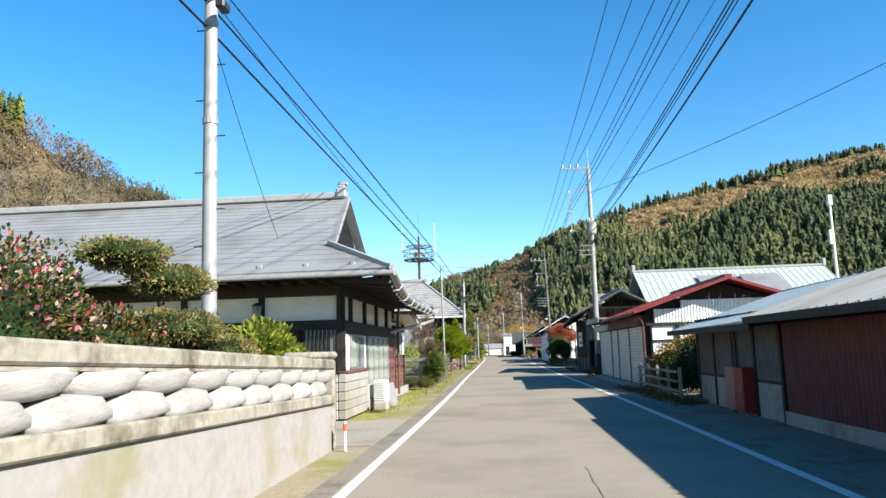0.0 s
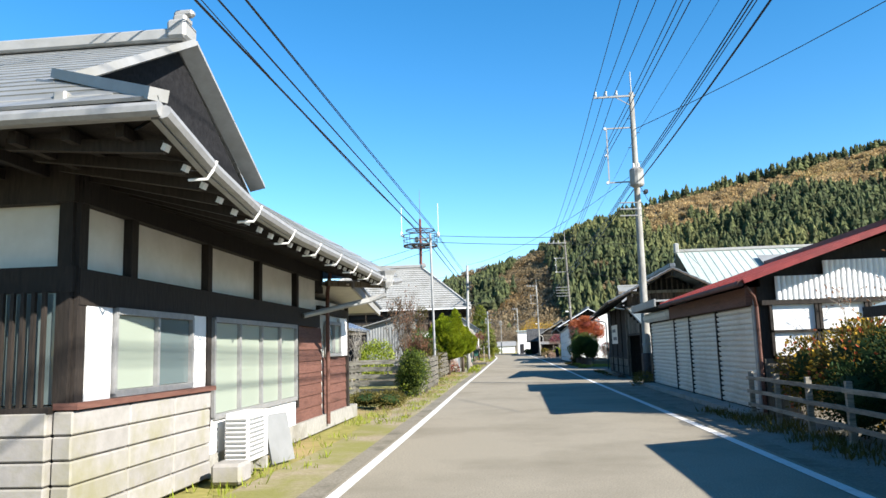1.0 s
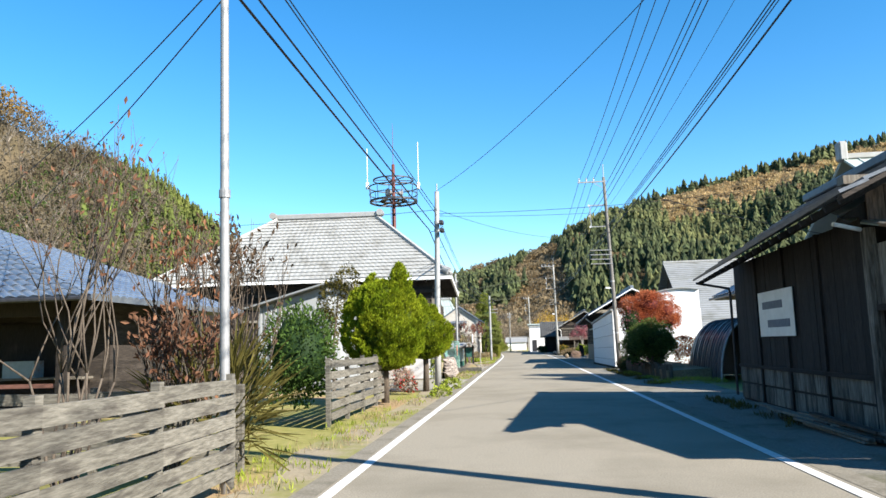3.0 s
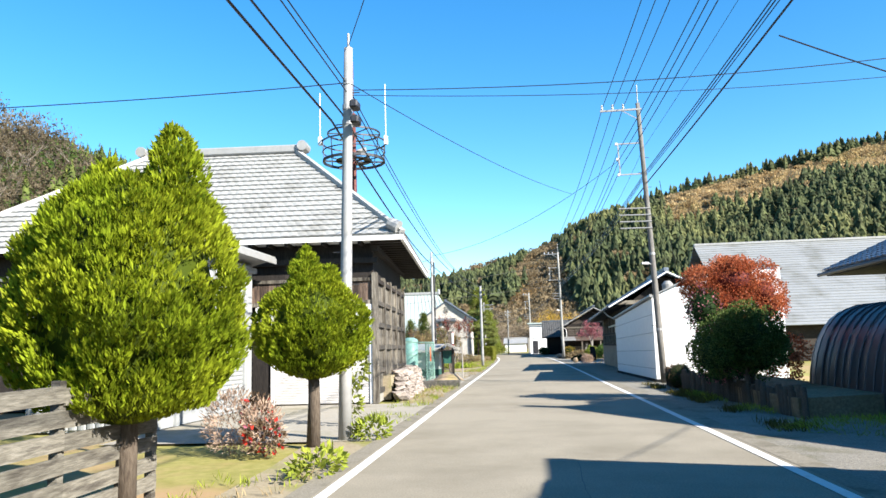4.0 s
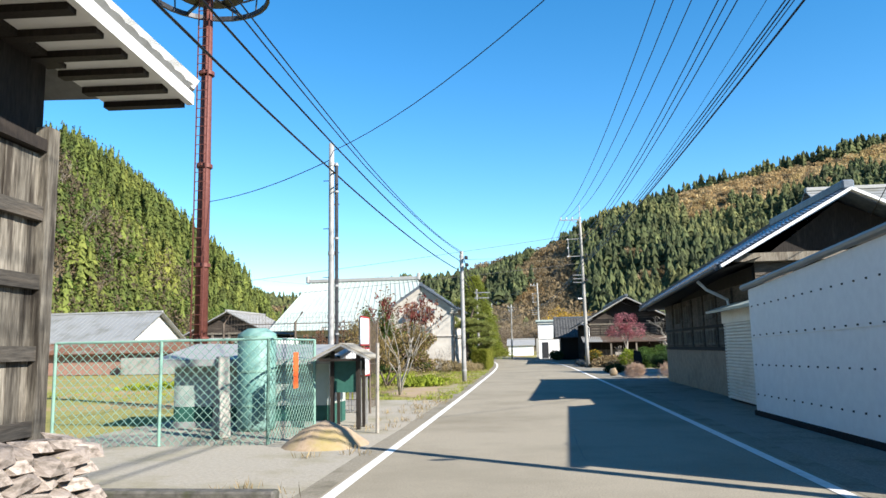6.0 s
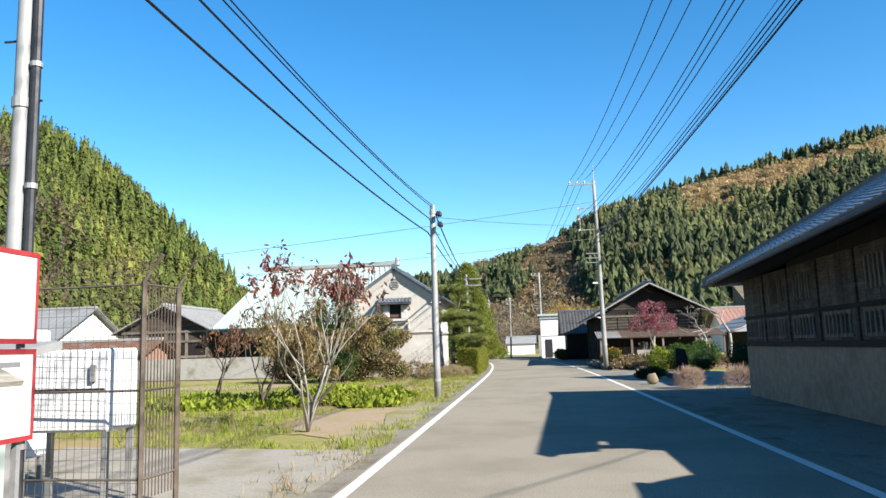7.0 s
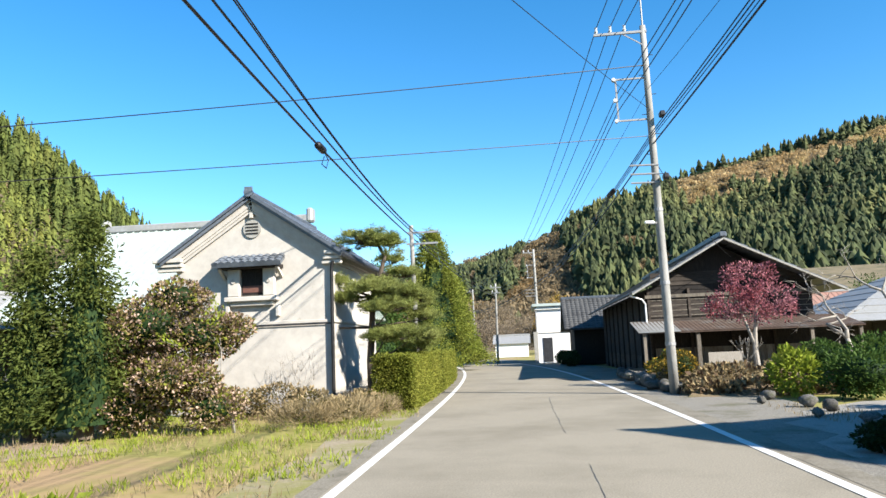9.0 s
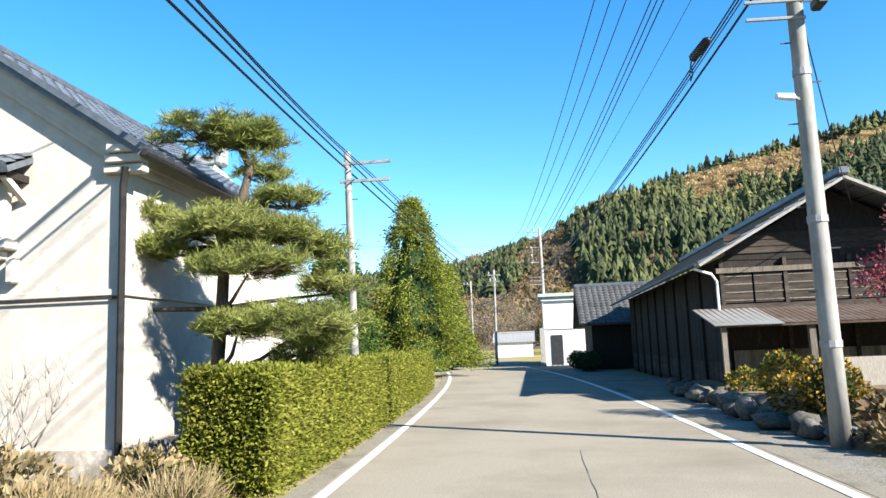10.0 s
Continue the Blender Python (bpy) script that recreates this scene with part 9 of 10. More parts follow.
shrub("leafy_tree", "slender evergreen tree with glossy leaves before the outbuilding", [(-7.0, 62.5, 3.4, 0.5, 0.5, 0.8), (-7.4, 62.6, 2.3, 0.55, 0.5, 0.8), (-6.4, 62.3, 4.1, 0.4, 0.4, 0.45)], 2600, 0.10, L_OLIVE, 113, core=None, category="tree", trunk=[([(-7.0, 62.5, 0), (-7.0, 62.5, 1.8), (-6.8, 62.5, 3.6)], [0.06, 0.05, 0.02])])
shrub("green_shrub", "dark green garden shrub", [(-5.2, 52.8, 1.5, 0.9, 1.0, 1.2)], 3600, 0.10, L_GREEN, 13)
shrub("sword_grass", "clump of long arching grass blades", [(-4.4, 46.6, 0.8, 0.6, 0.8, 0.7)], 420, 0.75, L_OLIVE, 14, slim=0.05, core=None, up=0.8)
# thujas
def thuja(base, label, profile, crests, seed, count, size):
    """profile: (height, radius) up the crown; crests: (dx, dy, radius, foot, top) of extra leading shoots."""
    rnd = random.Random(seed)
    x, y, _ = base
    t = thing("thuja", label, "tree", base, "thujas")
    f, c = Build(), Build()
    masses = [(x, y, profile)] + [(x + dx, y + dy, [(z0, r), (lerp(z0, z1, 0.5), r * 0.72), (lerp(z0, z1, 0.8), r * 0.36), (z1, 0.02)]) for dx, dy, r, z0, z1 in crests]
    area = [sum((a[1] + b_[1]) * abs(b_[0] - a[0] + 0.02) for a, b_ in zip(p, p[1:])) for _, _, p in masses]
    for (mx, my, p), share in zip(masses, area):
        lo, hi = p[0][0], p[-1][0]
        top_r = max(q[1] for q in p)
        todo = int(count * share / sum(area))
        while todo > 0:
            z = rnd.uniform(lo, hi)
            r = interp(z, p)
            if rnd.random() > (r + 0.08) / (top_r + 0.08):
                continue
            a = rnd.random() * 6.283
            ca, sa = math.cos(a), math.sin(a)
            lump = 0.15 * noise.noise((ca * r * 2.4 + seed, sa * r * 2.4, z * 1.6)) + 0.13 * noise.noise((ca * r * 6, sa * r * 6 + seed, z * 3.0))
            if lump < -0.06 and rnd.random() < 0.85:
                todo -= 1
                continue
            q = r + lump * (0.5 + r) - 0.10 * rnd.random() ** 2
            root = Vector((mx + ca * q, my + sa * q, z))
            d = Vector((ca * 0.55, sa * 0.55, 0.85)) + Vector((rnd.gauss(0, 0.22), rnd.gauss(0, 0.22), rnd.gauss(0, 0.2)))
            side = Vector((-sa, ca, 0)) if rnd.random() < 0.5 else Vector((ca, sa, 0.2))
            d.normalize()
            for k in range(7):
                w = (k - 3) / 3
                add_leaf(f, root + side * w * size * 0.55 + d * size * 0.5 * (1 - abs(w)), d + side * w * 0.7, size * (1.15 - 0.45 * abs(w)), rnd, 0.34)
            todo -= 1
        n = 14
        rows = [(z, max(0.01, r * 0.86 - 0.08)) for z, r in p]
        k0 = len(c.v)
        for z, r in rows:
            c.v += [(mx + math.cos(6.283 * j / n) * r, my + math.sin(6.283 * j / n) * r, z) for j in range(n)]
        for i in range(len(rows) - 1):
            c.f += [(k0 + i * n + j, k0 + i * n + (j + 1) % n, k0 + i * n + n + (j + 1) % n, k0 + i * n + n + j) for j in range(n)]
    part("crown", f, L_THUJA, t)
    # Solid core: the shade between the fronds is put into its colour.
    part("inner_foliage", c, L_THUJA_SHADE, t, smooth=True)
    part("trunk", Build().tube([(x, y, 0), (x + 0.02, y, 0.8), (x, y, profile[0][0] + 0.5)], [0.12, 0.1, 0.09], 10), BARK, t, smooth=True)
thuja((-4.2, 57.8, 0), "large bright green egg-shaped thuja", [(0.92, 0.3), (1.05, 0.72), (1.4, 0.97), (1.85, 1.12), (2.3, 1.1), (2.7, 0.98), (3.05, 0.82), (3.35, 0.55), (3.55, 0.05)],
      [(0.48, 0, 0.42, 2.9, 4.05), (-0.35, 0.1, 0.45, 2.8, 3.75), (-0.8, 0, 0.35, 2.6, 3.3)], 15, 11000, 0.085)
thuja((-3.72, 62.9, 0), "bright green round-headed thuja on a clear trunk", [(1.12, 0.2), (1.25, 0.55), (1.5, 0.82), (1.85, 0.93), (2.2, 0.85), (2.5, 0.66), (2.75, 0.42), (2.95, 0.05)],
      [(-0.1, 0, 0.36, 2.4, 3.42), (0.3, 0, 0.3, 2.3, 3.05)], 16, 6500, 0.075)
shrub("dry_plants", "dry pinkish stalks and seed heads beside the thuja", [(-4.9, 62.2, 0.5, 0.45, 0.4, 0.55), (-4.3, 62.0, 0.4, 0.35, 0.3, 0.45)], 2200, 0.10, L_BLUSH, 86, slim=0.2, core=None, up=0.7)
shrub("red_flowers", "red flowering plants beside the thuja", [(-4.5, 62.3, 0.55, 0.24, 0.3, 0.4), (-4.2, 61.8, 0.3, 0.3, 0.3, 0.25)], 520, 0.09, L_DUSK, 17, core=None, extra=(("red_blossom", L_FLAME, 70, 0.09), ("pink_blossom", L_PINK, 25, 0.07)))
shrub("climber", "leafy green climber at the pole foot", [(-3.72, 66.0, 1.25, 0.28, 0.3, 0.4), (-3.8, 66.1, 0.5, 0.16, 0.2, 0.5)], 300, 0.13, L_CONIFER, 18, core=None)
shrub("low_plants", "low green plants by the plant bed", [(-2.9, 63.9, 0.15, 0.35, 0.5, 0.2), (-2.85, 60.2, 0.12, 0.3, 0.8, 0.16)], 500, 0.12, L_LIME, 19, core=None)
# field with small trees and leafy crop
bare_tree("persimmon_tree", "spreading grey-stemmed tree with sparse brown leaves and wine-red tips", (-5.2, 99.6, 0), 3.95, 3, 21, PALE_BARK, L_CHESTNUT, 3, 0.15, "field trees", stems=6, r=0.032, spread=0.42, lift=0.4, droop=1.0, slim=0.34, thick=0.4, tip_mat=L_WINE)
bare_tree("persimmon_tree", "small tree thick with drooping tan and olive leaves", (-6.9, 105.6, 0), 2.9, 4, 22, BARK, L_TAN, 4, 0.16, "field trees", stems=3, r=0.06, spread=0.75, lift=0.02, droop=1.6, slim=0.34)
bare_tree("persimmon_tree", "small tree with drooping olive-brown leaves", (-8.3, 108.2, 0), 2.9, 4, 25, BARK, L_TAN, 4, 0.17, "field trees", stems=3, r=0.05, spread=0.65, lift=0.06, droop=1.6, slim=0.34)
bare_tree("persimmon_tree", "small leaning tree with sparse dry leaves", (-8.9, 106.6, 0), 3.1, 3, 23, BARK, L_CHESTNUT, 2, 0.15, "field trees", stems=4, r=0.04, spread=0.5, lift=0.2, droop=1.2, thick=0.3)
bare_tree("persimmon_tree", "small tree with curled brown leaves", (-12.0, 110.3, 0), 3.0, 3, 24, BARK, L_CHESTNUT, 3, 0.15, "field trees", stems=3, r=0.04, spread=0.5, lift=0.2, droop=1.2, thick=0.5)
shrub("sasanqua", "broad dusky shrub with pale pinkish autumn leaves", [(-9.2, 122.3, 2.4, 0.95, 0.9, 0.65), (-8.1, 122.6, 2.1, 0.9, 0.9, 0.55), (-10.0, 122.4, 1.5, 0.9, 0.9, 0.6), (-8.6, 122.0, 1.15, 1.0, 0.9, 0.55), (-8.7, 122.5, 3.0, 0.6, 0.6, 0.45), (-9.5, 122.0, 0.6, 0.9, 0.8, 0.5), (-7.7, 122.2, 0.5, 0.7, 0.7, 0.4)], 10000, 0.09, L_TAN, 28, lobes=3, extra=(("yellow_leaves", L_HEDGE, 4000, 0.09), ("pale_leaves", L_BLUSH, 6500, 0.08), ("dusky_leaves", L_DUSK, 3000, 0.09)))
bare_tree("young_tree", "young pale-stemmed tree with yellow-green leaves", (-7.2, 122.2, 0), 3.0, 3, 29, PALE_BARK, L_LIME, 5, 0.11, "garden trees", r=0.04)
shrub("dark_shrub", "dusky red shrub beside the field wall", [(-13.5, 122.5, 0.7, 1.3, 0.9, 0.8)], 3000, 0.10, L_DUSK, 30)
shrub("low_shrubs", "low dry shrubs and grass at the foot of the storehouse", [(-6.2, 124.6, 0.3, 0.6, 0.7, 0.4), (-7.3, 125.3, 0.4, 0.7, 0.5, 0.45), (-5.4, 123.8, 0.25, 0.5, 0.6, 0.3), (-8.6, 125.6, 0.35, 0.8, 0.4, 0.4), (-5.0, 125.4, 0.25, 0.4, 0.8, 0.35)], 5200, 0.06, L_OLIVE, 31, core=None, extra=(("straw", L_STRAW, 2600, 0.10),))
shrub("dry_grass", "orange dry grass before the hedge end", [(-4.9, 123.6, 0.2, 0.6, 1.0, 0.3), (-4.4, 124.8, 0.15, 0.4, 0.8, 0.25), (-5.8, 122.6, 0.18, 0.8, 0.7, 0.28)], 3600, 0.22, L_STRAW, 87, slim=0.05, core=None, up=0.9, group="grass tussocks")
bare_tree("bare_shrub", "leafless pale shrub against the storehouse wall", (-6.9, 125.8, 0), 1.9, 3, 32, PALE_BARK, None, 0, 0.1, "garden trees", stems=6, r=0.02, spread=0.5, lift=0.3)

# hedge
def hedge():
    rnd = random.Random(33)
    t = thing("hedge", "neatly clipped yellow-green box hedge", "hedge", (-4.5, 134, 0))
    b, c = Build(), Build()
    y0, y1 = 125.9, 146.0
    xl = lambda y: -4.82 - 0.0022 * (y - 125.9) ** 2
    for _ in range(60000):
        y = y0 + (y1 - y0) * rnd.random() ** 1.5
        a, z = xl(y), 0.0
        f = rnd.random()
        top = 1.38 + 0.07 * noise.noise((y * 0.6, 0, 0))
        if f < 0.46:
            p, d = Vector((a + 1.0, y, rnd.uniform(0.05, top))), Vector((1, 0, 0.2))
        elif f < 0.78:
            p, d = Vector((a + rnd.random(), y, top)), Vector((0, 0, 1))
        elif f < 0.88:
            p, d = Vector((a, y, rnd.uniform(0.05, top))), Vector((-1, 0, 0.2))
        else:
            p, d = Vector((xl(y0) + rnd.random(), y0, rnd.uniform(0.05, top))), Vector((0, -1, 0.2))
        p += Vector((rnd.gauss(0, 0.045), rnd.gauss(0, 0.045), rnd.gauss(0, 0.04)))
        add_leaf(b, p, d + Vector((rnd.gauss(0, 0.5), rnd.gauss(0, 0.5), rnd.gauss(0, 0.5))), 0.07, rnd, 0.5)
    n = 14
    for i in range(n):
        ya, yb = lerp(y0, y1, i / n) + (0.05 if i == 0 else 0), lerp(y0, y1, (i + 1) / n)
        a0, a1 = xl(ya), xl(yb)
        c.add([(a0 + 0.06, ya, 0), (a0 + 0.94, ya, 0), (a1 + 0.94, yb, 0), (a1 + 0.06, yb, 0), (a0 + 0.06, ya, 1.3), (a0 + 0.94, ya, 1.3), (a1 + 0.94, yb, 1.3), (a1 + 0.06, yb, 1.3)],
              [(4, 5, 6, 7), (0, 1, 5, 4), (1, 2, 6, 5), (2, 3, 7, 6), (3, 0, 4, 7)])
    part("foliage", b, L_HEDGE, t)
    # Solid dark boxes: the hedge's inner shade is put into their colour.
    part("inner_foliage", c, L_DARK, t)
hedge()
solo("hedge_kerb", strip(lambda y: -3.75 - 0.02 * (y - 124.6), lambda y: -3.6 - 0.02 * (y - 124.6), 0.1, 126, 150), CONC, "low concrete kerb below the hedge", "kerb", kind="structure", at=(0, 0, 0))

# pine
def pine(base, pads, trunk, seed, label):
    rnd = random.Random(seed)
    t = thing("pine", label, "tree", base, "garden pines")
    b = Build().tube(trunk, [0.12 - 0.07 * i / (len(trunk) - 1) for i in range(len(trunk))], 8)
    f = Build()
    for (x, y, z, r) in pads:
        near = min(trunk, key=lambda p: abs(p[2] - (z - 0.3)))
        mid = ((near[0] + x) / 2 + rnd.gauss(0, 0.08), (near[1] + y) / 2, (near[2] + z) / 2 - 0.1 + rnd.gauss(0, 0.08))
        b.tube([near, mid, (x, y, z - 0.12)], [0.045, 0.03, 0.014], 6)
        for _ in range(int(32 * r * r / 0.4) + 7):
            a, q = rnd.random() * 6.283, r * math.sqrt(rnd.random()) * 1.05
            c = Vector((x + math.cos(a) * q, y + math.sin(a) * q * 0.9, z + 0.30 * r * (1 - (q / r) ** 2) * rnd.uniform(0.0, 1.0) + rnd.gauss(0, 0.09)))
            b.tube([(x + (c.x - x) * 0.25, y + (c.y - y) * 0.25, z - 0.1), tuple(c - Vector((0, 0, 0.03)))], [0.012, 0.006], 3, False)
            for _ in range(14):
                e = c + Vector((rnd.gauss(0, 0.085), rnd.gauss(0, 0.085), rnd.gauss(0, 0.045)))
                for _ in range(11):
                    d = Vector((rnd.gauss(0, 0.9), rnd.gauss(0, 0.9), 0.6 + rnd.gauss(0, 0.45)))
                    add_leaf(f, e, d, 0.15, rnd, 0.085)
    part("trunk", b, BARK, t, smooth=True)
    part("needles", f, L_PINE, t)
pine((-5.35, 128.0, 0), [(-5.5, 128.0, 4.95, 0.75), (-4.9, 128.1, 4.85, 0.6), (-4.25, 128.0, 3.85, 0.42), (-4.7, 128.2, 4.3, 0.35), (-6.35, 127.7, 3.7, 0.4), (-6.95, 127.5, 3.35, 0.5), (-7.2, 127.5, 2.6, 0.45),
      (-5.2, 127.6, 3.45, 0.7), (-4.5, 127.8, 3.3, 0.7), (-5.9, 127.6, 3.2, 0.45), (-4.0, 128.2, 3.15, 0.5), (-4.7, 127.5, 2.85, 0.75), (-4.15, 128.0, 2.0, 0.85), (-4.9, 127.6, 2.0, 0.5), (-3.95, 128.4, 1.7, 0.6), (-3.7, 128.4, 2.6, 0.4)],
     [(-5.35, 128.0, 0), (-5.38, 128.0, 1.3), (-5.3, 128.0, 2.3), (-5.25, 128.0, 3.2), (-5.0, 128.0, 3.9), (-4.85, 128.0, 4.4), (-5.05, 128.0, 4.8)], 41, "old garden pine with wispy layered pads")
def feather_conifer(base, h, r, seed, material, label, n=420, size=0.22):
    """A garden conifer: drooping leafy sprays in rough tiers round a trunk."""
    rnd = random.Random(seed)
    t = thing("tall_conifer", label, "tree", base, "conifers")
    x, y, _ = base
    f, c = Build(), Build()
    for _ in range(n):
        u = rnd.random() ** 1.25
        a = rnd.random() * 6.283
        lump = 1 + 0.75 * noise.noise((math.cos(a) * 1.6, math.sin(a) * 1.6, u * 9 + seed))
        if lump < 0.85 and rnd.random() < 0.75:
            continue
        rr = r * (1 - u) ** 0.62 * lump * rnd.uniform(0.8, 1.1) + 0.1
        z = h * (0.06 + 0.94 * u)
        tip = Vector((x + math.cos(a) * rr, y + math.sin(a) * rr, z))
        for _ in range(40):
            e = tip + Vector((rnd.gauss(0, size), rnd.gauss(0, size), rnd.gauss(0, size))) - Vector((math.cos(a), math.sin(a), -0.3)) * rnd.random() * 0.35
            add_leaf(f, e, Vector((math.cos(a) * 0.7 + rnd.gauss(0, 0.4), math.sin(a) * 0.7 + rnd.gauss(0, 0.4), rnd.gauss(-0.2, 0.5))), size, rnd, 0.4)
    c.tube([(x, y, 0.3), (x, y, h * 0.35), (x, y, h * 0.95)], [r * 0.7, r * 0.55, 0.04], 10)
    part("foliage", f, material, t)
    # Dark cone inside: shade between the sprays is put into its colour.
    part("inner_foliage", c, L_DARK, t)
    part("trunk", Build().tube([(x, y, 0), (x, y, h * 0.6)], [0.2, 0.1], 8), BARK, t)
feather_conifer((-7.1, 157, 0), 9.6, 2.75, 43, L_CONIFER, "tall feathery sunlit conifer beyond the hedge", 1050, 0.18)
feather_conifer((-10.2, 121.4, 0), 4.75, 0.85, 26, L_CYPRESS, "pointed dark green cypress in the garden", 260, 0.13)
feather_conifer((-11.5, 121.5, 0), 4.15, 0.85, 27, L_CYPRESS, "shorter green cypress in the garden", 220, 0.13)
feather_conifer((-9.8, 150.5, 0), 6.6, 1.9, 44, L_GREEN, "darker conifer behind the pine", 300)
feather_conifer((-6.4, 168, 0), 7.0, 1.6, 45, L_CONIFER, "slender conifer beyond the pole", 240)
# right side near shed
shrub("autumn_shrub", "sprawling shrub with yellow and red autumn leaves", [(6.3, 25.6, 1.0, 0.9, 1.2, 0.85), (5.9, 27.2, 0.9, 0.6, 0.7, 0.75), (6.9, 26.6, 1.35, 0.7, 0.9, 0.6)], 6000, 0.085, L_OLIVE, 51, extra=(("yellow_leaves", L_GINKGO, 900, 0.08), ("red_leaves", L_RED, 350, 0.08)))
shrub("dark_hedge", "dense dark green shrub beside the shed", [(6.1, 23.2, 0.95, 0.75, 1.3, 0.95), (5.6, 24.4, 0.6, 0.5, 0.9, 0.6)], 6000, 0.075, L_DARK, 52)
bare_tree("bare_shrub", "leafless twiggy shrub above the fence", (7.6, 26.9, 0), 3.6, 3, 53, PALE_BARK, L_BROWN, 1, 0.08, "garden trees", stems=4, r=0.03)
shrub("weeds", "tuft of green weeds at the foot of the pole", [(5.0, 41.4, 0.2, 0.45, 0.6, 0.28), (4.7, 40.6, 0.12, 0.3, 0.5, 0.16)], 900, 0.12, L_OLIVE, 54, slim=0.2, core=None, up=0.8)
# maple bank
shrub("maple", "fiery orange-red maple with a rounded crown", [(5.5, 71.0, 3.15, 1.05, 0.95, 0.62), (4.8, 71.0, 2.85, 0.6, 0.7, 0.55), (6.3, 71.1, 2.85, 0.6, 0.75, 0.55), (5.6, 70.9, 3.55, 0.5, 0.5, 0.28), (5.3, 70.8, 2.5, 0.8, 0.7, 0.5), (6.5, 71.2, 2.4, 0.45, 0.55, 0.4)], 24000, 0.062, L_RED, 56, lobes=6, trunk=[([(5.9, 71.2, 0.3), (5.8, 71.2, 1.4), (5.6, 71, 2.6)], [0.12, 0.1, 0.05])], core=L_WINE, k=0.55, category="tree", up=0.0)
shrub("camellia_bush", "round glossy green bush below the maple", [(5.15, 69.3, 1.65, 0.95, 0.9, 0.7), (5.65, 69.5, 1.3, 0.62, 0.8, 0.66), (4.6, 69.3, 1.3, 0.58, 0.6, 0.62)], 16000, 0.062, L_BUSH, 57, lobes=5, trunk=[([(5.3, 69.4, 0.3), (5.3, 69.4, 1.0)], [0.07, 0.05])], extra=(("dark_leaves", L_GREEN, 5000, 0.06),))
shrub("clipped_bush", "low dome-clipped dusky bush at the end of the bank", [(5.05, 76.6, 0.38, 0.5, 0.65, 0.42)], 5000, 0.04, L_DUSK, 58, k=0.9)
# Added bush: its dark leaves stand for the maple's shaded lower side.
shrub("maple_shade", "added dark bush standing for the shaded side of the maple", [(4.6, 70.3, 2.35, 0.45, 0.6, 0.6), (4.75, 70.4, 1.2, 0.45, 0.7, 0.7), (5.7, 71.4, 1.5, 0.7, 0.8, 0.9), (6.1, 73.4, 0.8, 0.5, 1.0, 0.4)], 9000, 0.07, L_DARK, 158, extra=(("red_leaves", L_CRIMSON, 1500, 0.07),))
shrub("red_shrub", "small red shrub behind the bank", [(7.5, 73.4, 1.25, 0.7, 0.8, 0.5), (7.5, 73.5, 0.7, 0.5, 0.6, 0.7)], 2600, 0.09, L_RED, 59, core=None)
shrub("bank_grass", "sunlit grass on the bank corner", [(5.6, 63.8, 0.06, 1.3, 1.2, 0.14), (4.85, 67.4, 0.03, 0.3, 1.2, 0.07), (4.7, 71.5, 0.03, 0.3, 2.2, 0.08)], 3600, 0.10, L_LIME, 60, slim=0.12, core=None, up=0.9)
# yard and old house garden
shrub("crimson_tree", "small tree with crimson leaves before the old house", [(6.7, 131.6, 3.4, 0.8, 0.8, 0.65), (7.3, 131.7, 2.8, 0.85, 0.85, 0.55), (6.0, 131.6, 2.75, 0.75, 0.75, 0.5), (6.6, 131.4, 2.35, 0.7, 0.7, 0.4), (7.7, 131.6, 2.4, 0.4, 0.4, 0.35), (5.5, 131.6, 2.45, 0.4, 0.4, 0.3)], 4200, 0.10, L_CRIMSON, 61, lobes=4, core=None, category="tree",
      trunk=[([(6.75, 131.7, 0.25), (6.7, 131.7, 1.2), (6.85, 131.7, 2.6)], [0.1, 0.08, 0.04], PALE_BARK), ([(6.72, 131.7, 1.2), (6.3, 131.6, 2.5)], [0.06, 0.03], PALE_BARK)])
bare_tree("bare_tree", "leafless tree with a wide flat crown of crooked twigs", (11.1, 131.5, 0.25), 4.9, 5, 62, PALE_BARK, None, 0, 0.1, "bare trees", r=0.15, spread=0.95, lift=0.04)
bare_tree("bare_tree", "low leafless tree with crooked twigs beside the old house", (10.2, 132.6, 0.25), 3.3, 5, 63, PALE_BARK, None, 0, 0.1, "bare trees", r=0.13, spread=0.9, lift=0.04)
shrub("garden_shrub", "clipped green garden shrub", [(7.6, 128.6, 0.9, 0.6, 0.6, 0.5)], 2400, 0.08, L_GREEN, 65, group="garden shrubs")
shrub("garden_shrub", "dark rounded garden shrub", [(4.3, 116.8, 0.26, 0.5, 0.42, 0.24), (4.0, 117.0, 0.18, 0.4, 0.35, 0.18)], 3000, 0.07, L_DARK, 66, group="garden shrubs")
shrub("garden_shrub", "bright yellow-green leafy shrub", [(6.2, 126.8, 0.6, 0.6, 0.6, 0.6)], 900, 0.16, L_LIME, 67, group="garden shrubs", core=None)
shrub("garden_shrub", "broad dark evergreen shrub at the back of the yard", [(8.2, 117.6, 0.7, 0.7, 0.6, 0.7), (9.2, 117.0, 0.95, 0.75, 0.6, 0.8), (7.6, 122.5, 0.5, 0.6, 0.6, 0.5), (10.3, 116.4, 0.8, 0.75, 0.6, 0.7)], 6500, 0.09, L_DARK, 68, group="garden shrubs")
shrub("garden_shrub", "mixed green shrub beside the dark stone", [(7.3, 125.4, 0.6, 0.9, 0.9, 0.6), (8.6, 127.4, 0.8, 1.0, 0.8, 0.7)], 3600, 0.12, L_GREEN, 69, group="garden shrubs")
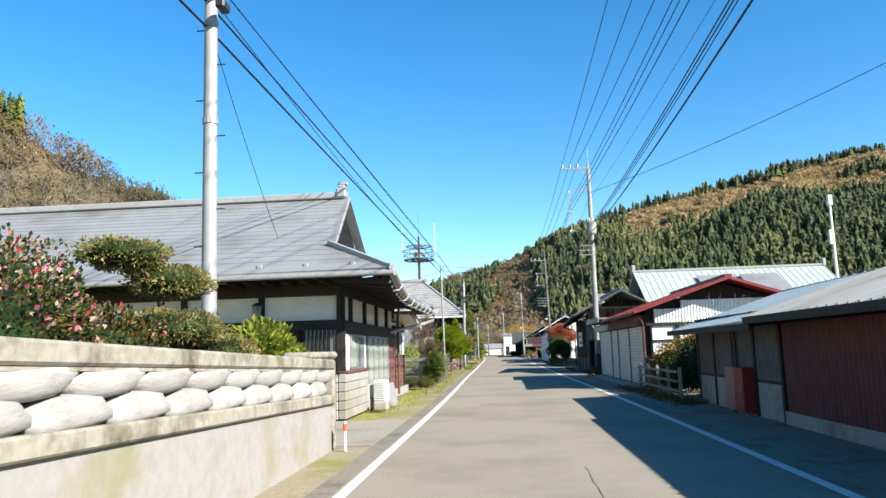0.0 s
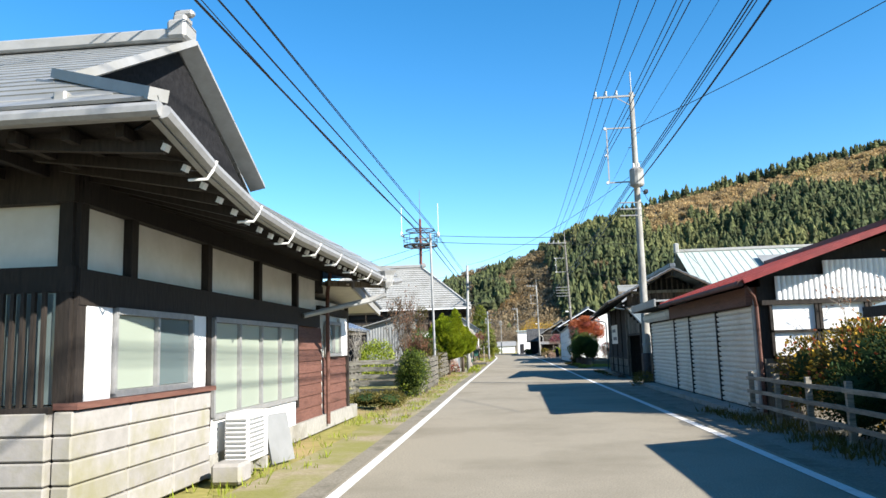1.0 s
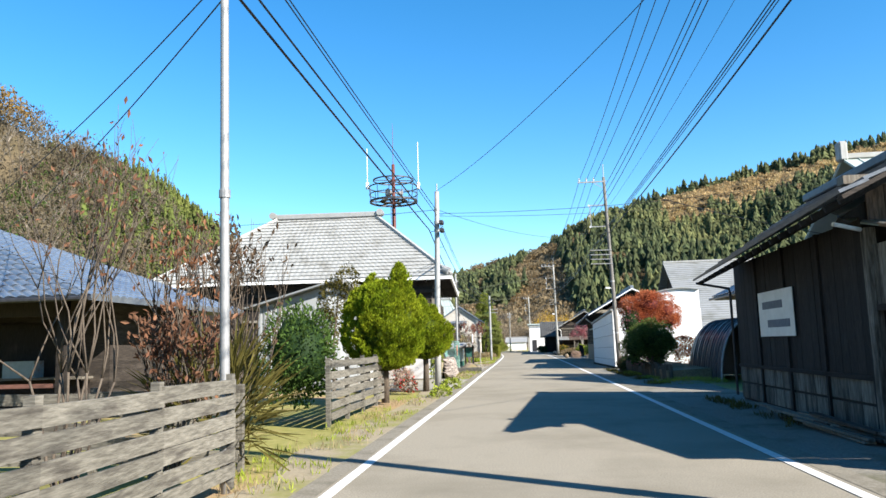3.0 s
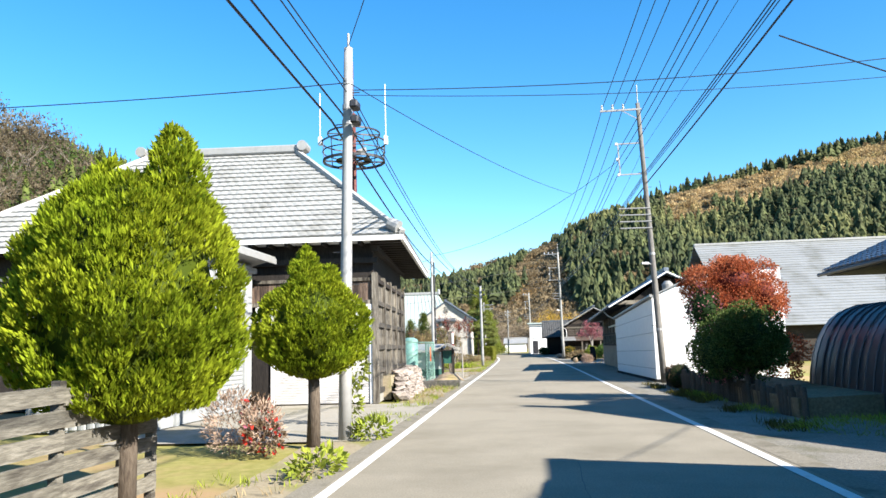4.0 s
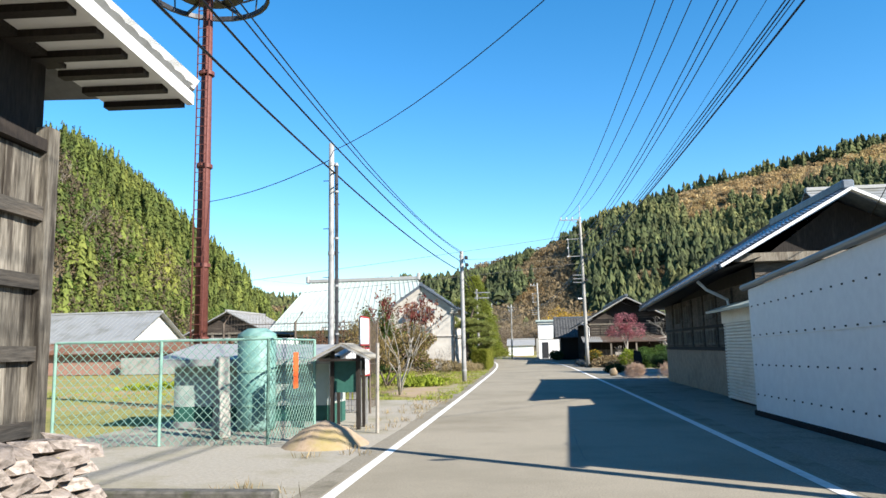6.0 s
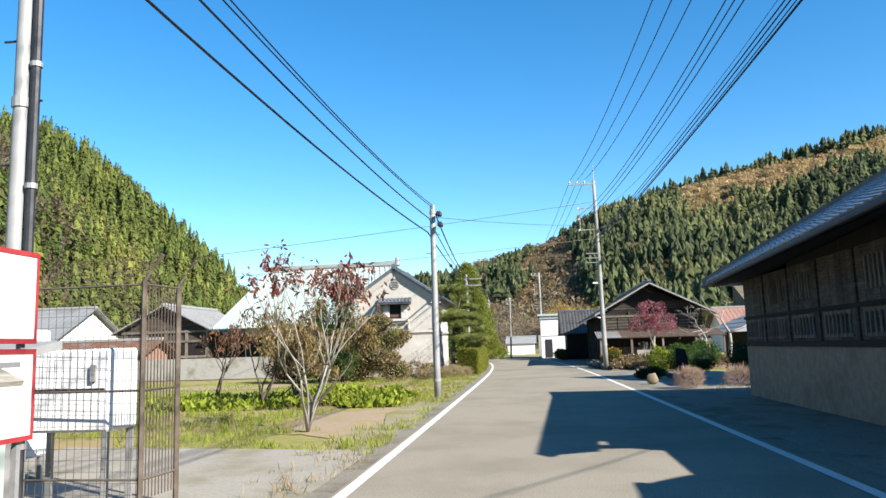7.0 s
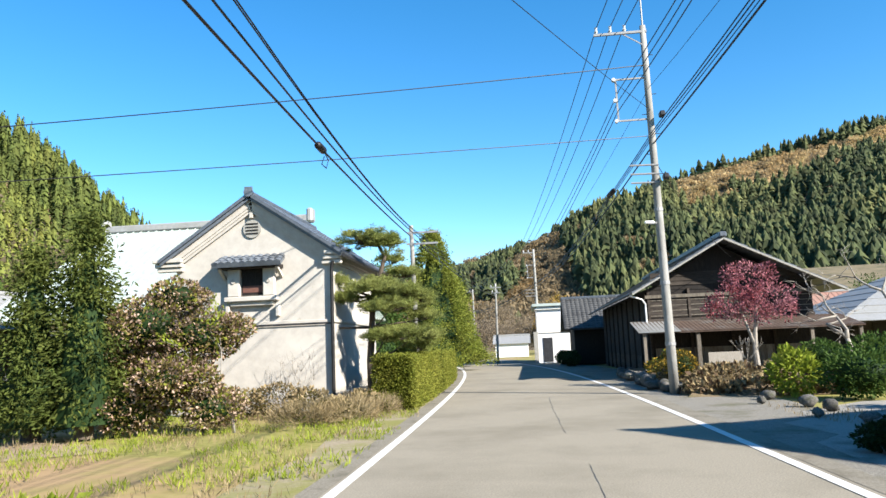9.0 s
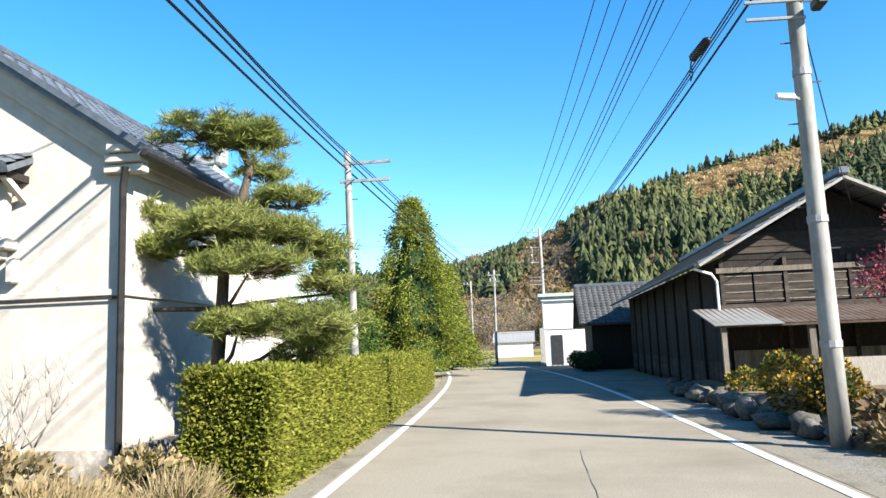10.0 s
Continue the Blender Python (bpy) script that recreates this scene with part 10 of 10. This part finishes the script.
shrub("golden_shrub", "golden shrub on the stone bank", [(4.5, 134.2, 0.7, 0.5, 0.6, 0.5), (4.2, 136.0, 0.5, 0.4, 0.5, 0.3)], 1300, 0.09, L_OLIVE, 70, core=None, extra=(("yellow_leaves", L_GINKGO, 380, 0.09), ("green_leaves", L_GREEN, 500, 0.09)))
shrub("dry_grass", "round pale dry tussock in the yard", [(4.5, 110.3, 0.3, 0.42, 0.4, 0.34)], 3000, 0.16, L_BLUSH, 71, slim=0.06, core=None, up=0.8, group="grass tussocks")
shrub("dry_grass", "pale dry tussock near the house corner", [(6.3, 111.0, 0.25, 0.4, 0.4, 0.3)], 900, 0.3, L_BLUSH, 72, slim=0.04, core=None, up=0.8, group="grass tussocks")
shrub("dry_brush", "tangle of dry brown twigs and stalks on the bank", [(5.2, 129.4, 0.32, 1.2, 0.9, 0.4), (7.0, 129.2, 0.32, 1.3, 0.9, 0.4), (9.0, 129.0, 0.3, 1.3, 0.9, 0.38), (4.2, 131.4, 0.4, 0.6, 1.0, 0.3), (6.0, 128.0, 0.16, 1.4, 0.7, 0.26), (8.0, 127.8, 0.16, 1.4, 0.7, 0.26), (4.4, 128.4, 0.15, 0.7, 0.7, 0.22)], 13000, 0.2, L_TAN, 73, slim=0.04, core=None, up=0.3, extra=(("straw", L_STRAW, 5200, 0.16), ("dark_brush", L_DUSK, 1200, 0.2)))
bare_tree("bare_shrub", "leafless upright shrub before the old house", (5.9, 130.4, 0.3), 1.7, 2, 88, PALE_BARK, None, 0, 0.1, "garden trees", stems=3, r=0.02, spread=0.35, lift=0.5)
shrub("bank_bush", "green and yellow bush at the pole foot", [(4.1, 130.6, 0.7, 0.5, 0.5, 0.5), (3.9, 131.8, 0.5, 0.4, 0.6, 0.35)], 2600, 0.08, L_OLIVE, 89, extra=(("yellow_leaves", L_GINKGO, 700, 0.08),))
shrub("low_hedge", "low dark hedge by the gatehouse", [(2.2, 158.6, 0.5, 0.6, 2.0, 0.5), (1.9, 163, 0.5, 0.6, 2.0, 0.5)], 2600, 0.14, L_DARK, 74)
# wood at the bend of the road
def bend_wood():
    rnd = random.Random(80)
    kinds = [("bare_grove", "grey-brown half-bare trees at the bend", L_GROVE, 0), ("green_grove", "olive green trees at the bend", L_OLIVE, 1), ("yellow_tree", "tall golden autumn trees behind the white building", L_GINKGO, 2), ("dark_grove", "dark evergreen trees below the hill", L_GREEN, 3)]
    spots = {0: [(-4, 236, 4, 3.2), (0, 240, 5, 3), (4, 238, 4.5, 3), (-9, 232, 6.5, 3.5), (-6, 226, 5.5, 3), (-12, 222, 6, 3), (-2, 250, 8, 4), (-8, 262, 11, 5), (2, 268, 11, 5), (-16, 258, 11, 5), (12, 262, 10, 5), (9, 250, 6, 4), (-14, 236, 6, 4), (-20, 240, 6, 4), (-26, 236, 7, 4)],
             1: [(-12, 190, 3.2, 2), (-16, 200, 4, 2.6), (-10, 214, 3.6, 2.4), (2.5, 222, 3.2, 2.2), (-18, 178, 4, 2.4), (-24, 190, 5, 3)],
             2: [(6, 232, 10, 3.6), (9.5, 236, 9.2, 3.2), (3.2, 236, 7.6, 2.6)],
             3: [(-22, 215, 8, 3), (-30, 205, 8, 3), (14, 205, 6, 3), (20, 200, 7, 3), (28, 205, 8, 3.4), (-36, 190, 8, 3), (-44, 180, 9, 3.2), (36, 190, 8, 3.2)]}
    for nm, lab, m, k in kinds:
        b = Build()
        for x, y, h, r in spots[k]:
            for _ in range(3):
                blob_leaves(b, (x + rnd.gauss(0, r * 0.35), y + rnd.gauss(0, r * 0.35), h * rnd.uniform(0.45, 0.68), r * 0.7, r * 0.7, h * 0.38), 1100, 0.26, rnd, 0.5, 0.2, 0.3)
        solo(nm, b, m, lab, "trees", kind="stuff", at=(0, 0, 0))
bend_wood()

# grass, leaf crop and verge weeds
def tufts(name, label, material, spots, size, slim, seed, blades=7, up=1.2):
    """spots: (x0, x1, y0, y1, count) beside the road."""
    rnd = random.Random(seed)
    b = Build()
    for x0, x1, y0, y1, n in spots:
        for _ in range(n):
            y = rnd.uniform(y0, y1)
            x = rnd.uniform(x0, x1) + road_x(y) - road_x((y0 + y1) / 2)
            if abs(x - road_x(y)) < HALF + 0.3 or ((x + 4.75) / 1.5) ** 2 + ((y - 102.2) / 3.1) ** 2 < rnd.uniform(0.6, 1.3):
                continue
            if noise.noise((x * 0.5, y * 0.5, seed)) < -0.12:
                continue
            for _ in range(blades):
                c = Vector((x + rnd.gauss(0, 0.06), y + rnd.gauss(0, 0.06), -0.04))
                add_leaf(b, c, Vector((rnd.gauss(0, 0.5), rnd.gauss(0, 0.5), up)), size * rnd.uniform(0.6, 1.3), rnd, slim)
    solo(name, b, material, label, "grass", kind="stuff", at=(0, 0, 0))
def soil_patch(name, label, cx, cy, rx, ry, z, seed, material):
    b = Build()
    n = 40
    b.v.append((cx, cy, z + 0.02))
    for k in range(n):
        a = 6.2832 * k / n
        q = 1 + 0.4 * noise.noise((math.cos(a) * 1.6, math.sin(a) * 1.6, seed)) + 0.15 * noise.noise((math.cos(a) * 6, math.sin(a) * 6, seed))
        b.v.append((cx + math.cos(a) * rx * q, cy + math.sin(a) * ry * q, z))
    b.f = [(0, 1 + k, 1 + (k + 1) % n) for k in range(n)]
    solo(name, b, material, label, "soil", kind="structure", at=(0, 0, 0))
soil_patch("bare_soil", "bare tan soil at the edge of the field", -4.75, 102.2, 1.4, 3.0, -0.035, 3, SOIL)
soil_patch("bare_soil", "bare trodden soil beyond the crop", -15.0, 119.5, 6.0, 2.2, -0.035, 5, SOIL)
md = Build()
md.v.append((-3.95, 85.9, 0.42))
for k in range(2):
    for i in range(14):
        a = 6.2832 * i / 14
        q = (0.4, 0.8)[k] * (1 + 0.2 * noise.noise((math.cos(a) * 2, math.sin(a) * 2, k)))
        md.v.append((-3.95 + math.cos(a) * q, 85.9 + math.sin(a) * q * 1.1, (0.27, -0.03)[k]))
md.f = [(0, 1 + i, 1 + (i + 1) % 14) for i in range(14)] + [(1 + i, 15 + i, 15 + (i + 1) % 14, 1 + (i + 1) % 14) for i in range(14)]
solo("soil_mound", md, SOIL, "small heap of tan soil beside the fence", "mound", smooth=True)
tk = thing("water_tank", "teal upright water tank behind the fence", "tank", (-6.15, 88.3, 0))
part("tank_body", Build().tube([(-6.15, 88.3, 0), (-6.15, 88.3, 0.1), (-6.15, 88.3, 2.0), (-6.15, 88.3, 2.12)], [0.36, 0.4, 0.4, 0.2], 16), TEAL_PAINT, tk, smooth=True)
for z in (0.5, 1.2, 1.9):
    part("hoop", Build().tube([(-6.15, 88.3, z), (-6.15, 88.3, z + 0.05)], 0.415, 16), GREEN_MESH, tk)
soil_patch("yard_gravel", "grey gravel yard before the timber house", 7.6, 115.5, 4.2, 8.0, -0.008, 9, GRAVEL)
tufts("verge_grass", "short yellow-green grass along the verge", L_LIME, [(-4.0, -2.75, 28, 60, 420), (-3.9, -2.7, 66, 80, 260), (-4.4, -3.0, 96, 126, 900), (-3.8, -2.9, 124, 150, 420), (-12, -4.2, 97, 126, 3600), (-22, -12, 98, 126, 1500), (-4.0, -2.9, 20, 30, 90)], 0.13, 0.12, 91)
tufts("dry_grass_cover", "dry straw-coloured grass", L_STRAW, [(-4.0, -2.8, 30, 60, 300), (-4.2, -2.9, 70, 126, 700), (-11, -4.2, 99, 126, 1500), (4.6, 6.5, 108, 124, 220)], 0.15, 0.08, 92)
tufts("leaf_crop", "rows of broad bright green vegetable leaves", L_LIME, [(-13, -4.6, 105.5, 109.5, 1400), (-20, -9, 106, 111.5, 900), (-9.5, -6.0, 111, 115, 260)], 0.26, 0.6, 93, 6, 0.5)
tufts("shade_weeds", "dark weeds along the shaded shoulder", L_OLIVE, [(4.4, 5.4, 20, 30, 260), (4.25, 5.0, 64, 79, 620), (4.6, 5.1, 50, 57, 90)], 0.16, 0.14, 94)
